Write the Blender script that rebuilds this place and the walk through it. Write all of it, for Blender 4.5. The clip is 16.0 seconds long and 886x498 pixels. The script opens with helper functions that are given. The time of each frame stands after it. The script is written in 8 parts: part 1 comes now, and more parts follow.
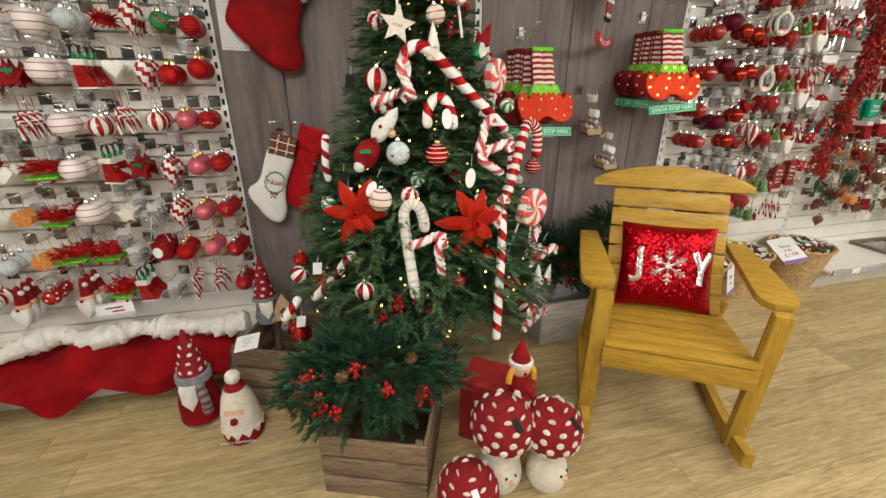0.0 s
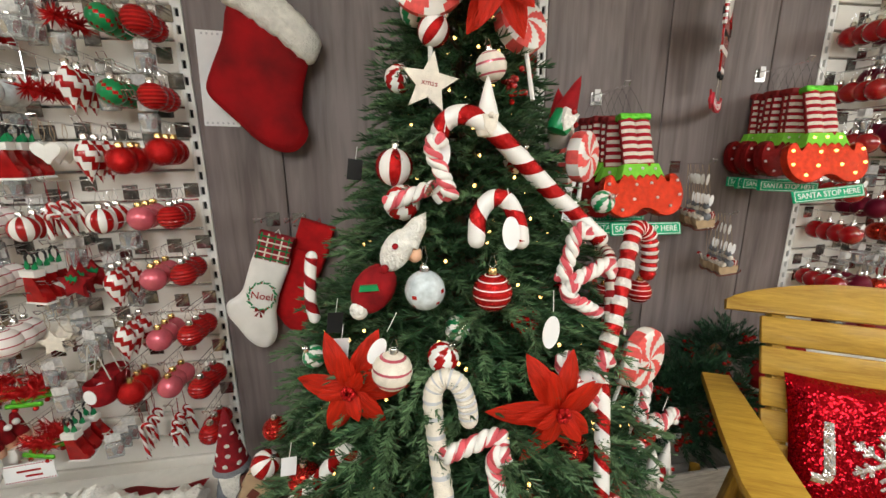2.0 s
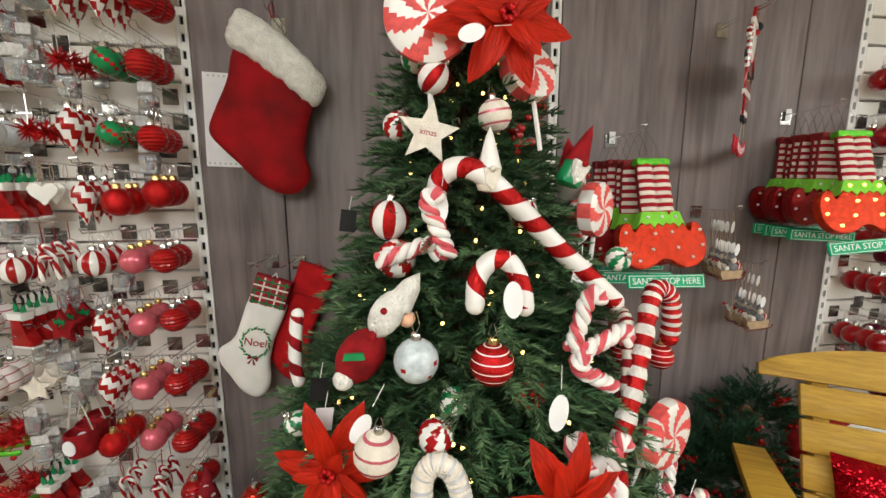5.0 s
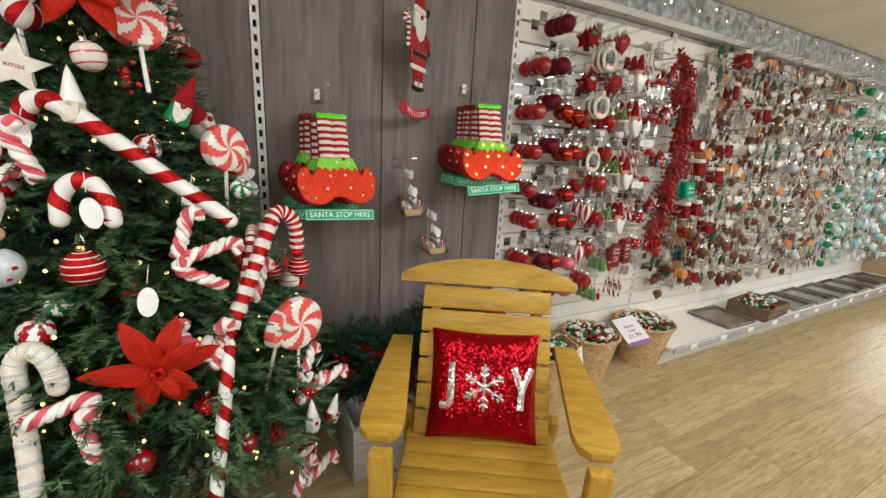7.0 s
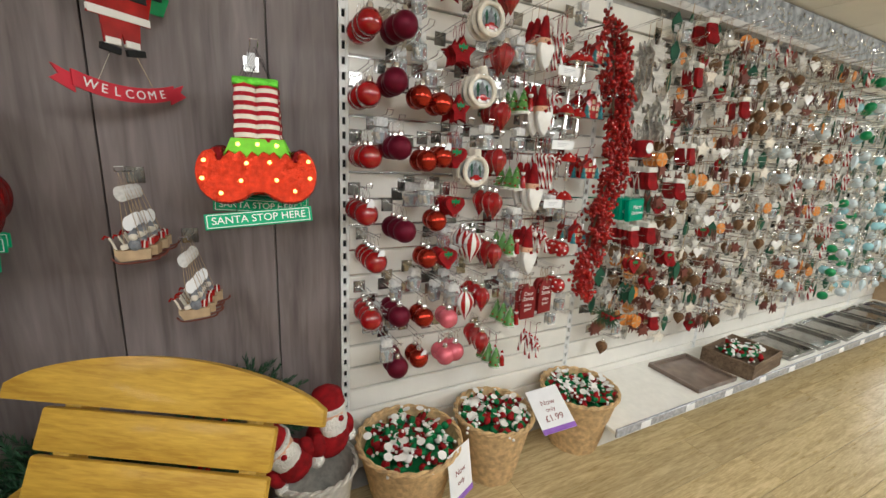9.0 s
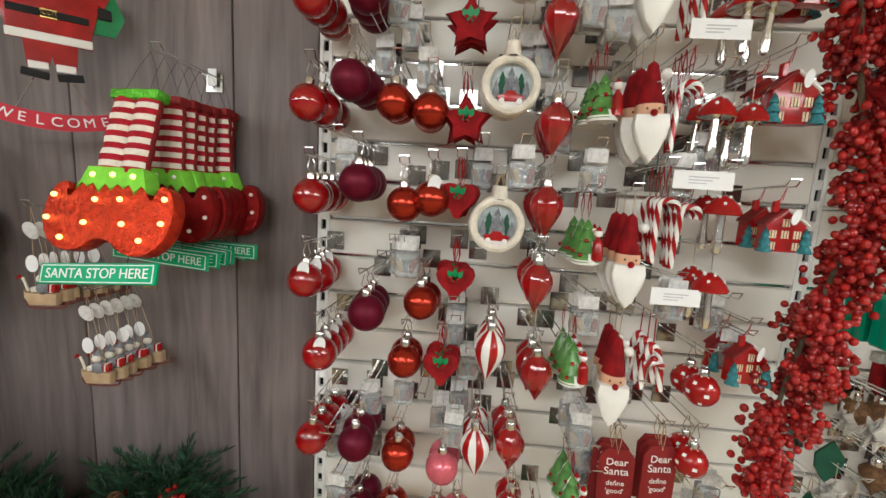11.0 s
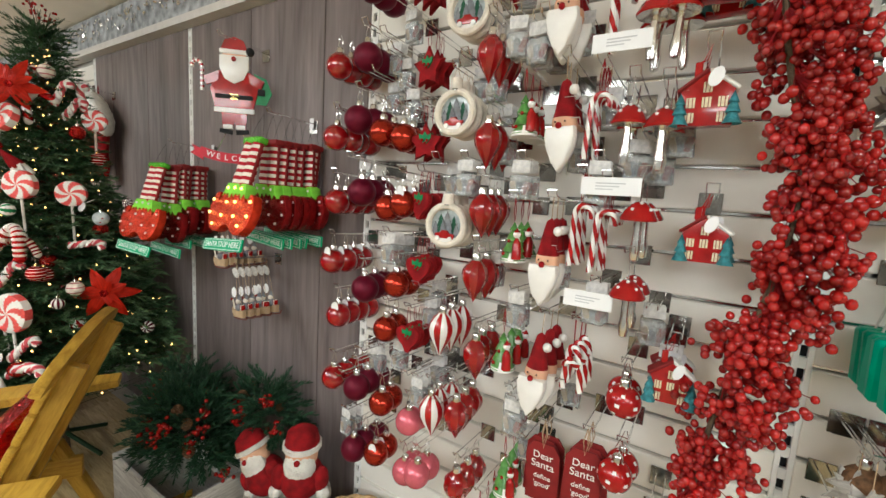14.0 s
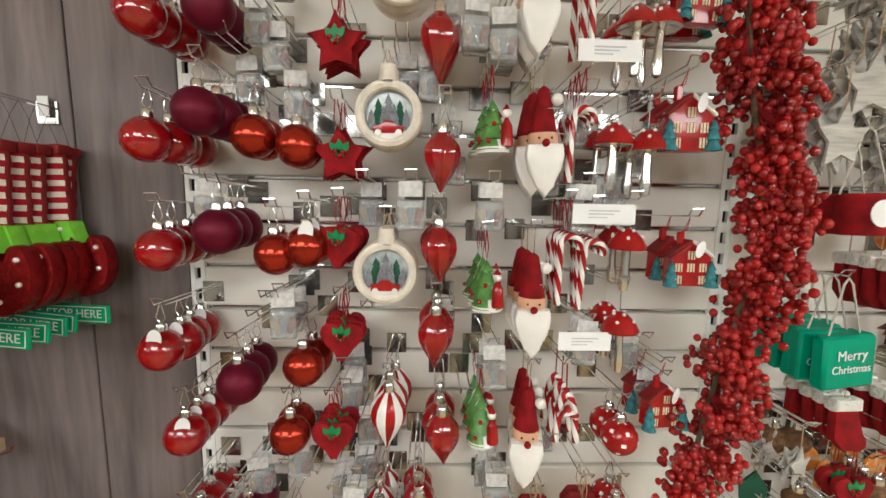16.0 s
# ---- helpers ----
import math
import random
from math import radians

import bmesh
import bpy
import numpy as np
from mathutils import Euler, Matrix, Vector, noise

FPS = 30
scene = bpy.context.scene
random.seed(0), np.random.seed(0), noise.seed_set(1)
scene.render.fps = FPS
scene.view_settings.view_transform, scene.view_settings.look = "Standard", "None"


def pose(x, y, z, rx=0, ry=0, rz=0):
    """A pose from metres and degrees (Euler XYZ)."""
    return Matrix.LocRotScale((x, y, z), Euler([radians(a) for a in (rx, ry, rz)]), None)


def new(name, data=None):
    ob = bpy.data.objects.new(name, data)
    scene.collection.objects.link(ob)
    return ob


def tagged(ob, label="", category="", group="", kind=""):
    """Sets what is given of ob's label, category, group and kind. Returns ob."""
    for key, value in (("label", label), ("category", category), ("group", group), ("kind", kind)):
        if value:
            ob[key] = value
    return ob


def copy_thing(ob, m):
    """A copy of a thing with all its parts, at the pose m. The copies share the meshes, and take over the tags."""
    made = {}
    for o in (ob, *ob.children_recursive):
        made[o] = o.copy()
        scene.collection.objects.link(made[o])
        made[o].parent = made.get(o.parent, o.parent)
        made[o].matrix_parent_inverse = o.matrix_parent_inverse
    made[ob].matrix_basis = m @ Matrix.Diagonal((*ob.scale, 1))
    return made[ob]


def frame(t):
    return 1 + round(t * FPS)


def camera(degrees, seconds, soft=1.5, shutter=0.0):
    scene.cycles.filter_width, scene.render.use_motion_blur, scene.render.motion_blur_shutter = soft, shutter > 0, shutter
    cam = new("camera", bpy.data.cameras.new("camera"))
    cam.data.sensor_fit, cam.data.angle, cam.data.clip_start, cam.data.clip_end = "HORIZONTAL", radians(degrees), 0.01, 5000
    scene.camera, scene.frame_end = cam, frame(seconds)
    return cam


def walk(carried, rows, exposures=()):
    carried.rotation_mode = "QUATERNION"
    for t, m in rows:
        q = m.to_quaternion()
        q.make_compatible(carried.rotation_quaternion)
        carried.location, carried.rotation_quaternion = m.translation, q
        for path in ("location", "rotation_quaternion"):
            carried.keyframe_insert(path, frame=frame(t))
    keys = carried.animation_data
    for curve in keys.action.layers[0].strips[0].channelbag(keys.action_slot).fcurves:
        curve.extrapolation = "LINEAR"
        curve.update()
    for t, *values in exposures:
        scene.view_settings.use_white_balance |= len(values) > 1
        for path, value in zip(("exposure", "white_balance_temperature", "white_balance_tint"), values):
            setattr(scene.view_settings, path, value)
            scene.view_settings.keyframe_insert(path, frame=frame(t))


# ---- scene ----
cam = camera(94.7, 16.0)
METRES, EYE, TILT, LEAN, TURN = 5.02, 1.327, 0.0, 0.0, -14.7
ROWS = [
    (0.0, 0.0, 0.0, 0.0, 0.04, -22.18, -0.09),
    (0.5, 0.0003, 0.0253, -0.0015, 0.19, -21.05, 0.22),
    (1.0, -0.0055, 0.0635, 0.0023, 1.53, -19.11, 0.58),
    (1.5, -0.012, 0.0905, 0.0071, 3.26, -16.63, 0.74),
    (2.0, -0.0086, 0.1247, 0.0083, 5.25, -13.58, 0.7),
    (2.5, -0.0005, 0.1536, 0.0141, 7.18, -10.43, 0.45),
    (3.0, 0.0031, 0.1683, 0.0203, 8.98, -7.55, 0.09),
    (5.5, 0.0007, 0.1202, 0.0139, 6.14, -11.5, -0.11),
    (6.0, 0.0142, 0.0934, 0.011, 0.73, -13.72, -1.18),
    (6.5, 0.055, 0.0855, 0.0113, -5.6, -14.61, -2.28),
    (7.0, 0.1018, 0.085, 0.0123, -12.64, -14.37, -2.94),
    (7.5, 0.1395, 0.1044, 0.0079, -17.84, -14.22, -3.19),
    (8.0, 0.1835, 0.1339, 0.0151, -20.66, -13.65, -3.11),
    (8.5, 0.2269, 0.166, 0.0113, -17.4, -13.57, -2.67),
    (9.0, 0.2733, 0.1973, 0.0137, -12.11, -13.09, -2.74),
    (9.5, 0.3094, 0.2427, 0.0069, -6.18, -12.05, -3.0),
    (10.0, 0.342, 0.2942, 0.0145, 1.46, -10.19, -3.32),
    (12.5, 0.4816, 0.3508, 0.0175, 43.17, -6.55, -2.78),
    (13.0, 0.522, 0.3534, 0.0176, 48.07, -6.35, -2.98),
    (13.5, 0.5326, 0.3488, 0.0182, 49.78, -6.58, -3.47),
    (14.0, 0.5171, 0.3498, 0.0176, 47.3, -7.47, -3.64),
    (14.5, 0.4897, 0.3554, 0.0225, 40.29, -8.06, -3.37),
    (15.0, 0.4615, 0.3529, 0.028, 31.4, -8.19, -2.71),
    (15.5, 0.4456, 0.3516, 0.0315, 21.87, -7.99, -1.97),
    (16.0, 0.4167, 0.3552, 0.0318, 12.99, -7.75, -1.08),
]
walk(cam, [(t, pose(0, 0, EYE, TILT, LEAN, TURN) @ pose(METRES * x, METRES * y, METRES * z, 90 + pitch, roll, yaw)) for t, x, y, z, yaw, pitch, roll in ROWS],
     [(0, -0.08, 6400, 7), (2.5, -0.03, 6150, 7), (5.5, -0.05, 6200, 7), (7, -0.12, 6050, 7), (8.5, -0.12, 5950, 6), (10, -0.16, 6000, 7), (12.5, 0.10, 5950, 5), (14, 0.10, 5950, 5), (16, -0.02, 6100, 7)])

# ---- light ----
world = bpy.data.worlds.new("world")
world.use_nodes = True
world.node_tree.nodes["Background"].inputs[0].default_value = (0.9, 0.95, 1.0, 1)
world.node_tree.nodes["Background"].inputs[1].default_value = 0.25
scene.world = world

WALL = 2.129          # front face of the display wall
CEIL = 2.36
# x, y, watts, tilt towards the display wall
LAMPS = [(x, 0.0, w, 33) for x, w in ((-2.6, 13.5), (-0.4, 12.5), (1.8, 11.5), (4.0, 12.5), (6.2, 20))] + [(x, y, w, 0) for x, y, w in ((9.0, 0.4, 40), (12.0, 0.4, 40), (9.4, 2.6, 40), (12.0, 2.6, 40), (-0.4, -2.4, 58), (3.4, -2.4, 58), (8.0, -2.4, 50))]
for lx, ly, watts, tilt in LAMPS:
    lamp = bpy.data.lights.new("ceiling_lamp", "AREA")
    lamp.shape, lamp.size, lamp.size_y = "RECTANGLE", 1.1, 0.5
    lamp.energy, lamp.color = watts, (1.0, 0.985, 0.965)
    new("ceiling_lamp", lamp).matrix_world = pose(lx, ly, CEIL - (0.2 if tilt else 0), tilt) @ pose(0, 0, -0.03)

# ---- materials ----


def mat(name, col, rough=0.5, metal=0.0, var=0.12, scale=25.0, bump=0.0, bscale=200.0, stretch=(1, 1, 1), coat=0.0, trans=0.0, sheen=0.0, emit=0.0, island=0.0, rnd=0.0, spec=0.22):
    m = bpy.data.materials.new(name)
    m.use_nodes = True
    nt = m.node_tree
    n, l = nt.nodes, nt.links
    b = n["Principled BSDF"]
    tc = n.new("ShaderNodeTexCoord")
    mp = n.new("ShaderNodeMapping")
    mp.inputs["Scale"].default_value = stretch
    l.new(tc.outputs["Object"], mp.inputs["Vector"])
    no = n.new("ShaderNodeTexNoise")
    no.inputs["Scale"].default_value, no.inputs["Detail"].default_value = scale, 5
    l.new(mp.outputs[0], no.inputs["Vector"])
    rp = n.new("ShaderNodeValToRGB")
    lo = [max(0, c * (1 - var)) for c in col]
    hi = [min(1, c * (1 + var)) for c in col]
    rp.color_ramp.elements[0].color, rp.color_ramp.elements[1].color = (*lo, 1), (*hi, 1)
    rp.color_ramp.elements[0].position, rp.color_ramp.elements[1].position = 0.3, 0.7
    l.new(no.outputs["Fac"], rp.inputs["Fac"])
    out = rp.outputs["Color"]
    if island or rnd:
        hs = n.new("ShaderNodeHueSaturation")
        src = n.new("ShaderNodeNewGeometry").outputs["Random Per Island"] if island else n.new("ShaderNodeObjectInfo").outputs["Random"]
        mr = n.new("ShaderNodeMapRange")
        k = island or rnd
        mr.inputs["To Min"].default_value, mr.inputs["To Max"].default_value = 1 - k, 1 + k
        l.new(src, mr.inputs["Value"])
        l.new(mr.outputs[0], hs.inputs["Value"])
        l.new(out, hs.inputs["Color"])
        out = hs.outputs["Color"]
    l.new(out, b.inputs["Base Color"])
    b.inputs["Metallic"].default_value = metal
    b.inputs["Coat Weight"].default_value = coat
    b.inputs["Coat Roughness"].default_value = 0.08
    b.inputs["Transmission Weight"].default_value = trans
    b.inputs["Sheen Weight"].default_value = sheen
    b.inputs["Specular IOR Level"].default_value = spec
    rr = n.new("ShaderNodeMapRange")
    rr.inputs["To Min"].default_value, rr.inputs["To Max"].default_value = max(0.02, rough * 0.8), min(1, rough * 1.2)
    l.new(no.outputs["Fac"], rr.inputs["Value"])
    l.new(rr.outputs[0], b.inputs["Roughness"])
    if bump:
        nb = n.new("ShaderNodeTexNoise")
        nb.inputs["Scale"].default_value, nb.inputs["Detail"].default_value = bscale, 3
        l.new(mp.outputs[0], nb.inputs["Vector"])
        bp = n.new("ShaderNodeBump")
        bp.inputs["Strength"].default_value, bp.inputs["Distance"].default_value = bump, 0.01
        l.new(nb.outputs["Fac"], bp.inputs["Height"])
        l.new(bp.outputs[0], b.inputs["Normal"])
    if emit:
        b.inputs["Emission Color"].default_value, b.inputs["Emission Strength"].default_value = (*col, 1), emit
    return m


def glitter(name, col, rough=0.25, cell=900.0, metal=0.6, spread=0.9):
    """Sequin or glitter cloth: small facets that each tilt their own way."""
    m = mat(name, col, rough, metal, 0.25, 60)
    n, l = m.node_tree.nodes, m.node_tree.links
    b = n["Principled BSDF"]
    vo = n.new("ShaderNodeTexVoronoi")
    vo.inputs["Scale"].default_value = cell
    l.new(n["Texture Coordinate"].outputs["Object"], vo.inputs["Vector"])
    geo = n.new("ShaderNodeNewGeometry")
    sub = n.new("ShaderNodeVectorMath")
    sub.operation = "SUBTRACT"
    l.new(vo.outputs["Color"], sub.inputs[0])
    sub.inputs[1].default_value = (0.5, 0.5, 0.5)
    sc = n.new("ShaderNodeVectorMath")
    sc.operation = "SCALE"
    sc.inputs["Scale"].default_value = spread
    l.new(sub.outputs[0], sc.inputs[0])
    ad = n.new("ShaderNodeVectorMath")
    l.new(geo.outputs["Normal"], ad.inputs[0])
    l.new(sc.outputs[0], ad.inputs[1])
    nm = n.new("ShaderNodeVectorMath")
    nm.operation = "NORMALIZE"
    l.new(ad.outputs[0], nm.inputs[0])
    l.new(nm.outputs[0], b.inputs["Normal"])
    return m


def grain(name, dark, light, rough, stretch, scale=3.0, bump=0.25, rnd=0.0, coat=0.0, knots=0.35, fine=0.45):
    """Timber: long distorted fibres, broad tone bands and a fine relief."""
    m = mat(name, light, rough, 0, 0.05, 8, coat=coat)
    n, l = m.node_tree.nodes, m.node_tree.links
    b = n["Principled BSDF"]
    mp = n["Mapping"]
    mp.inputs["Scale"].default_value = stretch
    oi = n.new("ShaderNodeObjectInfo")
    ad = n.new("ShaderNodeVectorMath")
    ml = n.new("ShaderNodeMath")
    ml.operation = "MULTIPLY"
    ml.inputs[1].default_value = 37.0
    l.new(oi.outputs["Random"], ml.inputs[0])
    l.new(mp.outputs[0], ad.inputs[0])
    l.new(ml.outputs[0], ad.inputs[1])
    big = n.new("ShaderNodeTexNoise")
    big.inputs["Scale"].default_value, big.inputs["Detail"].default_value, big.inputs["Distortion"].default_value = scale, 4, knots * 4
    small = n.new("ShaderNodeTexNoise")
    small.inputs["Scale"].default_value, small.inputs["Detail"].default_value, small.inputs["Distortion"].default_value = scale * 6, 6, 0.6
    l.new(ad.outputs[0], big.inputs["Vector"])
    l.new(ad.outputs[0], small.inputs["Vector"])
    mx = n.new("ShaderNodeMix")
    mx.inputs["Factor"].default_value = fine
    l.new(big.outputs["Fac"], mx.inputs["A"])
    l.new(small.outputs["Fac"], mx.inputs["B"])
    rp = n["Color Ramp"]
    rp.color_ramp.elements[0].color, rp.color_ramp.elements[1].color = (*dark, 1), (*light, 1)
    rp.color_ramp.elements[0].position, rp.color_ramp.elements[1].position = 0.34, 0.62
    l.new(mx.outputs["Result"], rp.inputs["Fac"])
    if rnd:
        hs = n.new("ShaderNodeHueSaturation")
        mr = n.new("ShaderNodeMapRange")
        mr.inputs["To Min"].default_value, mr.inputs["To Max"].default_value = 1 - rnd, 1 + rnd
        l.new(oi.outputs["Random"], mr.inputs["Value"])
        l.new(mr.outputs[0], hs.inputs["Value"])
        l.new(rp.outputs["Color"], hs.inputs["Color"])
        l.new(hs.outputs["Color"], b.inputs["Base Color"])
    bp = n.new("ShaderNodeBump")
    bp.inputs["Strength"].default_value, bp.inputs["Distance"].default_value = bump, 0.004
    l.new(mx.outputs["Result"], bp.inputs["Height"])
    l.new(bp.outputs[0], b.inputs["Normal"])
    return m


FLOOR_M = grain("oak_laminate", (0.29, 0.21, 0.092), (0.54, 0.425, 0.232), 0.29, (1.1, 12, 12), 3.2, 0.06, 0.14)
PANEL_M = grain("dark_wood_panel", (0.115, 0.093, 0.088), (0.225, 0.188, 0.180), 0.45, (5, 5, 0.45), 1.6, 0.06, 0.06, knots=0.4, fine=0.38)
CHAIR_M = grain("stained_pine", (0.33, 0.18, 0.020), (0.53, 0.325, 0.045), 0.5, (1.3, 11, 11), 3.0, 0.2, 0.08, 0.08)
CRATE_M = grain("crate_wood", (0.10, 0.065, 0.042), (0.27, 0.19, 0.125), 0.7, (1.5, 10, 10), 3.0, 0.4, 0.15)
GREYWOOD_M = grain("whitewashed_wood", (0.35, 0.33, 0.30), (0.62, 0.60, 0.55), 0.7, (1.5, 10, 10), 3.0, 0.3, 0.1)
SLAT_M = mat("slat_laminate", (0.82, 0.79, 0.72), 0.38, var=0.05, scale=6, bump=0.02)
# board behind the slats: groove shade is put into its darker cream
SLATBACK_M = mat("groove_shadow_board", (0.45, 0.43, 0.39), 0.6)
STRIP_M = mat("white_steel", (0.80, 0.80, 0.77), 0.35, var=0.04)
DARK_M = mat("slot_shade", (0.02, 0.02, 0.02), 0.8)
CHROME = mat("chrome_wire", (0.78, 0.78, 0.78), 0.15, 1.0, 0.05)
PLATE_M = mat("smoked_plate", (0.34, 0.33, 0.31), 0.12, 0.9, 0.25, 30)
CEIL_M = mat("ceiling_tile", (0.86, 0.82, 0.74), 0.85, var=0.05, scale=3, bump=0.15, bscale=120)
# mid grey chosen to cut the light bounced off the enclosing walls
GREYWALL = mat("dimmed_wall", (0.34, 0.33, 0.31), 0.7, var=0.05, scale=4)
EMIT_M = mat("lamp_diffuser", (1.0, 0.95, 0.86), 0.5, emit=6.0)
BULB_M = mat("warm_bulb", (1.0, 0.56, 0.16), 0.3, emit=5.0)
LED_M = mat("lit_dot", (1.0, 0.72, 0.18), 0.3, emit=3.2)
WIRE_M = mat("green_wire", (0.02, 0.05, 0.02), 0.5)
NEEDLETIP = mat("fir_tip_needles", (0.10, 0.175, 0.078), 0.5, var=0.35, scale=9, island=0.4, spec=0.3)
# inner needles: the shade inside the crown is put into this darker green
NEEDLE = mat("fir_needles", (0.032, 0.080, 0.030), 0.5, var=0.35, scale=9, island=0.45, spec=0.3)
NEEDLE2 = mat("dark_fir_needles", (0.022, 0.066, 0.030), 0.5, var=0.35, scale=9, island=0.45, spec=0.3)
BARK = mat("brown_stem", (0.09, 0.06, 0.035), 0.8, var=0.3, scale=60, bump=0.4)
REDGLASS = mat("red_glass", (0.42, 0.006, 0.009), 0.05, var=0.35, scale=18, coat=0.8, trans=0.35, spec=0.5)
BURG = mat("matt_burgundy", (0.115, 0.004, 0.018), 0.45, 0.35, 0.2, 40)
COPPER = mat("copper_red", (0.36, 0.032, 0.016), 0.18, 0.75, 0.25, 22)
RED = mat("red_gloss", (0.33, 0.008, 0.008), 0.22, var=0.3, coat=0.5)
BRIGHTFELT = mat("bright_red_felt", (0.45, 0.008, 0.010), 0.9, var=0.25, scale=28, bump=0.3, bscale=400)
REDFELT = mat("red_felt", (0.25, 0.006, 0.009), 0.9, var=0.4, scale=28, bump=0.3, bscale=400)
VELVET = mat("red_velvet", (0.24, 0.003, 0.005), 0.8, var=0.4, scale=9, bump=0.15, spec=0.2)
WHITE = mat("white_gloss", (0.80, 0.78, 0.74), 0.3, var=0.05, coat=0.3)
FUR = mat("white_fur", (0.80, 0.78, 0.72), 0.95, var=0.12, scale=40, bump=0.9, bscale=160)
WOOLW = mat("cream_felt", (0.76, 0.70, 0.60), 0.9, var=0.1, scale=60, bump=0.4, bscale=350)
CARD = mat("white_card", (0.82, 0.82, 0.82), 0.5, var=0.03)
SILVER = mat("silver_cap", (0.8, 0.79, 0.76), 0.2, 1.0, 0.1)
GOLD = mat("gold_cap", (0.75, 0.52, 0.2), 0.25, 1.0, 0.1)
FROST = mat("frosted_glass", (0.52, 0.58, 0.60), 0.22, var=0.2, scale=60, coat=0.4)
REDGLIT = glitter("red_glitter", (0.48, 0.012, 0.012))
# shoes of the rear signs, coloured darker for the shade within the stack
SHADEGLIT = glitter("dark_red_glitter", (0.26, 0.009, 0.010))
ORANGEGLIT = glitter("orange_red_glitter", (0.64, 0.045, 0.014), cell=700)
GREENGLIT = glitter("green_glitter", (0.16, 0.62, 0.05), cell=700)
SEQUIN = glitter("red_sequins", (0.38, 0.003, 0.010), 0.16, 260, 0.8, 0.55)
SILVERSEQ = glitter("silver_sequins", (0.86, 0.85, 0.84), 0.22, 260, 0.8, 0.5)
STRIPERED = mat("stripe_red_cotton", (0.34, 0.008, 0.018), 0.85, var=0.2, scale=80)
GREENFELT = mat("green_felt", (0.012, 0.16, 0.05), 0.85, var=0.25, scale=50)
LIME = mat("lime_felt", (0.22, 0.62, 0.05), 0.8, var=0.1, scale=60)
GREEN = mat("green_gloss", (0.01, 0.22, 0.07), 0.3, var=0.2, coat=0.4)
SIGNG = mat("green_sign", (0.01, 0.36, 0.16), 0.45, var=0.1)
TEAL = mat("teal_bag", (0.0, 0.29, 0.17), 0.4, var=0.1)
SKIN = mat("peach_felt", (0.72, 0.42, 0.27), 0.8)
BLACK = mat("black_felt", (0.015, 0.015, 0.015), 0.7)
GREYF = mat("grey_fleece", (0.22, 0.23, 0.25), 0.95, var=0.2, scale=60, bump=0.6, bscale=200)
TAN = mat("plywood_tan", (0.46, 0.33, 0.20), 0.7, var=0.15, scale=30)
PINK = mat("pink_glass", (0.62, 0.13, 0.17), 0.25, 0.3, 0.25, 30, coat=0.4)
PINKW = mat("blush_white", (0.82, 0.77, 0.74), 0.35, var=0.08, coat=0.3)
ORANGE = mat("dried_orange", (0.62, 0.22, 0.04), 0.6, var=0.25, scale=60)
BROWN = mat("brown_wood_shape", (0.16, 0.05, 0.035), 0.6, var=0.2)
DKRED = mat("dark_red_board", (0.20, 0.015, 0.015), 0.6, var=0.15)
BLUET = mat("blue_green_tree", (0.05, 0.22, 0.25), 0.6, var=0.35, scale=90, bump=0.6)
YELLOW = mat("yellow_wool", (0.78, 0.42, 0.05), 0.85, var=0.15, bump=0.5)
ICE = mat("ice_glass", (0.66, 0.76, 0.80), 0.12, var=0.1, coat=0.6)
AQUA = mat("aqua_gloss", (0.30, 0.55, 0.60), 0.2, var=0.15, coat=0.5)
PURPLE = mat("purple_board", (0.10, 0.015, 0.14), 0.5)
LILAC = mat("lilac_print", (0.30, 0.14, 0.52), 0.5)
INK = mat("grey_print", (0.52, 0.52, 0.54), 0.6)
WICKER = mat("wicker", (0.56, 0.38, 0.19), 0.65, var=0.3, scale=40, bump=0.4, island=0.12)
WICKERW = mat("white_wicker", (0.55, 0.52, 0.46), 0.7, var=0.2, scale=40, bump=0.4, island=0.1)
FASCIA_M = mat("fascia_print", (0.34, 0.36, 0.38), 0.45, var=0.55, scale=22, bump=0.1)
STRIPLIGHT_M = mat("fascia_edge", (0.62, 0.60, 0.57), 0.4, var=0.06)
PLAID = mat("tartan_cloth", (0.30, 0.02, 0.03), 0.85, var=0.5, scale=60)
CLEAR = mat("clear_plastic", (0.9, 0.92, 0.92), 0.08, var=0.02, trans=0.9)
CONE_M = mat("pine_cone", (0.16, 0.085, 0.04), 0.7, var=0.4, scale=120)
BERRY = mat("red_berry", (0.33, 0.010, 0.008), 0.2, var=0.3, scale=8, coat=0.6, island=0.3)
EDGE_M = mat("shelf_edge_strip", (0.46, 0.47, 0.50), 0.25, 0.3, 0.3, 50)
SHELF_M = mat("shelf_white", (0.78, 0.76, 0.70), 0.35, var=0.05)
TRAY_M = mat("clear_brown_tray", (0.20, 0.15, 0.12), 0.15, var=0.3, scale=12, coat=0.5)

# ---- mesh helpers ----
ID = Matrix.Identity(4)


def bm_new():
    return bmesh.new()


def part(name, bm, mats, parent=None, label="", m=None, smooth=True):
    """Links a bmesh as one mesh object, under a thing or a part."""
    me = bpy.data.meshes.new(name)
    bm.to_mesh(me)
    bm.free()
    for x in (mats if isinstance(mats, (list, tuple)) else [mats]):
        me.materials.append(x)
    if smooth:
        me.shade_smooth()
        me.set_sharp_from_angle(angle=radians(40))
    ob = new(name, me)
    if m is not None:
        ob.matrix_basis = m
    if parent is not None:
        ob.parent = parent
    if label:
        tagged(ob, label)
    return ob


def thing(name, m, label, category, group="", kind=""):
    e = new(name)
    e.empty_display_size = 0.05
    e.matrix_basis = m
    return tagged(e, label, category, group, kind)


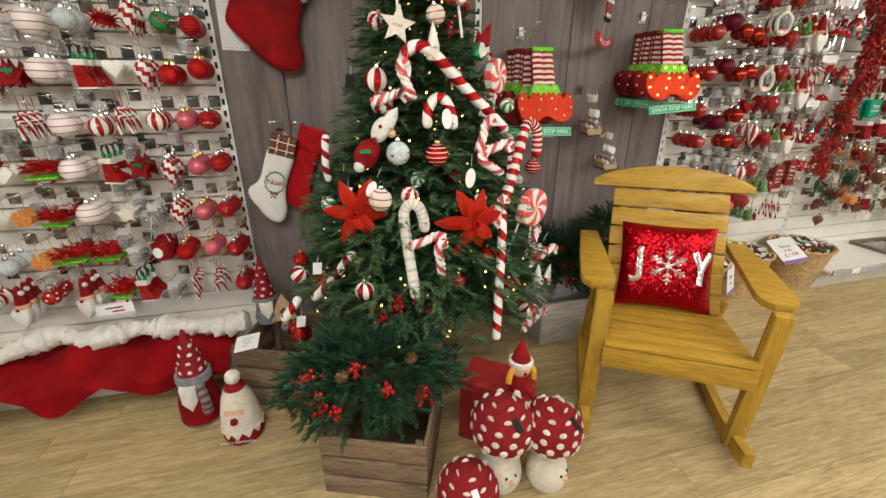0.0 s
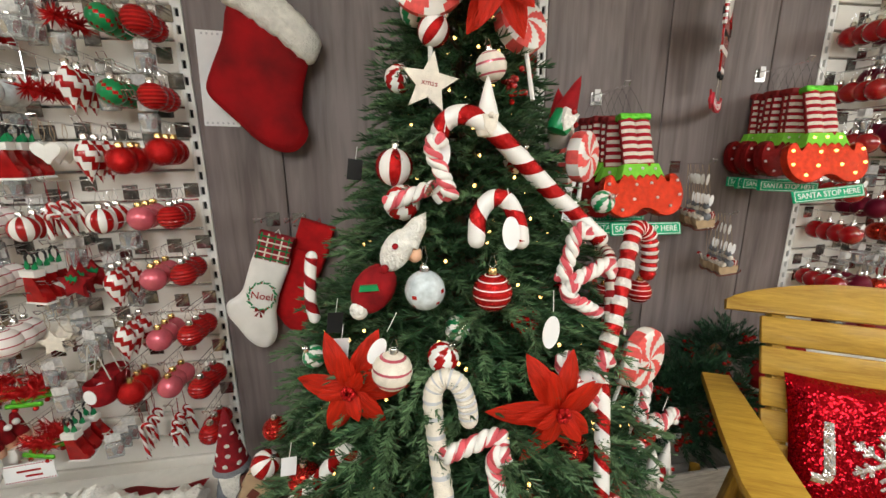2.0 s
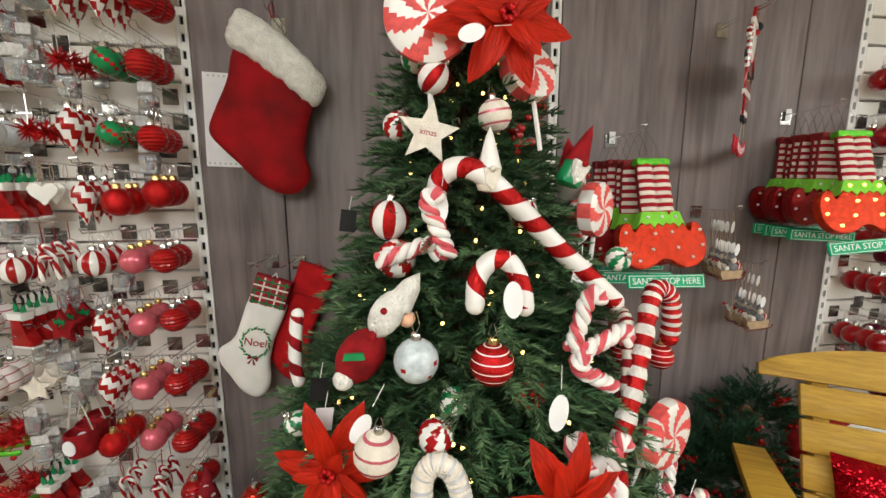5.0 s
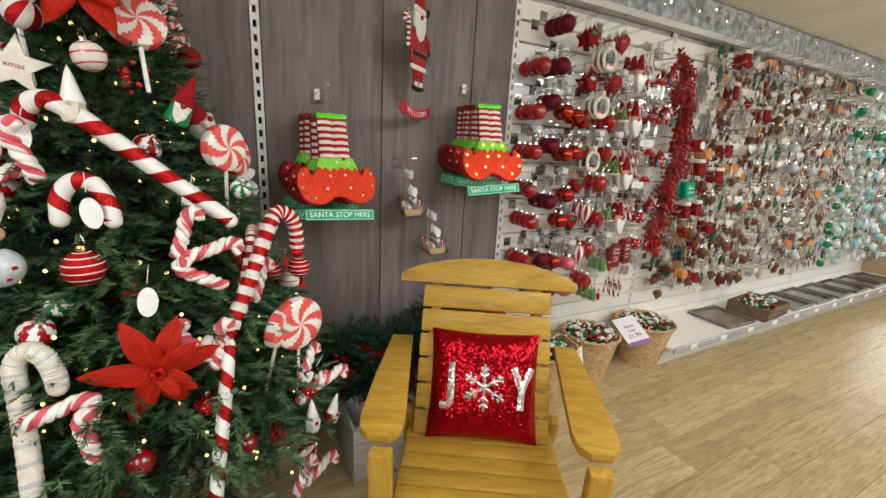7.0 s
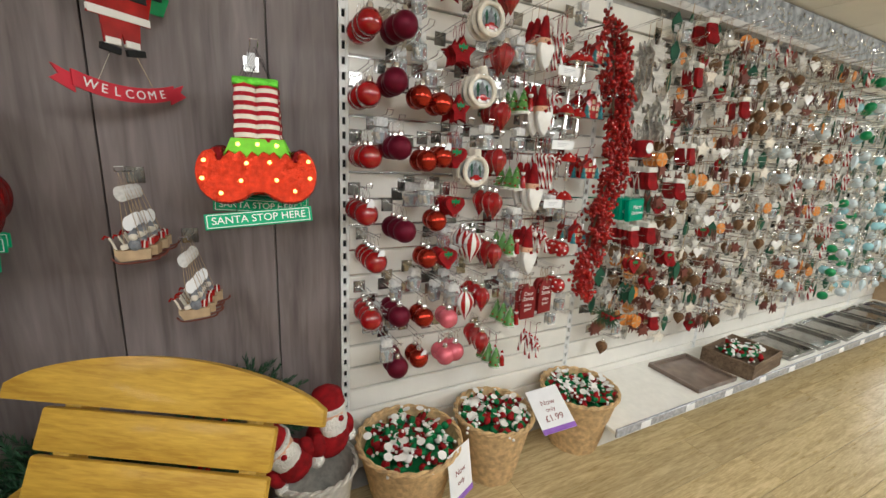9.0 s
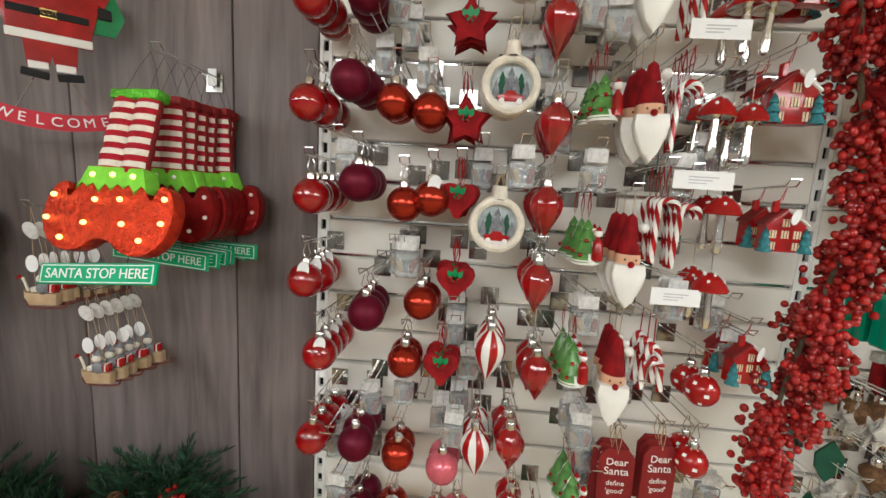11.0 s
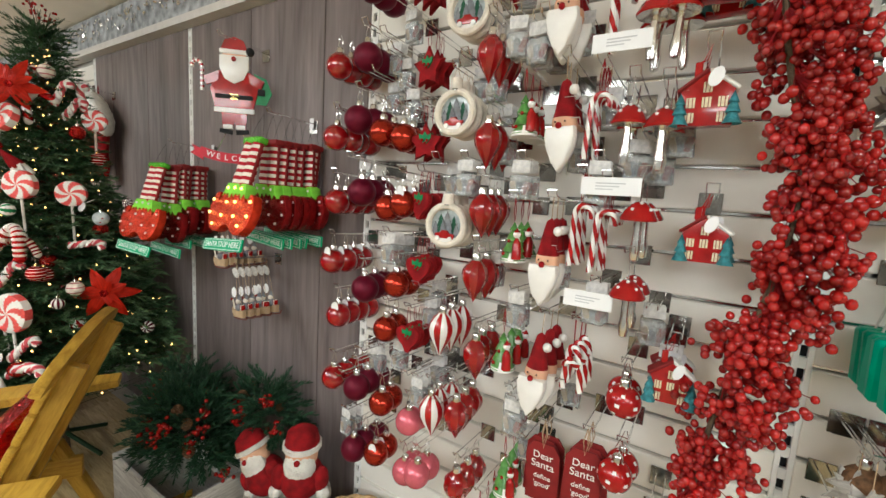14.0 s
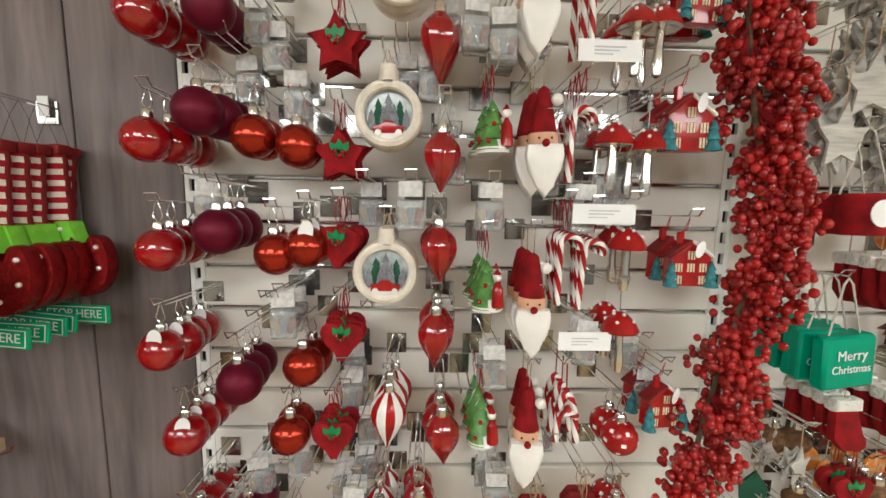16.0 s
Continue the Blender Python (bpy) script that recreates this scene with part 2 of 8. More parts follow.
def box(bm, sx, sy, sz, m=ID, mi=0, bev=0.0, seg=1):
    vs = bmesh.ops.create_cube(bm, size=1, matrix=m @ Matrix.Diagonal((sx, sy, sz, 1)))["verts"]
    fs = {f for v in vs for f in v.link_faces}
    for f in fs:
        f.material_index = mi
    if bev:
        bmesh.ops.bevel(bm, geom=list({e for v in vs for e in v.link_edges}), offset=bev, segments=seg, affect="EDGES", profile=0.5, material=mi)


def lathe(bm, prof, seg=16, m=ID, mi=0, fn=None, wob=None):
    """Turns a profile of (radius, height) round z. fn(i, j) gives a face's material."""
    rings = []
    for i, (r, z) in enumerate(prof):
        if r < 1e-5:
            rings.append([bm.verts.new(m @ Vector((0, 0, z)))])
        else:
            rings.append([bm.verts.new(m @ Vector((r * (wob(i, j) if wob else 1) * math.cos(2 * math.pi * j / seg), r * (wob(i, j) if wob else 1) * math.sin(2 * math.pi * j / seg), z))) for j in range(seg)])
    for i in range(len(rings) - 1):
        a, b = rings[i], rings[i + 1]
        for j in range(seg):
            k = (j + 1) % seg
            if len(a) == 1 and len(b) == 1:
                continue
            q = (a[0], b[k], b[j]) if len(a) == 1 else (a[j], a[k], b[0]) if len(b) == 1 else (a[j], a[k], b[k], b[j])
            f = bm.faces.new(q)
            f.material_index = fn(i, j) if fn else mi


def ball(bm, r, m=ID, seg=16, rings=10, mi=0, fn=None, sq=1.0):
    lathe(bm, [(r * math.sin(math.pi * i / rings), -r * sq * math.cos(math.pi * i / rings)) for i in range(rings + 1)], seg, m, mi, fn)


def tube(bm, pts, r, seg=8, mi=0, fn=None, caps=True, twist=0.0):
    """A tube along points; r may be a list. fn(i, j) gives a face's material."""
    pts = [Vector(p) for p in pts]
    rs = r if isinstance(r, (list, tuple)) else [r] * len(pts)
    rings, up = [], None
    for i, p in enumerate(pts):
        d = (pts[min(i + 1, len(pts) - 1)] - pts[max(i - 1, 0)]).normalized()
        if up is None:
            up = Vector((0, 0, 1)) if abs(d.z) < 0.9 else Vector((0, 1, 0))
        side = d.cross(up).normalized()
        up = side.cross(d).normalized()
        rings.append([bm.verts.new(p + (side * math.cos(2 * math.pi * j / seg + i * twist) + up * math.sin(2 * math.pi * j / seg + i * twist)) * rs[i]) for j in range(seg)])
    for i in range(len(rings) - 1):
        for j in range(seg):
            k = (j + 1) % seg
            f = bm.faces.new((rings[i][j], rings[i + 1][j], rings[i + 1][k], rings[i][k]))
            f.material_index = fn(i, j) if fn else mi
    if caps:
        for ring in (rings[0], rings[-1][::-1]):
            f = bm.faces.new(ring)
            f.material_index = fn(0, 0) if fn else mi


def smooth_path(pts, n=8):
    """Catmull-Rom points through the given ones."""
    P = [Vector(p) for p in pts]
    P = [P[0] * 2 - P[1]] + P + [P[-1] * 2 - P[-2]]
    out = []
    for i in range(1, len(P) - 2):
        for k in range(n):
            t = k / n
            out.append(0.5 * (2 * P[i] + (P[i + 1] - P[i - 1]) * t + (2 * P[i - 1] - 5 * P[i] + 4 * P[i + 1] - P[i + 2]) * t * t + (3 * P[i] - P[i - 1] - 3 * P[i + 1] + P[i + 2]) * t ** 3))
    return out + [P[-2]]


def plate(bm, pts, depth, m=ID, mi=0, bev=0.0, seg=2):
    """A flat shape of (x, z) points, depth thick round y = 0, with rounded edges if wished."""
    n = len(pts)
    fr = [bm.verts.new(m @ Vector((x, -depth / 2, z))) for x, z in pts]
    bk = [bm.verts.new(m @ Vector((x, depth / 2, z))) for x, z in pts]
    fs = [bm.faces.new(fr), bm.faces.new(bk[::-1])]
    rim = [e for f in fs for e in f.edges]
    for i in range(n):
        fs.append(bm.faces.new((fr[(i + 1) % n], fr[i], bk[i], bk[(i + 1) % n])))
    for f in fs:
        f.material_index = mi
    if bev:
        bmesh.ops.bevel(bm, geom=rim, offset=bev, segments=seg, affect="EDGES", profile=0.6, material=mi)
    return fs


def words(text, size, parent, m, material, depth=0.001, name="lettering"):
    cu = bpy.data.curves.new(name, "FONT")
    cu.body, cu.size, cu.extrude, cu.align_x, cu.align_y = text, size, depth, "CENTER", "CENTER"
    tmp = new(name, cu)
    me = bpy.data.meshes.new_from_object(tmp)
    bpy.data.objects.remove(tmp)
    me.materials.clear()
    me.materials.append(material)
    ob = new(name, me)
    ob.parent = parent
    ob.matrix_basis = m @ pose(0, 0, 0, 90, 0, 0)
    return ob


def sprigs(name, specs, material, parent=None, needles=34, length=0.11, nl=0.022, nw=0.0024, flat=0.55, label=""):
    """Needle twigs as one mesh. specs: (base, direction, scale)."""
    rng = np.random.default_rng(len(specs))
    n, k = len(specs), needles
    unit = lambda a: a / np.maximum(1e-6, np.linalg.norm(a, axis=-1, keepdims=True))
    base = np.array([tuple(q[0]) for q in specs], float)[:, None]
    d = unit(np.array([tuple(q[1]) for q in specs], float))[:, None]
    s = np.array([q[2] for q in specs], float)[:, None, None]
    u = unit(np.cross(d, [0, 0, 1.0]))
    w = np.cross(u, d)
    t = ((np.arange(k)[None, :] + rng.random((n, k))) / k)[..., None]
    a = rng.random((n, k, 1)) * 2 * math.pi
    p = base + d * (length * s * t) - w * (0.25 * length * s * t * t)
    way = unit((u * np.cos(a) + w * np.sin(a) * flat) * (1 - 0.55 * t) + d * (0.55 + 0.6 * t))
    ln = nl * s * (0.75 + 0.5 * rng.random((n, k, 1))) * (1.1 - 0.35 * t)
    wd = unit(np.cross(way, rng.random((n, k, 3)) - 0.5)) * nw
    V = np.stack([p - wd * 0.5, p + wd * 0.5, p + way * ln * 0.6 + wd * 0.55, p + way * ln, p + way * ln * 0.6 - wd * 0.55], axis=2).reshape(-1, 3)
    Fc = [f for i in range(0, len(V), 5) for f in ((i, i + 1, i + 2, i + 4), (i + 4, i + 2, i + 3))]
    i = len(V)
    V = np.concatenate([V, np.concatenate([base - u * 0.0015, base + u * 0.0015, base + d * length * s - w * 0.25 * length * s], axis=1).reshape(-1, 3)])
    Fc += [(i + 3 * q, i + 3 * q + 1, i + 3 * q + 2) for q in range(n)]
    me = bpy.data.meshes.new(name)
    me.from_pydata(V.tolist(), [], Fc)
    me.materials.append(material)
    ob = new(name, me)
    if parent is not None:
        ob.parent = parent
    if label:
        tagged(ob, label)
    return ob

# ---- structure ----


def wall_block(name, x0, x1, y0, y1, z0, z1, material, label):
    bm = bm_new()
    box(bm, x1 - x0, y1 - y0, z1 - z0, pose((x0 + x1) / 2, (y0 + y1) / 2, (z0 + z1) / 2))
    return tagged(part(name, bm, material, smooth=False), label, "wall", kind="structure")


X0, X1, XEND, Y0 = -5.0, 14.0, 7.34, -4.5
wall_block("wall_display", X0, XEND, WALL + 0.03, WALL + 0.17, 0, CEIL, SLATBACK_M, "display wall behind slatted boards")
# left and rear walls are unseen, added to enclose and dim the bounce
wall_block("wall_left", X0 - 0.15, X0, Y0, 5.0, 0, CEIL, GREYWALL, "unseen mid-grey wall added to close the left side")
wall_block("wall_behind", X0, X1, Y0 - 0.15, Y0, 0, CEIL, GREYWALL, "unseen mid-grey wall standing in for the stocked shop behind")
wall_block("wall_far", X1, X1 + 0.15, Y0, 5.0, 0, CEIL + 0.4, GREYWALL, "far off-white shop wall behind shelving")
wall_block("wall_back_aisle", XEND, X1, 4.85, 5.0, 0, CEIL + 0.4, GREYWALL, "plain off-white wall at the end of an aisle")

bm = bm_new()
for i in range(-9, 24):
    for j in range(-8, 9):
        box(bm, 0.592, 0.592, 0.02, pose(i * 0.6 + 0.3, j * 0.6 + 0.1, CEIL + 0.012))
    box(bm, 0.02, 10, 0.012, pose(i * 0.6, 0.1, CEIL + 0.01))
for j in range(-8, 9):
    box(bm, 20, 0.02, 0.012, pose(4.5, j * 0.6 - 0.2, CEIL + 0.0095))
tagged(part("ceiling", bm, CEIL_M, smooth=False), "suspended cream ceiling of square tiles", "ceiling", kind="structure")

bm = bm_new()
box(bm, 20, 10, 0.05, pose(4.5, 0.25, -0.033))
floor = tagged(part("floor", bm, SLATBACK_M, smooth=False), "light oak laminate floor of long planks", "floor", kind="structure")

# ceiling light panels
for lx, ly, watts, tilt in LAMPS:
    e = thing("ceiling_light", pose(lx, ly, CEIL - (0.2 if tilt else 0), tilt), "lit rectangular light panel tilted towards the display wall" if tilt else "lit rectangular light panel set in the ceiling tiles", "ceiling light", "ceiling lights")
    bm = bm_new()
    for sx, sy, px, py in ((1.2, 0.03, 0, 0.285), (1.2, 0.03, 0, -0.285), (0.03, 0.54, 0.585, 0), (0.03, 0.54, -0.585, 0)):
        box(bm, sx, sy, 0.02, pose(px, py, -0.01))
    part("frame", bm, STRIP_M, e, smooth=False)
    bm = bm_new()
    box(bm, 1.13, 0.53, 0.008, pose(0, 0, -0.006))
    part("diffuser", bm, EMIT_M, e, smooth=False)
    if tilt:
        bm = bm_new()
        box(bm, 1.2, 0.6, 0.02, pose(0, 0, 0.01), bev=0.003)
        part("housing", bm, STRIP_M, e, smooth=False)
        for s in (-1, 1):
            bm = bm_new()
            tube(bm, [(0, 0, 0), (0, 0, 0.19)], 0.008, 8)
            part("hanger", bm, STRIP_M, e, m=pose(s * 0.45, 0, 0.015, -tilt, 0, 0))

# fascia over the wall
bm = bm_new()
box(bm, XEND - X0, 0.06, 0.17, pose((XEND + X0) / 2, WALL - 0.02, 2.265))
fascia = tagged(part("fascia", bm, FASCIA_M, smooth=False), "frosty grey printed fascia board over the display wall", "fascia", kind="structure")
bm = bm_new()
box(bm, XEND - X0, 0.07, 0.035, pose((XEND + X0) / 2, WALL - 0.022, 2.162))
part("fascia_edge", bm, STRIPLIGHT_M, fascia, "pale lower edge strip")
rng = random.Random(5)
bm = bm_new()
for i in range(900):
    x, z = rng.uniform(X0, XEND), rng.gauss(2.275, 0.03)
    if 2.2 < z < 2.34:
        plate(bm, [(-0.012, 0), (0, -0.006), (0.012, 0), (0, 0.006)], 0.004, pose(x, WALL - 0.056, z, rng.uniform(-50, 50), rng.uniform(0, 180), rng.uniform(-50, 50)))
tagged(part("tinsel", bm, SILVER, fascia, "silver tinsel scraps", smooth=False), kind="stuff")

# dark panel planks
dark = tagged(new("wall_dark_panel"), "dark grey-brown wood-effect wall panel of wide boards", "wall panel", kind="structure")
for a, b in ((-0.445, -0.19), (-0.19, 0.27), (0.27, 0.716), (0.752, 1.24), (1.24, 1.70), (1.70, 1.928)):
    bm = bm_new()
    box(bm, b - a - 0.004, 0.02, 2.15, bev=0.002)
    part("board", bm, PANEL_M, dark, m=pose((a + b) / 2, WALL + 0.01, 1.075))


rung_mesh = []


def upright(x):
    """A slotted white steel upright between two bays."""
    bm = bm_new()
    for s in (-1, 1):
        box(bm, 0.010, 0.012, 2.15, pose(x + s * 0.0115, WALL + 0.006, 1.075), bev=0.001)
    # near-black backing strip stands for the shade inside the slots
    box(bm, 0.03, 0.004, 2.15, pose(x, WALL + 0.021, 1.075), mi=1)
    strip = tagged(part("upright_strip", bm, [STRIP_M, DARK_M], smooth=False), "white slotted steel upright strip on the wall", "upright", "uprights", "structure")
    if not -1 < x < 3.5:
        bm = bm_new()
        for k in range(43):
            box(bm, 0.013, 0.011, 0.024, pose(x, WALL + 0.0065, 0.02 + 0.05 * k))
        tagged(part("bridge", bm, STRIP_M, strip, smooth=False), kind="stuff")
        return
    for k in range(43):
        if not rung_mesh:
            bm = bm_new()
            box(bm, 0.013, 0.011, 0.024)
            o = part("bridge", bm, STRIP_M, smooth=False)
            rung_mesh.append(o.data)
            bpy.data.objects.remove(o)
        o = new("bridge", rung_mesh[0])
        o.parent = strip
        o.location = (x, WALL + 0.0065, 0.02 + 0.05 * k)


UPRIGHTS = (-4.06, -2.86, -1.66, -0.462, 0.734, 1.945, 3.165, 4.365, 5.565, 6.765)
for x in UPRIGHTS:
    upright(x)

# slatted bays
slat_meshes = {}
for a, b in ((-4.985, -4.076), (-4.044, -2.876), (-2.844, -1.676), (-1.644, -0.478), (1.961, 3.149), (3.181, 4.349), (4.381, 5.549), (5.581, 6.749), (6.781, 7.335)):
    bay = tagged(new("slat_wall_bay"), "cream slatted display board with horizontal grooves", "slat wall", "slat wall bays", "structure")
    w = round(b - a, 3)
    if w not in slat_meshes:
        bm = bm_new()
        box(bm, w, 0.018, 0.091, bev=0.003)
        o = part("slat", bm, SLAT_M, bay)
        slat_meshes[w] = o.data
        bpy.data.objects.remove(o)
        bm = bm_new()
        box(bm, w, 0.004, 0.006)
        o = part("groove_trim", bm, CHROME, bay, smooth=False)
        slat_meshes[-w] = o.data
        bpy.data.objects.remove(o)
    for k in range(22):
        z = 0.015 + 0.1 * k
        if z + 0.05 > 2.15:
            break
        for nm, key, zz, yy in (("slat", w, z + 0.05, WALL + 0.009), ("groove_trim", -w, z + 0.0005, WALL + 0.016)):
            o = new(nm, slat_meshes[key])
            o.parent = bay
            o.location = ((a + b) / 2, yy, zz)


def base_shelf(x0, x1):
    e = thing("base_shelf", pose((x0 + x1) / 2, 1.915, 0), "low white display shelf at the foot of the wall", "shelf", "base shelves")
    w = x1 - x0
    bm = bm_new()
    box(bm, w, 0.42, 0.02, pose(0, 0, 0.165), bev=0.003)
    part("deck", bm, SHELF_M, e)
    bm = bm_new()
    box(bm, w, 0.012, 0.045, pose(0, -0.216, 0.165), bev=0.002)
    part("edge_strip", bm, EDGE_M, e, "grey shelf-edge ticket strip")
    bm = bm_new()
    box(bm, w, 0.3, 0.155, pose(0, 0.05, 0.0775))
    part("plinth", bm, SHELF_M, e)
    for i in range(int(w / 0.35)):
        bm = bm_new()
        box(bm, 0.07, 0.002, 0.035, pose(-w / 2 + 0.2 + i * 0.35, -0.2235, 0.165))
        part("shelf_ticket", bm, CARD, e)


base_shelf(3.10, 7.3)
base_shelf(-4.9, -0.47)

# ---- rocking chair ----
CH = pose(1.27, 1.20, 0, 0, 0, -31)
chair = thing("rocking_chair", CH, "yellow-stained wooden slatted rocking chair on the shop floor", "chair")


def plank(name, parent, l, w, h, m, bev=0.006, material=CHAIR_M, label=""):
    bm = bm_new()
    box(bm, l, w, h, bev=bev, seg=2)
    return part(name, bm, material, parent, label, m)


def back_m(u, s, off=0.0):
    """A place on the reclining back: u sideways, s along it, off towards the front."""
    return pose(0, 0.075, 0.40, -25.5, 0, 0) @ pose(u, -off, s)


for i in range(6):
    plank("back_slat", chair, 0.465, 0.02, 0.080, back_m(0, 0.055 + i * 0.0875))
bm = bm_new()
N = 24
top = [(-0.322, -0.045)] + [(-0.322 + 0.644 * i / N, -0.015 + 0.072 * math.sin(math.pi * i / N) ** 0.7) for i in range(N + 1)] + [(0.322, -0.045)]
plate(bm, top, 0.026, bev=0.006)
part("top_rail", bm, CHAIR_M, chair, m=back_m(0, 0.585, 0.002))
for s in (-1, 1):
    plank("back_post", chair, 0.66, 0.05, 0.036, back_m(s * 0.185, 0.25, -0.03) @ pose(0, 0, 0, 0, 90, 0))
    # armrest: wide and rounded in front, narrow behind
    bm = bm_new()
    arm = [(-0.05, 0.33), (0.03, 0.33), (0.055, 0.05), (0.068, -0.14), (0.062, -0.19), (0.035, -0.22), (-0.02, -0.225), (-0.05, -0.20), (-0.06, -0.15), (-0.055, 0.05)]
    plate(bm, [(x * s, y) for x, y in (arm if s > 0 else arm[::-1])], 0.028, pose(0, 0, 0, -90, 0, 0), bev=0.007)
    part("armrest", bm, CHAIR_M, chair, m=pose(s * 0.30, 0, 0.635, 2, 0, -4 * s))
    plank("front_leg", chair, 0.61, 0.06, 0.04, pose(s * 0.275, -0.245, 0.325, 0, 0, 0) @ pose(0, 0, 0, 4, 0, 0) @ pose(0, 0, 0, 0, 90, 0) @ pose(0, 0, 0, 90, 0, 0))
    plank("back_leg", chair, 0.48, 0.05, 0.04, pose(s * 0.255, 0.24, 0.24, 22, 0, 0) @ pose(0, 0, 0, 0, 90, 0) @ pose(0, 0, 0, 90, 0, 0))
    plank("seat_rail", chair, 0.5, 0.028, 0.075, pose(s * 0.24, -0.02, 0.372, -3, 0, 90))
    bm = bm_new()
    up = [(-0.36 + 0.92 * i / 20, 0.062 + 0.30 * (-0.30 + 0.92 * i / 20 - 0.1) ** 2) for i in range(21)]
    lowr = [(x, max(0.0, z - 0.062)) for x, z in up][::-1]
    plate(bm, (up + lowr)[::-1], 0.036, bev=0.005)
    part("rocker", bm, CHAIR_M, chair, m=pose(s * 0.275, 0, 0, 0, 0, 90))
    bm = bm_new()
    lathe(bm, [(0, 0.006), (0.008, 0.004), (0.009, 0)], 10, pose(s * 0.298, -0.247, 0.60, 0, 90 * s, 0))
    part("bolt", bm, CHROME, chair)
for i in range(6):
    plank("seat_slat", chair, 0.50, 0.066, 0.02, pose(0, -0.262 + i * 0.072, 0.425 - i * 0.005, -3, 0, 0))
plank("front_apron", chair, 0.51, 0.022, 0.085, pose(0, -0.285, 0.372))
plank("rear_stretcher", chair, 0.50, 0.03, 0.05, pose(0, 0.30, 0.14))

# sequin cushion on the seat
CU = CH @ pose(0.0, 0.128, 0.592, -24, 0, 0)
cushion = thing("cushion", CU, "red sequin cushion with silver letters and snowflake on the chair", "cushion")
bm = bm_new()
n = 18
for side in (-1, 1):
    g = {}
    for i in range(n + 1):
        for j in range(n + 1):
            a, b = i / n * 2 - 1, j / n * 2 - 1
            puff = (1 - a ** 4) * (1 - b ** 4)
            pin = 1 - 0.05 * (1 - a * a) * abs(b) ** 2
            pin2 = 1 - 0.05 * (1 - b * b) * abs(a) ** 2
            w = 0.006 * noise.noise(Vector((a * 2.2, b * 2.2, side * 3)))
            g[i, j] = bm.verts.new((a * 0.188 * pin2, side * (0.052 * puff ** 0.6 + w * puff), b * 0.183 * pin))
    for i in range(n):
        for j in range(n):
            q = (g[i, j], g[i + 1, j], g[i + 1, j + 1], g[i, j + 1])
            bm.faces.new(q if side < 0 else q[::-1])
bmesh.ops.remove_doubles(bm, verts=bm.verts, dist=0.0008)
part("cover", bm, SEQUIN, cushion)


def on_cushion(a, b):
    return -(0.052 * ((1 - (a / 0.188) ** 4) * (1 - (b / 0.183) ** 4)) ** 0.6)


def strokes(name, segs, wid, material, parent):
    bm = bm_new()
    for (xa, za), (xb, zb) in segs:
        n2 = max(2, int(math.hypot(xb - xa, zb - za) / 0.012))
        dx, dz = xb - xa, zb - za
        ln = math.hypot(dx, dz)
        nx, nz = -dz / ln * wid / 2, dx / ln * wid / 2
        rows = []
        for k in range(n2 + 1):
            x, z = xa + dx * k / n2, za + dz * k / n2
            rows.append([bm.verts.new((x + s * nx, on_cushion(x + s * nx, z + s * nz) - o, z + s * nz)) for s, o in ((1, 0.001), (0, 0.006), (-1, 0.001))])
        for r, t in zip(rows, rows[1:]):
            bm.faces.new((r[0], r[1], t[1], t[0]))
            bm.faces.new((r[1], r[2], t[2], t[1]))
    bmesh.ops.recalc_face_normals(bm, faces=bm.faces)
    return part(name, bm, material, parent, "silver sequin motif")


strokes("letter_j", [((-0.11, 0.075), (-0.11, -0.05)), ((-0.11, -0.05), (-0.12, -0.068)), ((-0.12, -0.068), (-0.145, -0.066))], 0.022, SILVERSEQ, cushion)
strokes("letter_y", [((0.125, 0.0), (0.122, -0.065)), ((0.123, 0.0), (0.098, 0.07)), ((0.126, 0.0), (0.158, 0.07))], 0.022, SILVERSEQ, cushion)
sf = []
for k in range(6):
    a = math.radians(60 * k + 30)
    c, s = math.cos(a), math.sin(a)
    sf.append(((0, 0), (0.076 * c, 0.076 * s)))
    for r, h in ((0.032, 0.02), (0.052, 0.018)):
        for d in (-1, 1):
            b = a + d * math.radians(50)
            sf.append(((r * c, r * s), (r * c + h * math.cos(b), r * s + h * math.sin(b))))
strokes("snowflake", sf, 0.010, SILVERSEQ, cushion)

# ---- hanging goods: one function for each kind; the origin is the point they hang from ----
PROTO = {}


def top(name, bm, mats, label, category, group):
    o = part(name, bm, mats)
    return tagged(o, label, category, group)


def loop_and_cap(o, drop, material=SILVER, string=CHROME, r=0.011, tag=False):
    """A cap at z = -drop and a thread up to the hook."""
    bm = bm_new()
    lathe(bm, [(0, 0.012), (r * 0.8, 0.012), (r, 0.008), (r, -0.006)], 10, pose(0, 0, -drop))
    part("cap", bm, material, o)
    bm = bm_new()
    tube(bm, [(-0.002, 0, 0.002), (-0.009, 0, -drop * 0.5), (-0.002, 0, -drop + 0.012), (0.002, 0, -drop + 0.012), (0.009, 0, -drop * 0.5), (0.002, 0, 0.002)], 0.0008, 4, caps=False)
    part("thread", bm, string, o)
    if tag:
        price_tag(o, pose(0.012, -0.03, -drop * 0.8, 8, 12, 10))


def price_tag(o, m):
    bm = bm_new()
    plate(bm, [(0.013 * math.cos(a * math.pi / 8), -0.02 + 0.021 * math.sin(a * math.pi / 8)) for a in range(16)], 0.0008, m)
    part("price_tag", bm, CARD, o, "white oval price tag", smooth=False)


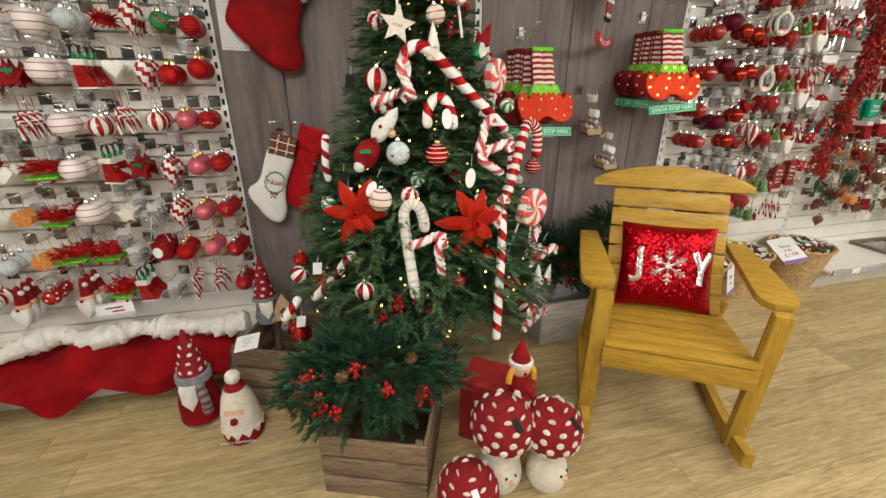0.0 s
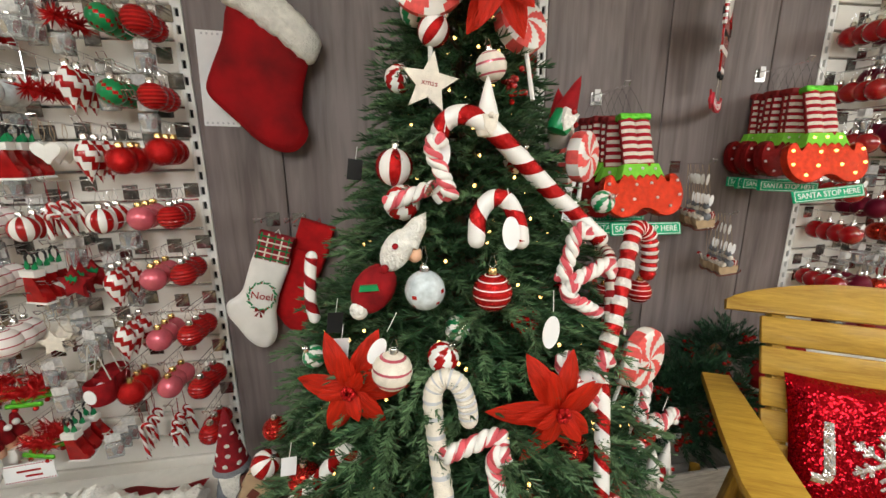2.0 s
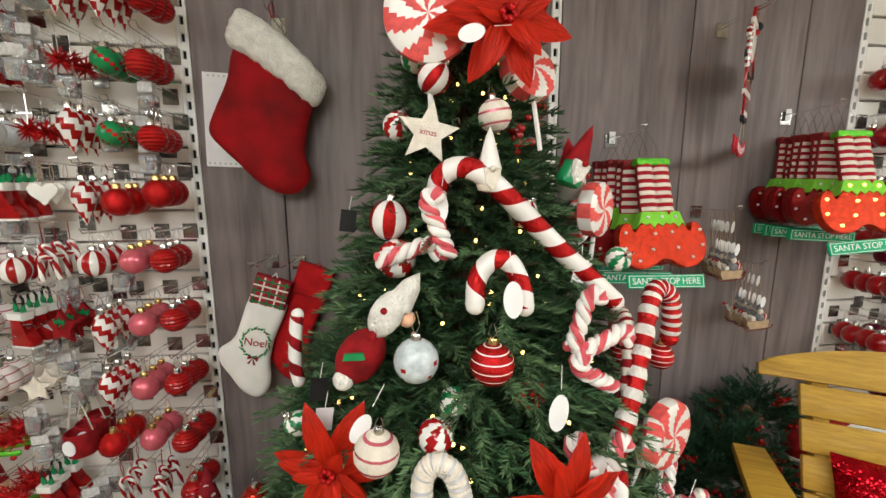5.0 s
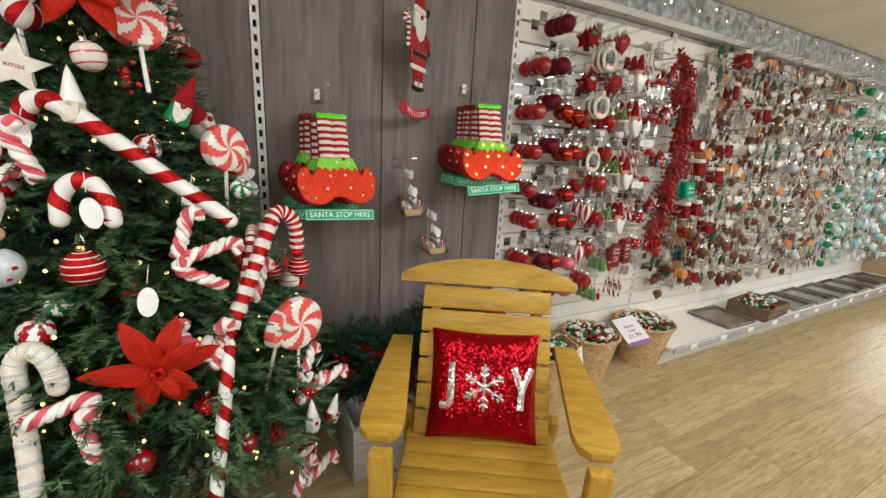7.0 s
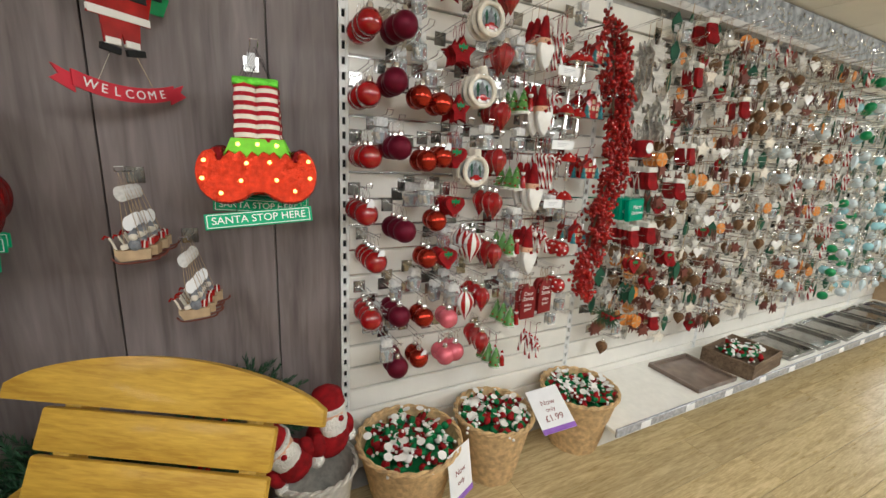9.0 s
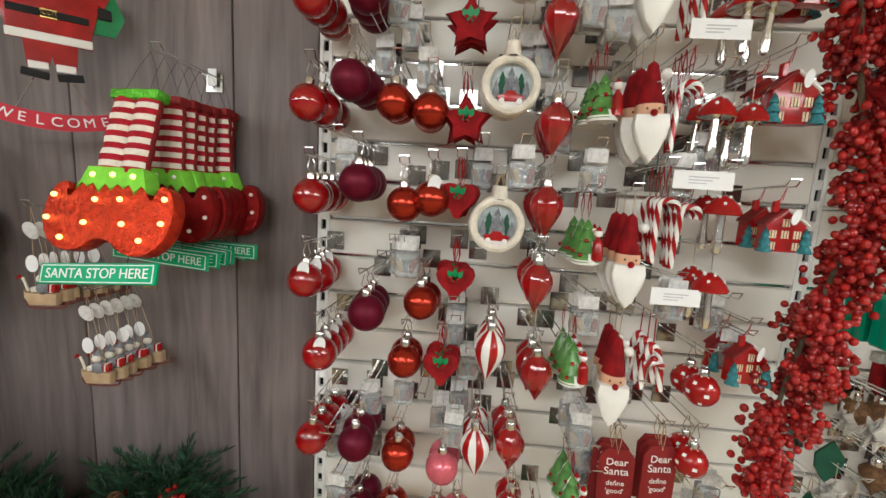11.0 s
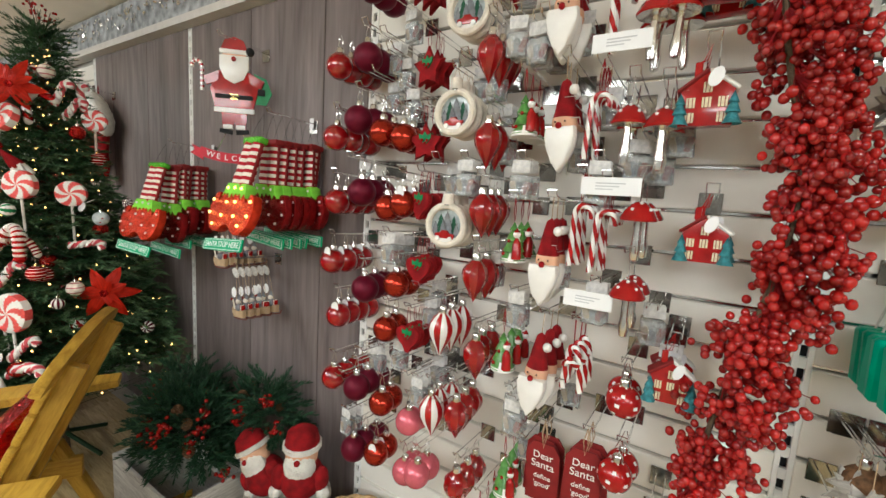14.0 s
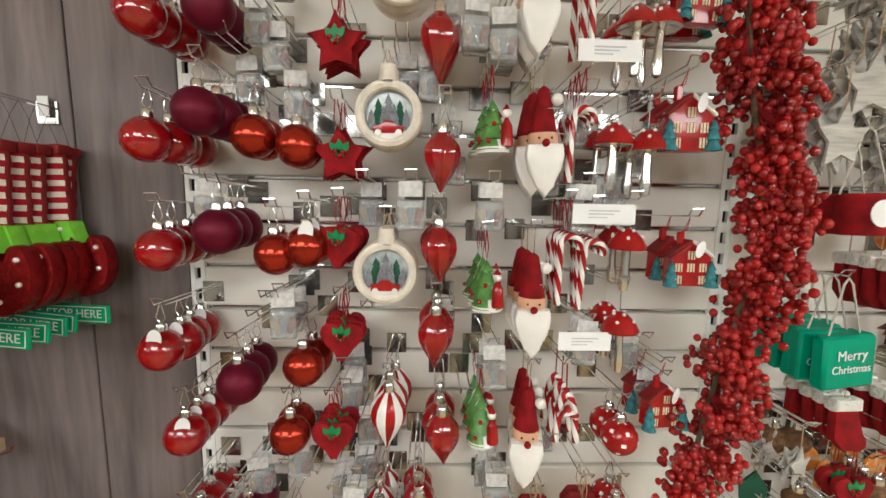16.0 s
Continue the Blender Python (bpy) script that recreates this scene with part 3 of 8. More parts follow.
def k_ball(name, r, mats, label, fn=None, drop=0.045, cap=SILVER, seg=18, rings=12, tag=False, group="baubles", ribs=0.0, flute=0.0, nr=22):
    def make():
        bm = bm_new()
        c = pose(0, 0, -drop - r)
        if flute:
            lathe(bm, [(r * math.sin(math.pi * i / 14), -r * math.cos(math.pi * i / 14)) for i in range(15)], 28, c, fn=fn, wob=lambda i, j: 1 + (flute if j % 2 else -flute))
        elif ribs:
            lathe(bm, [((r + (ribs if i % 2 else 0)) * math.sin(math.pi * i / nr), -r * math.cos(math.pi * i / nr)) for i in range(nr + 1)], seg, c, fn=fn)
        else:
            ball(bm, r, c, seg, rings, fn=fn)
        o = top(name, bm, mats, label, "bauble", group)
        loop_and_cap(o, drop, cap, tag=tag)
        return o
    return make


def k_drop(name, r, h, mats, label, fn=None, drop=0.04, seg=16, tag=False):
    def make():
        bm = bm_new()
        prof = [(0, -h), (0.12, -0.93), (0.32, -0.82), (0.62, -0.68), (0.92, -0.5), (1, -0.38), (0.93, -0.26), (0.62, -0.13), (0.3, -0.04), (0.12, 0)]
        prof = [(a * r, (b if i == 0 else b * h)) for i, (a, b) in enumerate(prof)]
        lathe(bm, prof, seg, pose(0, 0, -drop), fn=fn, wob=(lambda i, j: 1 + (0.05 if j % 2 else -0.05)) if len(mats if isinstance(mats, list) else [mats]) == 1 else None)
        o = top(name, bm, mats, label, "bauble", "drop ornaments")
        loop_and_cap(o, drop, tag=tag)
        return o
    return make


def star_pts(n, r1, r2, rot=90):
    return [((r1 if i % 2 == 0 else r2) * math.cos(math.radians(rot + 180 * i / n)), (r1 if i % 2 == 0 else r2) * math.sin(math.radians(rot + 180 * i / n))) for i in range(2 * n)]


def heart_pts(s):
    out = []
    for i in range(24):
        t = 2 * math.pi * i / 24
        out.append((s * 0.0625 * 16 * math.sin(t) ** 3, s * 0.0625 * (13 * math.cos(t) - 5 * math.cos(2 * t) - 2 * math.cos(3 * t) - math.cos(4 * t))))
    return out[::-1]


def k_flat(name, pts, depth, mats, label, category, drop=0.05, off=0.045, extra=None, string=REDFELT):
    def make():
        bm = bm_new()
        plate(bm, pts, depth, pose(0, 0, -drop - off), bev=min(depth * 0.3, 0.006))
        if extra:
            extra(bm, drop + off)
        o = top(name, bm, mats, label, category, category + " ornaments")
        bm = bm_new()
        tube(bm, [(-0.002, 0, 0.002), (-0.006, 0, -drop * 0.6), (0, 0, -drop - 0.006), (0.006, 0, -drop * 0.6), (0.002, 0, 0.002)], 0.001, 4, caps=False)
        part("cord", bm, string, o)
        return o
    return make


def sprig_deco(bm, d):
    for a in (-35, 0, 35):
        plate(bm, [(-0.004, 0), (0.004, 0), (0.006, 0.02), (0, 0.03), (-0.006, 0.02)], 0.003, pose(0, -0.008, -d, 0, a, 0), mi=1)
    for x in (-0.008, 0.006, 0):
        ball(bm, 0.004, pose(x, -0.011, -d + abs(x)), 6, 5, mi=2)


DKGREEN = mat("dark_green_cutout", (0.02, 0.09, 0.05), 0.7)


def scene_disc():
    """A round wooden frame with a snowy wood and a little red car cut out inside."""
    bm = bm_new()
    R, d = 0.051, 0.055 + 0.051
    tube(bm, [(R * math.cos(2 * math.pi * i / 28), 0, -d + R * math.sin(2 * math.pi * i / 28)) for i in range(29)], 0.009, 8, caps=False)
    lathe(bm, [(0, 0.022), (0.014, 0.022), (0.016, 0), (0.016, -0.006)], 10, pose(0, 0, -0.05 + 0.004))
    o = top("scene_bauble", bm, WOOLW, "round cream bauble framing a snowy wood and red car", "bauble", "scene baubles")
    bm = bm_new()
    lathe(bm, [(0, 0), (0.047, 0)], 24, pose(0, 0.012, -d, 90, 0, 0))
    part("backing", bm, FROST, o)
    for x, s in ((-0.030, 0.6), (-0.018, 0.95), (-0.008, 0.7), (0.0, 1.1), (0.010, 0.75), (0.02, 0.9), (0.031, 0.6)):
        bm = bm_new()
        h = 0.055 * s
        pts = [(-0.002, -0.03), (0.002, -0.03), (0.002, -0.02), (0.014 * s, -0.02), (0.006, -0.02 + h * 0.35), (0.011 * s, -0.02 + h * 0.35), (0.004, -0.02 + h * 0.7), (0.007 * s, -0.02 + h * 0.7), (0, -0.02 + h), (-0.007 * s, -0.02 + h * 0.7), (-0.004, -0.02 + h * 0.7), (-0.011 * s, -0.02 + h * 0.35), (-0.006, -0.02 + h * 0.35), (-0.014 * s, -0.02)]
        plate(bm, pts, 0.002, pose(x, 0.004 - 0.004 * (s < 0.9), -d - 0.004))
        part("tree_cutout", bm, DKGREEN if s > 0.85 and s != 1.1 else GREYF, o, smooth=False)
    bm = bm_new()
    plate(bm, [(-0.026, -0.010), (0.026, -0.010), (0.028, 0.002), (0.012, 0.003), (0.008, 0.011), (-0.008, 0.011), (-0.012, 0.003), (-0.026, 0.002)], 0.006, pose(0, -0.004, -d - 0.024), bev=0.001)
    for x in (-0.018, 0.018):
        lathe(bm, [(0, 0.002), (0.006, 0.002), (0.006, -0.002), (0, -0.002)], 10, pose(x, -0.008, -d - 0.034, 90, 0, 0), mi=1)
    part("car", bm, [RED, WHITE], o, "small red car cut-out")
    bm = bm_new()
    plate(bm, [(-0.037, -0.032), (0.037, -0.032), (0.024, -0.045), (0, -0.05), (-0.024, -0.045)][::-1], 0.008, pose(0, 0, -d + 0.002))
    part("snow", bm, WHITE, o)
    loop_and_cap(o, 0.048, SILVER, TAN)
    return o


def gnome_head():
    bm = bm_new()
    d = 0.05
    lathe(bm, [(0, -0.004), (0.010, -0.012), (0.016, -0.04), (0.022, -0.075), (0.026, -0.09), (0, -0.092)], 12, pose(0, 0, -d + 0.01), mi=0)
    lathe(bm, [(0.026, 0.006), (0.027, -0.006), (0.026, -0.02), (0, -0.022)], 12, pose(0, 0, -d - 0.084), mi=2)
    beard = [(-0.031, 0), (0.031, 0), (0.034, -0.02), (0.029, -0.045), (0.014, -0.075), (0.0, -0.095), (-0.014, -0.075), (-0.029, -0.045), (-0.034, -0.02)]
    plate(bm, beard[::-1], 0.026, pose(0, -0.018, -d - 0.098), mi=1, bev=0.007)
    ball(bm, 0.007, pose(0, -0.033, -d - 0.097), 8, 6, mi=0)
    ball(bm, 0.011, pose(0.022, -0.012, -d - 0.022), 8, 6, mi=1)
    for x in (-0.011, 0.011):
        ball(bm, 0.0022, pose(x, -0.026, -d - 0.088), 6, 4, mi=3)
    o = top("gnome_ornament", bm, [REDFELT, WHITE, SKIN, BLACK], "painted gnome head with red hat and white beard", "ornament", "gnome heads")
    bm = bm_new()
    tube(bm, [(0, 0, 0.002), (0, 0, -d)], 0.0012, 4)
    part("cord", bm, TAN, o)
    return o


def cane_path(h, r, lean=0.0, n=14):
    pts = [(lean * h * (1 - i / 8), 0, -h * (1 - i / 8)) for i in range(8)]
    return pts + [(r - r * math.cos(math.pi * 1.15 * i / n), 0, r * math.sin(math.pi * 1.15 * i / n)) for i in range(n + 1)]


def dense(pts, step):
    P = [Vector(p) for p in pts]
    out = [P[0]]
    for a, b in zip(P, P[1:]):
        k = max(1, round((b - a).length / step))
        out += [a.lerp(b, i / k) for i in range(1, k + 1)]
    return out


def cane_small():
    bm = bm_new()
    p = [Vector(q) + Vector((-0.012, 0, -0.085)) for q in dense(cane_path(0.115, 0.018), 0.007)]
    tube(bm, p, 0.0065, 8, fn=lambda i, j: (j // 2) % 2, twist=0.42)
    o = top("candy_cane", bm, [WHITE, RED], "red and white striped candy cane ornament", "candy cane", "small candy canes")
    bm = bm_new()
    tube(bm, [(0, 0, 0.002), (0.004, 0, -0.03), (0.0, 0, -0.07), (-0.004, 0, -0.03), (0, 0, 0.002)], 0.0012, 4)
    part("ribbon", bm, REDFELT, o, "red ribbon loop")
    return o


def cane_bent():
    bm = bm_new()
    p = smooth_path([(-0.02, 0, -0.16), (-0.014, 0, -0.10), (-0.006, 0, -0.065), (0.006, 0, -0.065), (0.016, 0, -0.10), (0.02, 0, -0.16)], 7)
    tube(bm, p, 0.0075, 8, fn=lambda i, j: (j // 2) % 2, twist=0.4)
    tube(bm, smooth_path([(-0.016, -0.012, -0.10), (0.0, -0.018, -0.09), (0.018, -0.012, -0.10)], 6), 0.007, 8, fn=lambda i, j: (j // 2) % 2, twist=0.4)
    ball(bm, 0.008, pose(0, -0.016, -0.085), 8, 6, mi=1)
    o = top("candy_wreath", bm, [WHITE, RED], "twisted red and white candy ornament", "ornament", "candy twists")
    bm = bm_new()
    tube(bm, [(0, 0, 0.002), (0, 0, -0.065)], 0.0014, 4)
    part("ribbon", bm, REDFELT, o)
    return o


def mushroom():
    bm = bm_new()
    d = 0.05
    lathe(bm, [(0, 0.03), (0.012, 0.026), (0.028, 0.010), (0.036, -0.006), (0.034, -0.010)], 16, pose(0, 0, -d - 0.03), mi=0)
    lathe(bm, [(0.034, -0.010), (0.01, -0.004), (0.008, -0.01)], 16, pose(0, 0, -d - 0.03), mi=1)
    lathe(bm, [(0.008, -0.008), (0.008, -0.05), (0.011, -0.07), (0.008, -0.09), (0, -0.094)], 10, pose(0, 0, -d - 0.03), mi=1)
    for a in range(9):
        r = 0.014 if a % 2 else 0.026
        ball(bm, 0.0035, pose(r * math.cos(a * 0.7), r * math.sin(a * 0.7), -d - 0.03 + (0.026 if a % 2 else 0.013)), 6, 4, mi=2)
    o = top("mushroom_ornament", bm, [RED, SILVER, WHITE], "glass toadstool ornament with white-dotted red cap", "ornament", "toadstools")
    bm = bm_new()
    tube(bm, [(0, 0, 0.002), (0, 0, -d)], 0.001, 4)
    part("thread", bm, CHROME, o)
    return o


def house():
    bm = bm_new()
    w, h, d0 = 0.095, 0.07, 0.075
    plate(bm, [(-w / 2, 0), (w / 2, 0), (w / 2, h), (0, h + 0.04), (-w / 2, h)][::1], 0.035, pose(0, 0, -d0 - h - 0.02), bev=0.002)
    o = top("house_ornament", bm, RED, "red glass house ornament with snowy roof and blue firs", "ornament", "little houses")
    for s in (-1, 1):
        bm = bm_new()
        box(bm, 0.068, 0.045, 0.008, pose(s * 0.027, 0, -d0 + 0.001, 0, s * 38, 0), bev=0.003)
        part("roof", bm, DKRED if s < 0 else WHITE, o)
    for x, z in ((-0.028, 0.042), (0, 0.042), (0.028, 0.042), (-0.028, 0.012), (0.028, 0.012), (0, 0.072)):
        bm = bm_new()
        box(bm, 0.016, 0.003, 0.02, pose(x, -0.0185, -d0 - h - 0.02 + z + 0.004))
        for k in (-1, 1):
            box(bm, 0.0015, 0.004, 0.02, pose(x + k * 0.0035, -0.0188, -d0 - h - 0.02 + z + 0.004), mi=1)
        part("window", bm, [mat_cream, REDFELT], o, "cream glitter window")
    for x in (-0.046, 0.046):
        bm = bm_new()
        lathe(bm, [(0.018, 0), (0.008, 0.022), (0.014, 0.022), (0.006, 0.042), (0.010, 0.042), (0, 0.066)], 9, pose(x, -0.022, -d0 - h - 0.02))
        part("fir_tree", bm, BLUET, o, "blue-green bottle-brush fir")
    bm = bm_new()
    box(bm, 0.014, 0.014, 0.03, pose(-0.02, 0, -d0 + 0.026), bev=0.002)
    tube(bm, [(-0.02, 0, -d0 + 0.04), (-0.006, 0, -0.03), (0, 0, 0.002), (-0.012, 0, -0.03), (-0.02, 0, -d0 + 0.04)], 0.0012, 4, mi=0)
    part("chimney", bm, RED, o)
    price_tag(o, pose(0.02, -0.03, -d0 + 0.02, 0, 25, 20))
    return o


mat_cream = mat("cream_glitter", (0.70, 0.62, 0.42), 0.4, var=0.3, scale=200)


def fig_tree():
    bm = bm_new()
    d = 0.055
    lathe(bm, [(0.03, -0.085), (0.03, -0.095), (0, -0.096)], 14, pose(0, 0, -d), mi=1)
    lathe(bm, [(0, 0), (0.012, -0.02), (0.009, -0.022), (0.019, -0.045), (0.014, -0.047), (0.026, -0.07), (0.02, -0.072), (0.031, -0.09), (0, -0.09)], 14, pose(0, 0, -d), mi=0, fn=lambda i, j: 1 if (i * 5 + j * 3) % 7 == 0 else 0)
    for a, z, r in ((0.3, -0.03, 0.014), (1.8, -0.05, 0.02), (3.3, -0.07, 0.026), (4.7, -0.045, 0.018), (5.5, -0.075, 0.027), (4.3, -0.075, 0.027)):
        ball(bm, 0.0045, pose(r * math.cos(a), r * math.sin(a), -d + z), 6, 5, mi=2)
    lathe(bm, [(0, -0.03), (0.010, -0.05), (0.012, -0.085), (0, -0.09)], 9, pose(0.022, -0.018, -d), mi=2)
    ball(bm, 0.009, pose(0.022, -0.018, -d - 0.028), 8, 6, mi=1)
    lathe(bm, [(0, 0.012), (0.008, 0)], 8, pose(0.022, -0.018, -d - 0.024), mi=2)
    o = top("tree_figurine", bm, [LIMEDK, WHITE, RED], "small snowy fir and santa glass figurine ornament", "ornament", "tree figurines")
    bm = bm_new()
    tube(bm, [(0, 0, 0.002), (0.003, 0, -0.03), (0, 0, -d), (-0.003, 0, -0.03), (0, 0, 0.002)], 0.0011, 4)
    part("ribbon", bm, REDFELT, o)
    return o


LIMEDK = mat("figurine_green", (0.10, 0.26, 0.06), 0.4, var=0.4, scale=60, coat=0.3)


def board_tag():
    bm = bm_new()
    plate(bm, [(-0.04, -0.15), (0.04, -0.15), (0.04, -0.022), (0.024, 0), (-0.024, 0), (-0.04, -0.022)], 0.006, pose(0, 0, -0.05), bev=0.001)
    o = top("hanging_plaque", bm, DKRED, "dark red wooden gift-tag plaque with white lettering", "plaque", "letter plaques")
    for t, z, s in (("Dear", -0.082, 0.024), ("Santa", -0.105, 0.026), ("define", -0.135, 0.017), ("'good'", -0.155, 0.017)):
        words(t, s, o, pose(0, -0.0036, z), WHITE, 0.0004)
    bm = bm_new()
    tube(bm, [(0, 0, 0.002), (0.006, 0, -0.03), (0, -0.004, -0.06), (-0.006, 0, -0.03), (0, 0, 0.002)], 0.0012, 4)
    part("string", bm, TAN, o)
    return o


def boot():
    bm = bm_new()
    pts = [(-0.02, 0), (0.02, 0), (0.02, -0.045), (0.045, -0.06), (0.05, -0.075), (0.045, -0.085), (-0.02, -0.085)]
    plate(bm, pts[::-1], 0.03, pose(0, 0, -0.06), mi=0, bev=0.008)
    plate(bm, [(-0.024, 0.014), (0.024, 0.014), (0.024, -0.008), (-0.024, -0.008)][::-1], 0.036, pose(0, 0, -0.06), mi=1, bev=0.006)
    plate(bm, [(-0.02, 0.0), (0.05, 0.0), (0.05, -0.006), (-0.02, -0.006)][::-1], 0.032, pose(0, 0, -0.143), mi=1)
    for s in (-1, 1):
        plate(bm, [(0, 0), (0.014, 0.012), (0.006, 0.03), (-0.004, 0.014)], 0.004, pose(s * 0.008, -0.004, -0.05, 0, s * 15, 0), mi=2)
    o = top("boot_ornament", bm, [RED, WHITE, GREEN], "red santa boot ornament with white cuff", "ornament", "boots")
    bm = bm_new()
    tube(bm, [(0.004, 0, 0.004), (0.014, 0, -0.01), (0.012, 0, -0.03), (0, 0, -0.055), (-0.012, 0, -0.03), (-0.014, 0, -0.01), (-0.004, 0, 0.004)], 0.0035, 6)
    part("strap", bm, BLACK, o, "black hanging strap")
    return o


def tinsel_bunch():
    bm = bm_new()
    r = random.Random(3)
    for i in range(110):
        d = Vector((r.gauss(0, 1), r.gauss(0, 0.6), r.gauss(0, 0.5))).normalized()
        c = Vector((r.uniform(-0.05, 0.05), 0, -0.075 + r.uniform(-0.015, 0.015)))
        tube(bm, [c, c + d * 0.028], [0.003, 0.0008], 4, mi=0)
    box(bm, 0.11, 0.012, 0.016, pose(0, -0.005, -0.115), mi=1, bev=0.004)
    for x in (-0.03, 0.03):
        ball(bm, 0.008, pose(x, -0.005, -0.13), 8, 6, mi=0)
    o = top("tinsel_ornament", bm, [REDGLIT, GREENGLIT], "red tinsel ornament with a green glitter bar", "ornament", "tinsel ornaments")
    bm = bm_new()
    tube(bm, [(0, 0, 0.002), (0, 0, -0.07)], 0.001, 4)
    part("thread", bm, CHROME, o)
    return o


def starburst():
    bm = bm_new()
    r = random.Random(8)
    for i in range(34):
        d = Vector((r.gauss(0, 1), r.gauss(0, 0.5), r.gauss(0, 1))).normalized()
        tube(bm, [(0, 0, -0.09), Vector((0, 0, -0.09)) + d * r.uniform(0.03, 0.055)], [0.0045, 0.0006], 5)
    o = top("starburst_ornament", bm, REDGLIT, "spiky red glitter starburst ornament", "ornament", "starbursts")
    bm = bm_new()
    tube(bm, [(0, 0, 0.002), (0, 0, -0.09)], 0.001, 4)
    part("thread", bm, CHROME, o)
    return o


def orange_slice():
    bm = bm_new()
    lathe(bm, [(0, 0.004), (0.03, 0.004), (0.034, 0.002), (0.034, -0.002), (0.03, -0.004), (0, -0.004)], 20, pose(0, 0, -0.085, 90, 0, 0), fn=lambda i, j: 1 if j % 5 == 0 and i != 2 else 0)
    o = top("orange_slice", bm, [ORANGE, TAN], "dried orange slice ornament", "ornament", "orange slices")
    bm = bm_new()
    tube(bm, [(0, 0, 0.002), (0, 0, -0.055)], 0.001, 4)
    part("string", bm, TAN, o)
    return o


def gift_bag(mt, text):
    def make():
        bm = bm_new()
        if text:
            box(bm, 0.12, 0.03, 0.105, pose(0, 0, -0.16), bev=0.006)
        else:
            lathe(bm, [(0, -0.195), (0.034, -0.195), (0.04, -0.185), (0.042, -0.125), (0.038, -0.12), (0.036, -0.18), (0, -0.185)], 16)
            plate(bm, [(0.02 * math.cos(a * math.pi / 8), 0.024 * math.sin(a * math.pi / 8)) for a in range(16)], 0.002, pose(0, -0.0425, -0.155), mi=1)
        o = top("hanging_bag" if text else "hanging_mug", bm, [mt, CARD], "teal gift bag with white greeting on a hook" if text else "small red mug with a white oval label", "ornament", "hanging bags")
        if text:
            words("Merry", 0.028, o, pose(0, -0.017, -0.145), CARD, 0.0005)
            words("Christmas", 0.022, o, pose(0, -0.017, -0.172), CARD, 0.0005)
        bm = bm_new()
        tube(bm, [(-0.04, 0, -0.12), (-0.01, 0, -0.01), (0, 0, 0.002), (0.01, 0, -0.01), (0.04, 0, -0.12)], 0.002, 5)
        part("handle", bm, WICKERW, o, "twisted cord handle")
        return o
    return make


def mini_stocking():
    bm = bm_new()
    pts = [(-0.025, 0), (0.025, 0), (0.026, -0.05), (0.05, -0.07), (0.052, -0.09), (0.035, -0.1), (0.0, -0.095), (-0.022, -0.07)]
    plate(bm, pts[::-1], 0.02, pose(0, 0, -0.05), mi=0, bev=0.007)
    plate(bm, [(-0.029, 0.012), (0.029, 0.012), (0.03, -0.012), (-0.03, -0.012)][::-1], 0.026, pose(0, 0, -0.05), mi=1, bev=0.006)
    o = top("mini_stocking", bm, [REDFELT, FUR], "small red felt stocking ornament with white cuff", "ornament", "mini stockings")
    bm = bm_new()
    tube(bm, [(0, 0, 0.002), (0, 0, -0.045)], 0.0012, 4)
    part("string", bm, TAN, o)
    return o


def antler_star(mt, nm, lab):
    def make():
        bm = bm_new()
        r = random.Random(len(nm))
        for k in range(3):
            plate(bm, [(x * r.uniform(0.7, 1.1), z * r.uniform(0.7, 1.1)) for x, z in star_pts(5, 0.045, 0.02)], 0.004, pose(r.uniform(-0.01, 0.01), k * 0.01, -0.09, 0, 25 * k, 0))
        o = top(nm, bm, mt, lab, "ornament", nm + "s")
        bm = bm_new()
        tube(bm, [(0, 0, 0.002), (0, 0, -0.06)], 0.001, 4)
        part("string", bm, TAN, o)
        return o
    return make


def fir_bow():
    bm = bm_new()
    r = random.Random(4)
    for i in range(70):
        d = Vector((r.gauss(0, 1), r.gauss(0, 0.5), r.gauss(-0.3, 0.8))).normalized()
        tube(bm, [(0, 0, -0.07), Vector((0, 0, -0.07)) + d * r.uniform(0.04, 0.065)], [0.003, 0.0006], 4, mi=0)
    for s in (-1, 1):
        plate(bm, [(0, 0), (s * 0.03, 0.015), (s * 0.03, -0.015)][::s], 0.012, pose(0, -0.02, -0.06), mi=1, bev=0.003)
    o = top("fir_sprig", bm, [NEEDLE, REDFELT], "fir sprig pick with a small red bow", "ornament", "fir sprigs")
    bm = bm_new()
    tube(bm, [(0, 0, 0.002), (0, 0, -0.07)], 0.001, 4)
    part("wire", bm, CHROME, o)
    return o


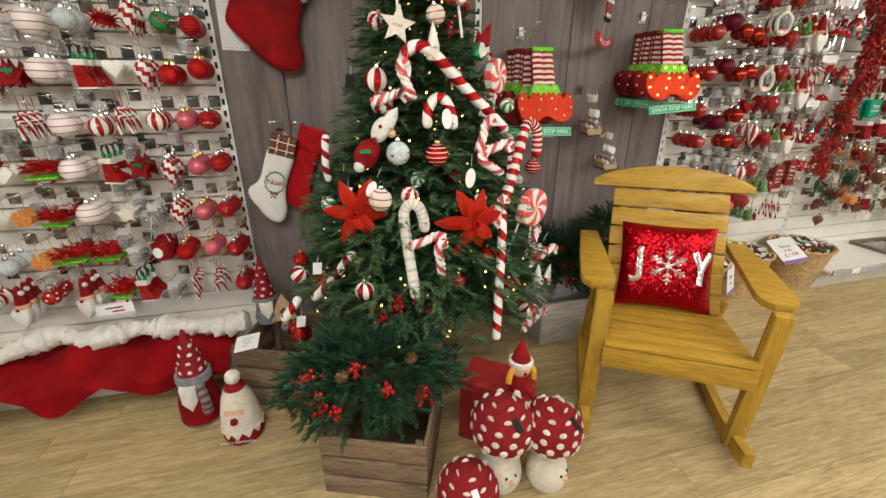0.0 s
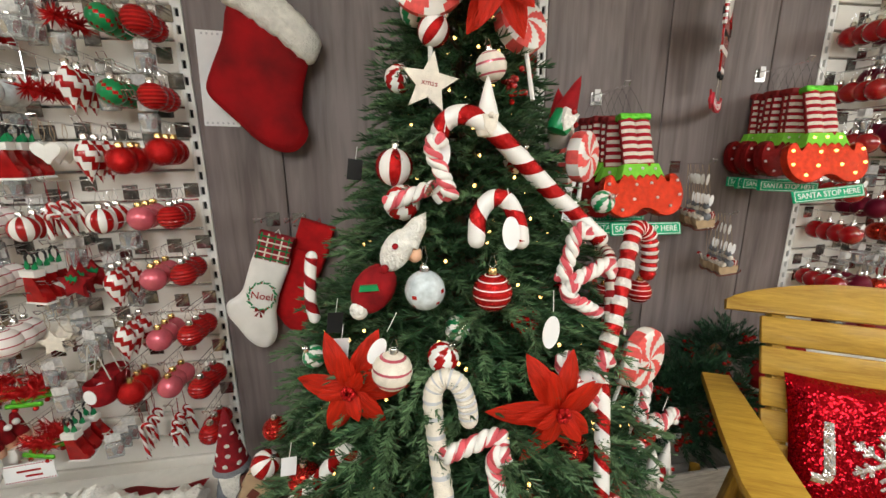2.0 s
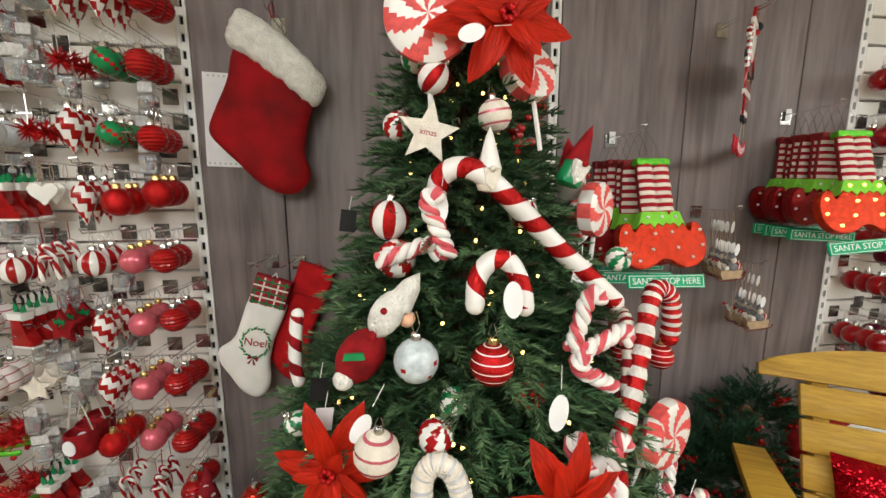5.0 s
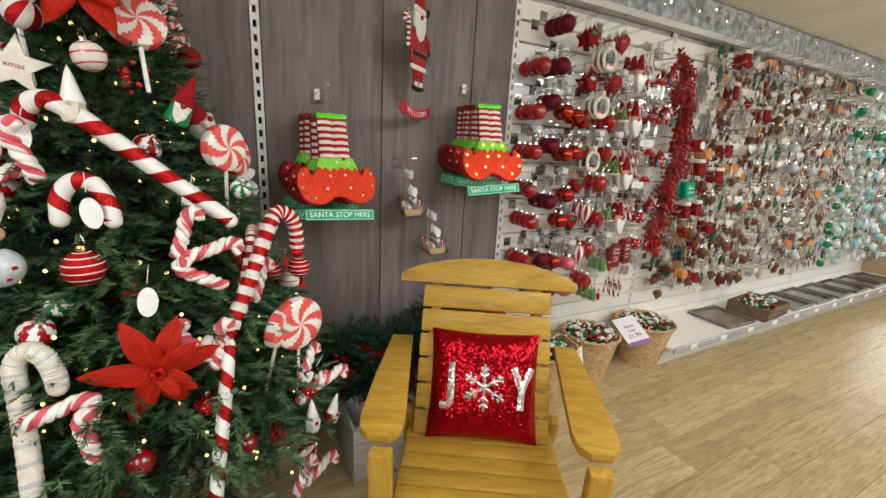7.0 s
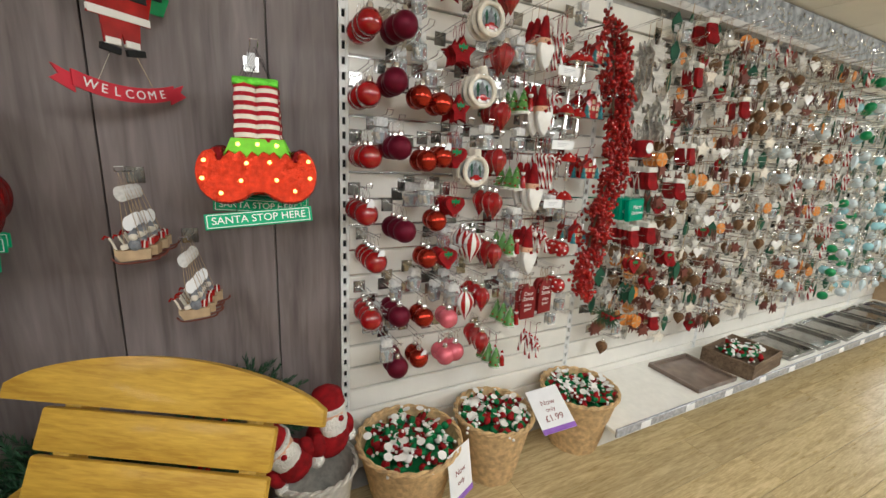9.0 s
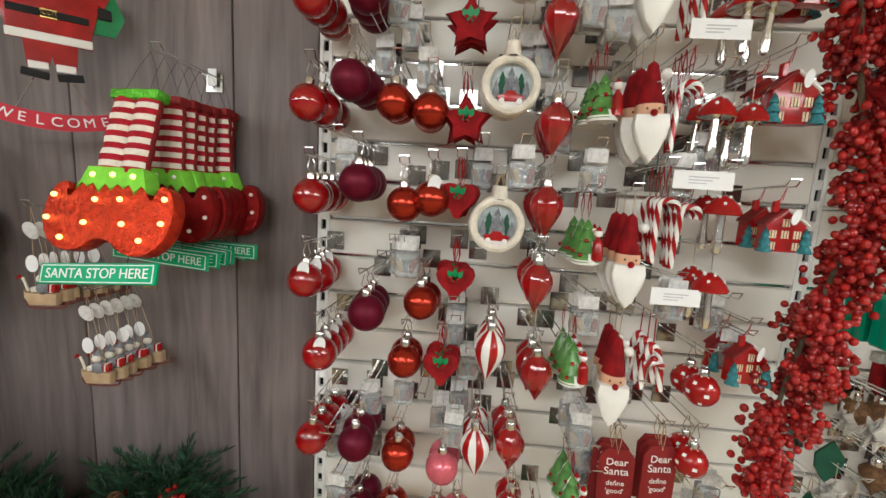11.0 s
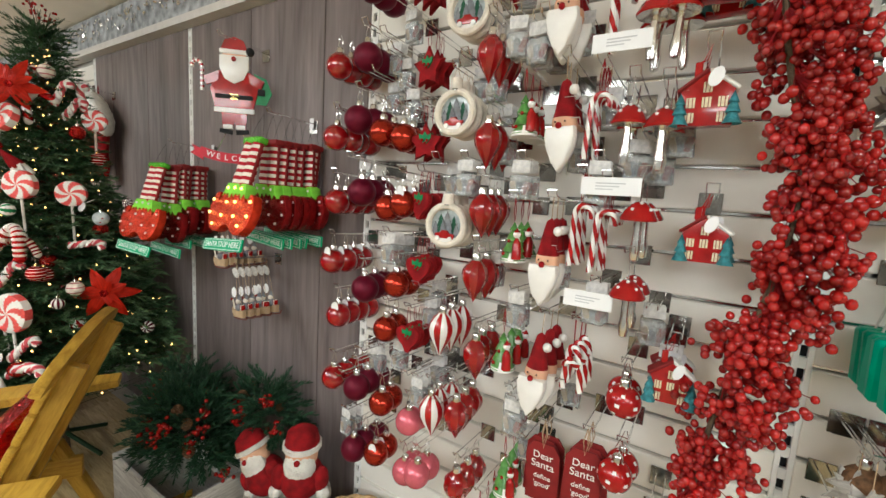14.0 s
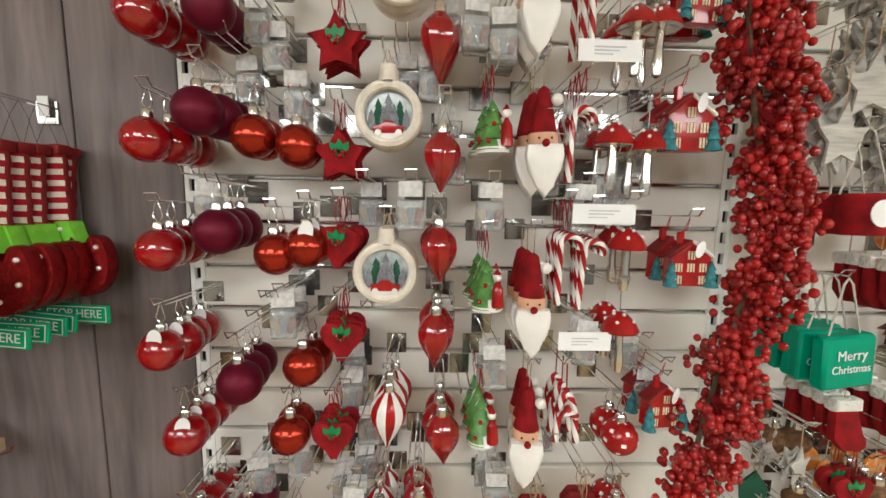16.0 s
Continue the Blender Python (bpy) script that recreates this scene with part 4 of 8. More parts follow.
def sleigh():
    bm = bm_new()
    plate(bm, [(-0.036, -0.034), (0.034, -0.034), (0.040, -0.004), (-0.040, -0.004), (-0.044, 0.006), (-0.046, -0.012)], 0.016, pose(0, 0, -0.12), mi=0, bev=0.002)
    tube(bm, smooth_path([(-0.055, 0, -0.142), (-0.036, 0, -0.160), (0.042, 0, -0.160), (0.058, 0, -0.148)], 5), 0.0028, 5, mi=2)
    ball(bm, 0.017, pose(0.004, 0, -0.112), 10, 7, mi=4)
    ball(bm, 0.011, pose(0.004, -0.004, -0.088), 10, 7, mi=3)
    lathe(bm, [(0.011, 0), (0.006, 0.014), (0, 0.024)], 8, pose(0.004, 0, -0.083, 0, 10, 0), mi=4)
    box(bm, 0.018, 0.014, 0.02, pose(0.026, 0, -0.112, 0, 12, 0), mi=1, bev=0.002)
    box(bm, 0.004, 0.0155, 0.021, pose(0.026, 0, -0.112, 0, 12, 0), mi=3)
    box(bm, 0.018, 0.014, 0.014, pose(-0.02, 0, -0.115, 0, -8, 0), mi=3, bev=0.002)
    tube(bm, cane_pts_small, 0.003, 6, fn=lambda i, j: (1 if (i // 2) % 2 else 3))
    o = top("sleigh_ornament", bm, [TAN, RED, BROWN, WOOLW, GREYF], "brown wooden sleigh ornament loaded with presents", "ornament", "sleigh ornaments")
    bm = bm_new()
    tube(bm, [(-0.02, 0, -0.105), (-0.01, 0, 0.0), (0, 0, 0.087), (0.01, 0, 0.0), (0.02, 0, -0.105)], 0.0008, 4)
    part("string", bm, TAN, o)
    price_tag(o, pose(0.006, -0.020, -0.028, 4, 8, 15))
    bm = bm_new()
    plate(bm, [(0.014 * math.cos(a * math.pi / 8), 0.022 * math.sin(a * math.pi / 8)) for a in range(16)], 0.0010, pose(-0.004, -0.004, 0.03, 10, -14, 25))
    part("foil_tag", bm, CARDGREY, o, "pale grey oval tag", smooth=False)
    return o


cane_pts_small = [(-0.04, 0, -0.12), (-0.045, 0, -0.10), (-0.05, 0, -0.085), (-0.058, 0, -0.08), (-0.064, 0, -0.088)]


CARDGREY = mat("grey_white_card", (0.60, 0.59, 0.57), 0.45, var=0.2, scale=90)
POUCH = mat("clear_pouch", (0.85, 0.87, 0.87), 0.12, var=0.05, trans=0.75, bump=0.6, bscale=60)


def packet():
    """A clear packet under a white header card."""
    bm = bm_new()
    box(bm, 0.042, 0.0015, 0.028, pose(0, 0, -0.016))
    o = top("header_card", bm, CARDGREY, "white header card of a packeted ornament", "packet", "packets")
    bm = bm_new()
    for x, z in ((-0.014, -0.012), (0.012, -0.016)):
        box(bm, 0.014, 0.0006, 0.0016, pose(x, -0.0012, z))
    part("print", bm, INK, o, "grey printed lines", smooth=False)
    bm = bm_new()
    box(bm, 0.048, 0.010, 0.055, pose(0, 0.002, -0.064), bev=0.003)
    part("pouch", bm, POUCH, o, "clear crinkled plastic pouch")
    bm = bm_new()
    for k in range(3):
        box(bm, 0.014, 0.006, 0.03, pose(-0.014 + 0.014 * k, 0.002, -0.066, 0, 20 * (k - 1), 0), bev=0.002, mi=k)
    part("contents", bm, [TAN, GREYF, REDFELT], o, "small wooden shapes in the pouch")
    return o


REDSTRIPE = lambda i, j: 1 if (j // 2) % 2 else 0
KINDS = {
    "red": k_ball("glass_bauble", 0.040, REDGLASS, "fluted clear red glass bauble with silver cap", flute=0.012),
    "redtag": k_ball("glass_bauble", 0.040, REDGLASS, "fluted clear red glass bauble with white price tag", tag=True, flute=0.012),
    "burg": k_ball("matt_bauble", 0.042, BURG, "matt burgundy bauble with silver cap"),
    "cop": k_ball("shiny_bauble", 0.039, COPPER, "shiny copper-red bauble with silver cap"),
    "coptag": k_ball("shiny_bauble", 0.039, COPPER, "shiny copper-red bauble with oval price tag", tag=True),
    "pink": k_ball("snowflake_bauble", 0.039, PINK, "pink glass bauble with pale snowflakes"),
    "dot": k_ball("dotted_bauble", 0.036, [RED, WHITE], "red bauble with white dots", fn=lambda i, j: 1 if (i % 3 == 1 and (j + i) % 4 == 0) else 0, seg=24, rings=15),
    "ribred": k_ball("ribbed_bauble", 0.037, [REDGLIT, RED], "ribbed red glitter bauble", fn=lambda i, j: i % 2, ribs=0.0025),
    "redglit": k_ball("glitter_bauble", 0.040, REDGLIT, "dark red glitter bauble with gold cap", cap=GOLD),
    "pinkglit": k_ball("glitter_bauble", 0.037, PINK, "pink glitter bauble with gold cap", cap=GOLD),
    "blush": k_ball("striped_bauble", 0.046, [PINKW, PINK], "blush white bauble with fine red rings", fn=lambda i, j: 1 if i % 7 == 3 else 0, rings=36),
    "stripe": k_ball("striped_bauble", 0.038, [WHITE, RED], "red and white striped glass bauble", fn=REDSTRIPE, seg=24),
    "green": k_ball("green_bauble", 0.036, [GREEN, REDGLIT], "green bauble with a red diamond pattern", fn=lambda i, j: 1 if (i + j) % 5 == 0 else 0),
    "ice": k_ball("clear_bauble", 0.036, ICE, "pale icy glass bauble"),
    "frost": k_ball("frosted_bauble", 0.036, FROST, "frosted silver glass bauble"),
    "aqua": k_ball("aqua_bauble", 0.034, AQUA, "pale aqua bauble with silver cap"),
    "greenb": k_ball("green_bauble", 0.034, GREEN, "plain deep green bauble"),
    "rdrop": k_drop("glass_drop", 0.033, 0.115, REDGLASS, "faceted clear red glass drop ornament", seg=20),
    "sdrop": k_drop("striped_drop", 0.036, 0.13, [WHITE, RED], "red and white striped glass drop", fn=lambda i, j: 1 if (j // 2) % 2 else 0, seg=24),
    "icedrop": k_drop("icicle_drop", 0.022, 0.12, ICE, "clear glass icicle drop", seg=10),
    "twist": k_drop("candy_twist", 0.030, 0.13, [WHITE, RED], "twisted red and white candy drop", fn=lambda i, j: ((i * 2 + j) // 3) % 2, seg=18),
    "star": k_flat("star_ornament", star_pts(5, 0.055, 0.024), 0.012, [REDFELT, GREEN, RED], "red felt star ornament with holly sprig", "star", extra=sprig_deco),
    "heart": k_flat("heart_ornament", heart_pts(0.042), 0.014, [REDFELT, GREEN, RED], "red wooden heart ornament with holly sprig", "heart", extra=sprig_deco, off=0.035),
    "wstar": k_flat("star_ornament", star_pts(5, 0.045, 0.02), 0.006, [WOOLW], "cream wooden star ornament", "star", string=TAN),
    "wheart": k_flat("heart_ornament", heart_pts(0.034), 0.006, [WHITE], "white wooden heart ornament", "heart", string=TAN, off=0.03),
    "disc": scene_disc, "gnome": gnome_head, "cane": cane_small, "bent": cane_bent, "mush": mushroom, "house": house, "fig": fig_tree, "tag": board_tag,
    "boot": boot, "tinsel": tinsel_bunch, "burst": starburst, "orange": orange_slice, "bag": gift_bag(TEAL, True), "redbag": gift_bag(REDFELT, False), "sock": mini_stocking,
    "antler": antler_star(GREYWOOD_M, "driftwood_star", "grey driftwood star cluster ornament"), "brown": antler_star(BROWN, "bark_star", "brown bark star ornament"),
    "silverstar": antler_star(SILVER, "silver_star", "silver metal star ornament"), "fir": fir_bow, "sleigh": sleigh, "packet": packet,
}
DROP = {"red": 0.085, "redtag": 0.085, "burg": 0.087, "cop": 0.084, "coptag": 0.084, "pink": 0.084, "dot": 0.081, "ribred": 0.082, "redglit": 0.085, "pinkglit": 0.082, "blush": 0.091, "stripe": 0.083, "green": 0.08, "ice": 0.08, "frost": 0.08, "aqua": 0.08, "greenb": 0.08,
        "rdrop": 0.09, "sdrop": 0.10, "icedrop": 0.09, "twist": 0.10, "star": 0.095, "heart": 0.085, "wstar": 0.095, "wheart": 0.08, "disc": 0.11, "gnome": 0.135, "cane": 0.12, "bent": 0.11, "mush": 0.09, "house": 0.115, "fig": 0.10, "tag": 0.13, "boot": 0.10, "tinsel": 0.09, "burst": 0.09,
        "orange": 0.085, "bag": 0.16, "redbag": 0.16, "sock": 0.10, "antler": 0.09, "brown": 0.09, "silverstar": 0.09, "fir": 0.08, "sleigh": 0.12, "packet": 0.03}


def put(kind, m):
    if kind not in PROTO:
        o = KINDS[kind]()
        o.matrix_basis = m
        PROTO[kind] = o
        return o
    return copy_thing(PROTO[kind], m)


hook_proto, far_hooks = [], []


def hook(x, z, wall=WALL):
    """A chrome double-wire hook clipped to the wall: its wires run out 0.2 m at height z."""
    m = pose(x, wall, z)
    if not -1.3 < x < 3.55:
        far_hooks.append(m)
        return None
    if hook_proto:
        return copy_thing(hook_proto[0], m)
    bm = bm_new()
    box(bm, 0.046, 0.003, 0.048, pose(0, -0.003, -0.016), bev=0.001)
    o = tagged(part("display_hook", bm, PLATE_M), "chrome double-wire display hook clipped to the wall", "hook", "display hooks")
    bm = bm_new()
    tube(bm, [(-0.010, -0.003, -0.004), (-0.010, -0.19, 0.004), (-0.010, -0.20, 0.018), (0.010, -0.20, 0.018), (0.010, -0.19, 0.004), (0.010, -0.003, -0.004)], 0.0016, 6)
    part("prong", bm, CHROME, o)
    hook_proto.append(o)
    return o


rk = random.Random(21)


def row(kind, x, zc, n=3, y=1.945, gap=0.045, jitter=8, wall=WALL, scale=1.0):
    """A hook with n goods hanging from it; zc is the height of their middle."""
    z = zc + DROP[kind]
    hook(x, z, wall)
    for k in range(n):
        yy = y + k * gap
        if yy < wall - 0.03:
            put(kind, pose(x + rk.uniform(-0.004, 0.004), yy, z, rk.uniform(-2, 2), rk.uniform(-3, 3), rk.uniform(-jitter, jitter)) @ Matrix.Scale(scale, 4))


# first bay beside the dark panel
for x, z in ((1.985, 1.78), (1.985, 1.57), (1.985, 1.375), (1.98, 1.185), (2.01, 1.015), (2.0, 0.80)):
    row("redtag" if z in (1.185, 1.015) else "red", x, z, 4)
for x, z in ((2.09, 1.79), (2.075, 1.62), (2.09, 1.41), (2.11, 1.12), (2.10, 0.80), (2.10, 0.59), (2.10, 1.98)):
    row("burg", x, z, 3, gap=0.05)
for x, z in ((2.165, 1.58), (2.24, 1.565), (2.19, 1.37), (2.25, 1.385), (2.24, 1.155), (2.21, 1.015), (2.2, 0.78), (2.19, 0.61)):
    row("coptag" if z in (1.385, 0.61) else "cop", x, z, 2)
for x, z in ((2.31, 0.76), (2.30, 0.60), (2.35, 0.61)):
    row("pink", x, z, 2)
for x, z in ((2.31, 1.74), (2.31, 1.55), (2.28, 1.95)):
    row("star", x, z, 3, gap=0.03, jitter=20)
for x, z in ((2.31, 1.39), (2.31, 1.21), (2.29, 1.01)):
    row("heart", x, z, 4, gap=0.025, jitter=25)
for x, z in ((2.40, 1.62), (2.395, 1.335), (2.42, 1.86)):
    row("disc", x, z, 3, gap=0.035)
for x, z in ((2.40, 1.05), (2.38, 0.81)):
    row("sdrop", x, z, 3, gap=0.05)
for x, z in ((2.49, 1.75), (2.50, 1.55), (2.49, 1.38), (2.49, 1.215), (2.50, 1.01), (2.46, 0.83), (2.48, 0.63), (2.5, 1.95)):
    row("rdrop", x, z, 3, gap=0.05)
for x, z in ((2.58, 1.61), (2.58, 1.32), (2.58, 1.05), (2.61, 0.73), (2.55, 0.55)):
    row("fig", x, z, 3, gap=0.05, jitter=20)
for x, z in ((2.67, 1.59), (2.67, 1.29), (2.68, 1.025), (2.66, 1.83)):
    row("gnome", x, z, 3, gap=0.045, jitter=15)
for x, z in ((2.745, 1.59), (2.78, 1.35), (2.76, 1.82), (2.73, 1.36)):
    row("cane", x, z, 4, gap=0.025, jitter=25)
for x, z in ((2.75, 1.05), (2.77, 0.55)):
    row("bent", x, z, 3, gap=0.04)
for x, z in ((2.87, 1.57), (2.81, 1.58), (2.85, 1.39), (2.84, 1.23), (2.83, 1.78), (2.88, 1.78)):
    row("mush", x, z, 2, gap=0.07)
for x, z in ((2.935, 1.60), (2.965, 1.335), (2.94, 1.05), (2.95, 1.80)):
    row("house", x, z, 2, gap=0.07, jitter=14, scale=0.88)
for x, z in ((2.86, 1.01), (2.87, 0.84)):
    row("dot", x, z, 2)
for x, z in ((2.70, 0.77), (2.80, 0.79)):
    row("tag", x, z, 3, gap=0.02)
for x, z in ((2.60, 1.78), (2.59, 1.48), (2.60, 1.17), (2.62, 0.90), (2.76, 1.48), (2.78, 1.22), (2.55, 1.80), (2.2, 1.27), (2.44, 1.48), (2.33, 0.87), (2.06, 0.68)):
    row("packet", x, z, 3, gap=0.02)
rc = random.Random(31)
for k in range(46):
    x, z = rc.uniform(2.0, 2.95), rc.uniform(0.62, 2.02)
    row("packet", x, z, 2, y=rc.uniform(1.99, 2.05), gap=0.02, jitter=15)
for k in range(40):
    row("packet", rc.uniform(-1.28, -0.5), rc.uniform(0.5, 1.95), 2, y=rc.uniform(1.98, 2.05), gap=0.02, jitter=15)
for x, z in ((2.05, 2.02), (2.3, 2.08), (2.5, 2.08), (2.7, 2.06), (2.15, 1.25), (2.36, 1.27), (2.55, 1.10), (2.88, 1.15), (2.45, 0.95), (2.25, 0.93)):
    hook(x, z)

# long white promotional strips on two hooks
for x, z, w in ((2.79, 1.455, 0.115), (2.77, 1.215, 0.10), (2.78, 1.735, 0.11) ):
    e = thing("shelf_talker", pose(x, 1.925, z), "white printed strip clipped to hook ends", "sign", "printed strips")
    bm = bm_new()
    box(bm, w, 0.0015, 0.036)
    part("card", bm, CARD, e)
    bm = bm_new()
    for k in range(3):
        box(bm, w * (0.5 - 0.1 * k), 0.0008, 0.0022, pose(-w * 0.05 * k, -0.0012, 0.006 - 0.006 * k))
    part("print", bm, INK, e, "grey printed line", smooth=False)

# berry garland hanging in front of the upright
GX = [(3.0, 1.95), (3.02, 1.80), (3.05, 1.64), (3.085, 1.50), (3.075, 1.33), (3.04, 1.16), (3.01, 0.98), (3.0, 0.80)]
path = smooth_path([(x, 1.93, z) for x, z in GX], 10)
garland = thing("berry_garland", pose(3.03, WALL, 1.95), "long hanging garland of glossy red berries", "garland")
bm = bm_new()
tube(bm, [(p.x - 3.03, p.y - WALL, p.z - 1.95) for p in path], 0.005, 6)
tube(bm, [(-0.03, 0, 0.01), (-0.03, -0.199, 0.0)], 0.003, 6)
part("stem", bm, BARK, garland)
bm = bm_new()
bm2 = bm_new()
rb = random.Random(9)
clumps = []
for i in range(120):
    p = path[int((i + rb.random()) / 120 * (len(path) - 1))]
    a, r = rb.uniform(0, 2 * math.pi), 0.062 * math.sqrt(rb.random())
    clumps.append((p, Vector((p.x + 0.022 + 1.05 * r * math.cos(a), p.y + r * math.sin(a) * 0.8, p.z - rb.uniform(0, 0.04)))))
for i in range(2700):
    p, cc = clumps[i % 120]
    c = cc + Vector((rb.gauss(0, 0.014), rb.gauss(0, 0.012), rb.gauss(0, 0.02)))
    c.y = min(WALL - 0.03, c.y)
    q = c - Vector((3.03, WALL, 1.95))
    ball(bm, rb.uniform(0.0062, 0.0088), Matrix.Translation(q), 9, 7, sq=1.1)
    if i % 3 == 0:
        tube(bm2, [q, Vector((p.x - 3.03, p.y - WALL, p.z - 1.95 + 0.02))], 0.0009, 3, caps=False)
tagged(part("berries", bm, BERRY, garland), kind="stuff")
tagged(part("twigs", bm2, REDFELT, garland), kind="stuff")

# the bays further along, from red and brown to green and icy white
KINDS["bell"] = k_drop("bell_ornament", 0.034, 0.07, SILVER, "dull silver bell ornament", seg=12)
KINDS["cone"] = k_drop("cone_ornament", 0.030, 0.085, CONE_M, "brown pine-cone ornament on a hook", seg=14)
KINDS["pale"] = k_flat("wooden_fir_ornament", [(-0.04, -0.04), (0.04, -0.04), (0.02, -0.005), (0.03, -0.005), (0, 0.05), (-0.03, -0.005), (-0.02, -0.005)], 0.008, [GREYWOOD_M], "whitewashed wooden fir ornament", "fir", string=TAN)
KINDS["leaf"] = k_flat("leaf_ornament", [(0, -0.055), (0.025, -0.02), (0.03, 0.015), (0, 0.055), (-0.03, 0.015), (-0.025, -0.02)], 0.008, [DKGREEN], "dark green wooden leaf ornament", "leaf", string=TAN)
DROP.update(bell=0.075, cone=0.08, pale=0.095, leaf=0.095)
PAL = [
    (3.16, 4.36, ["antler", "packet", "orange", "brown", "sock", "wstar", "antler", "wheart", "brown", "packet", "cone", "antler", "orange"]),
    (4.36, 5.56, ["wstar", "antler", "packet", "wheart", "silverstar", "brown", "frost", "orange", "packet", "antler", "bent", "wheart"]),
    (5.56, 6.76, ["greenb", "frost", "packet", "ice", "silverstar", "wheart", "aqua", "icedrop", "wstar", "packet", "frost"]),
    (6.76, 7.33, ["ice", "aqua", "frost", "icedrop", "silverstar", "packet"]),
]
rg = random.Random(77)
for a, b, pal in PAL:
    x = a + 0.07
    c = 0
    while x < b - 0.04:
        kind = pal[c % len(pal)]
        z = 2.02
        while z > 0.42:
            kd = kind if rg.random() < 0.7 else rg.choice(pal)
            if not (3.16 < x < 3.45 and z > 1.0) and not (x < 3.3 and z < 0.62):
                row(kd, x + rg.uniform(-0.02, 0.02), z, 2 if x < 5.6 else 1, y=1.95 + rg.uniform(-0.01, 0.03), gap=0.06, jitter=30)
            z -= rg.uniform(0.15, 0.20)
        x += rg.uniform(0.085, 0.115)
        c += 1
BACK = [(3.2, 4.4, ["cone", "pale", "brown", "orange", "cone", "heart", "leaf", "antler"]), (4.4, 5.6, ["pale", "cone", "bell", "brown", "leaf", "antler"]), (5.6, 7.3, ["leaf", "bell", "greenb", "pale", "frost", "aqua", "leaf"])]
for a, b, pal in BACK:
    x = a + 0.02
    while x < b:
        z = 2.06 if x > 3.45 else 0.95
        while z > 0.40:
            row(rg.choice(pal), x + rg.uniform(-0.03, 0.03), z, 1, y=2.045 - rg.uniform(0, 0.03), jitter=30)
            z -= rg.uniform(0.12, 0.17) if x < 5 else rg.uniform(0.16, 0.22)
        x += rg.uniform(0.085, 0.12)
for k, x, z, n in (("bag", 3.27, 1.18, 5), ("redbag", 3.27, 1.46, 4), ("antler", 3.26, 1.73, 4), ("antler", 3.38, 1.70, 4), ("antler", 3.32, 1.82, 4), ("antler", 3.22, 1.64, 3), ("antler", 3.43, 1.60, 4), ("sock", 3.36, 1.32, 4), ("sock", 3.30, 1.04, 4), ("antler", 3.28, 1.92, 3), ("orange", 3.43, 1.42, 4), ("fir", 3.24, 0.62, 3), ("sock", 3.42, 1.05, 4), ("cone", 3.40, 0.88, 3), ("heart", 3.48, 0.80, 2), ("leaf", 3.36, 0.74, 3), ("brown", 3.52, 0.66, 2), ("heart", 3.60, 0.92, 2), ("cone", 3.62, 0.72, 2), ("leaf", 3.70, 0.84, 2), ("orange", 3.44, 0.58, 2), ("heart", 3.34, 0.90, 2)):
    row(k, x, z, n, y=1.93, gap=0.03, jitter=10, scale=1.45 if k == "antler" else 1.0)

# left-hand bays
LCOLS = [
    (-0.49, ["ribred", "ribred", "ribred", "ribred", "ribred", "redglit", "ribred", "ribred", "ribred"]),
    (-0.585, ["bent", "pinkglit", "pinkglit", "pinkglit", "pinkglit", "redglit", "green", "green", "twist"]),
    (-0.69, ["cane", "redglit", "twist", "twist", "stripe", "twist", "twist", "burst", "twist"]),
    (-0.79, ["packet", "redbag", "packet", "star", "bent", "wheart", "burst", "packet", "frost"]),
    (-0.89, ["boot", "packet", "wstar", "boot", "stripe", "boot", "frost", "boot", "star"]),
    (-1.01, ["tinsel", "tinsel", "blush", "blush", "blush", "blush", "blush", "blush", "star"]),
    (-1.13, ["gnome", "tinsel", "tinsel", "tinsel", "bent", "star", "burst", "boot", "blush"]),
    (-1.24, ["dot", "orange", "orange", "wheart", "packet", "boot", "frost", "burst", "twist"]),
    (-1.36, ["gnome", "frost", "wheart", "tinsel", "wstar", "boot", "blush", "twist", "burg"]),
    (-1.48, ["stripe", "packet", "frost", "cane", "twist", "burg", "burst", "blush", "pinkglit"]),
    (-1.59, ["ribred", "twist", "blush", "stripe", "boot", "star", "pinkglit", "tinsel", "dot"]),
]
ZR = [0.445, 0.62, 0.805, 0.99, 1.175, 1.365, 1.54, 1.72, 1.90]
for x, kinds in LCOLS:
    for z, kd in zip(ZR, kinds):
        row(kd, x + rk.uniform(-0.012, 0.012), z + rk.uniform(-0.015, 0.015), 3, y=1.95, gap=0.045, jitter=20)
for x in [-1.75 - 0.13 * i for i in range(17)]:
    for z in ZR[1:]:
        row(rk.choice(["ribred", "twist", "blush", "boot", "star", "stripe", "pinkglit", "red", "burst"]), x, z + rk.uniform(-0.03, 0.03), 1, y=1.96, jitter=25)

# ---- goods on the dark panel ----


def smooth_closed(pts, n=4):
    P = [Vector((x, 0, z)) for x, z in pts]
    out = []
    k = len(P)
    for i in range(k):
        a, b, c, d = P[i - 1], P[i], P[(i + 1) % k], P[(i + 2) % k]
        for s in range(n):
            t = s / n
            q = 0.5 * (2 * b + (c - a) * t + (2 * a - 5 * b + 4 * c - d) * t * t + (3 * b - a - 3 * c + d) * t ** 3)
            out.append((q.x, q.z))
    return out


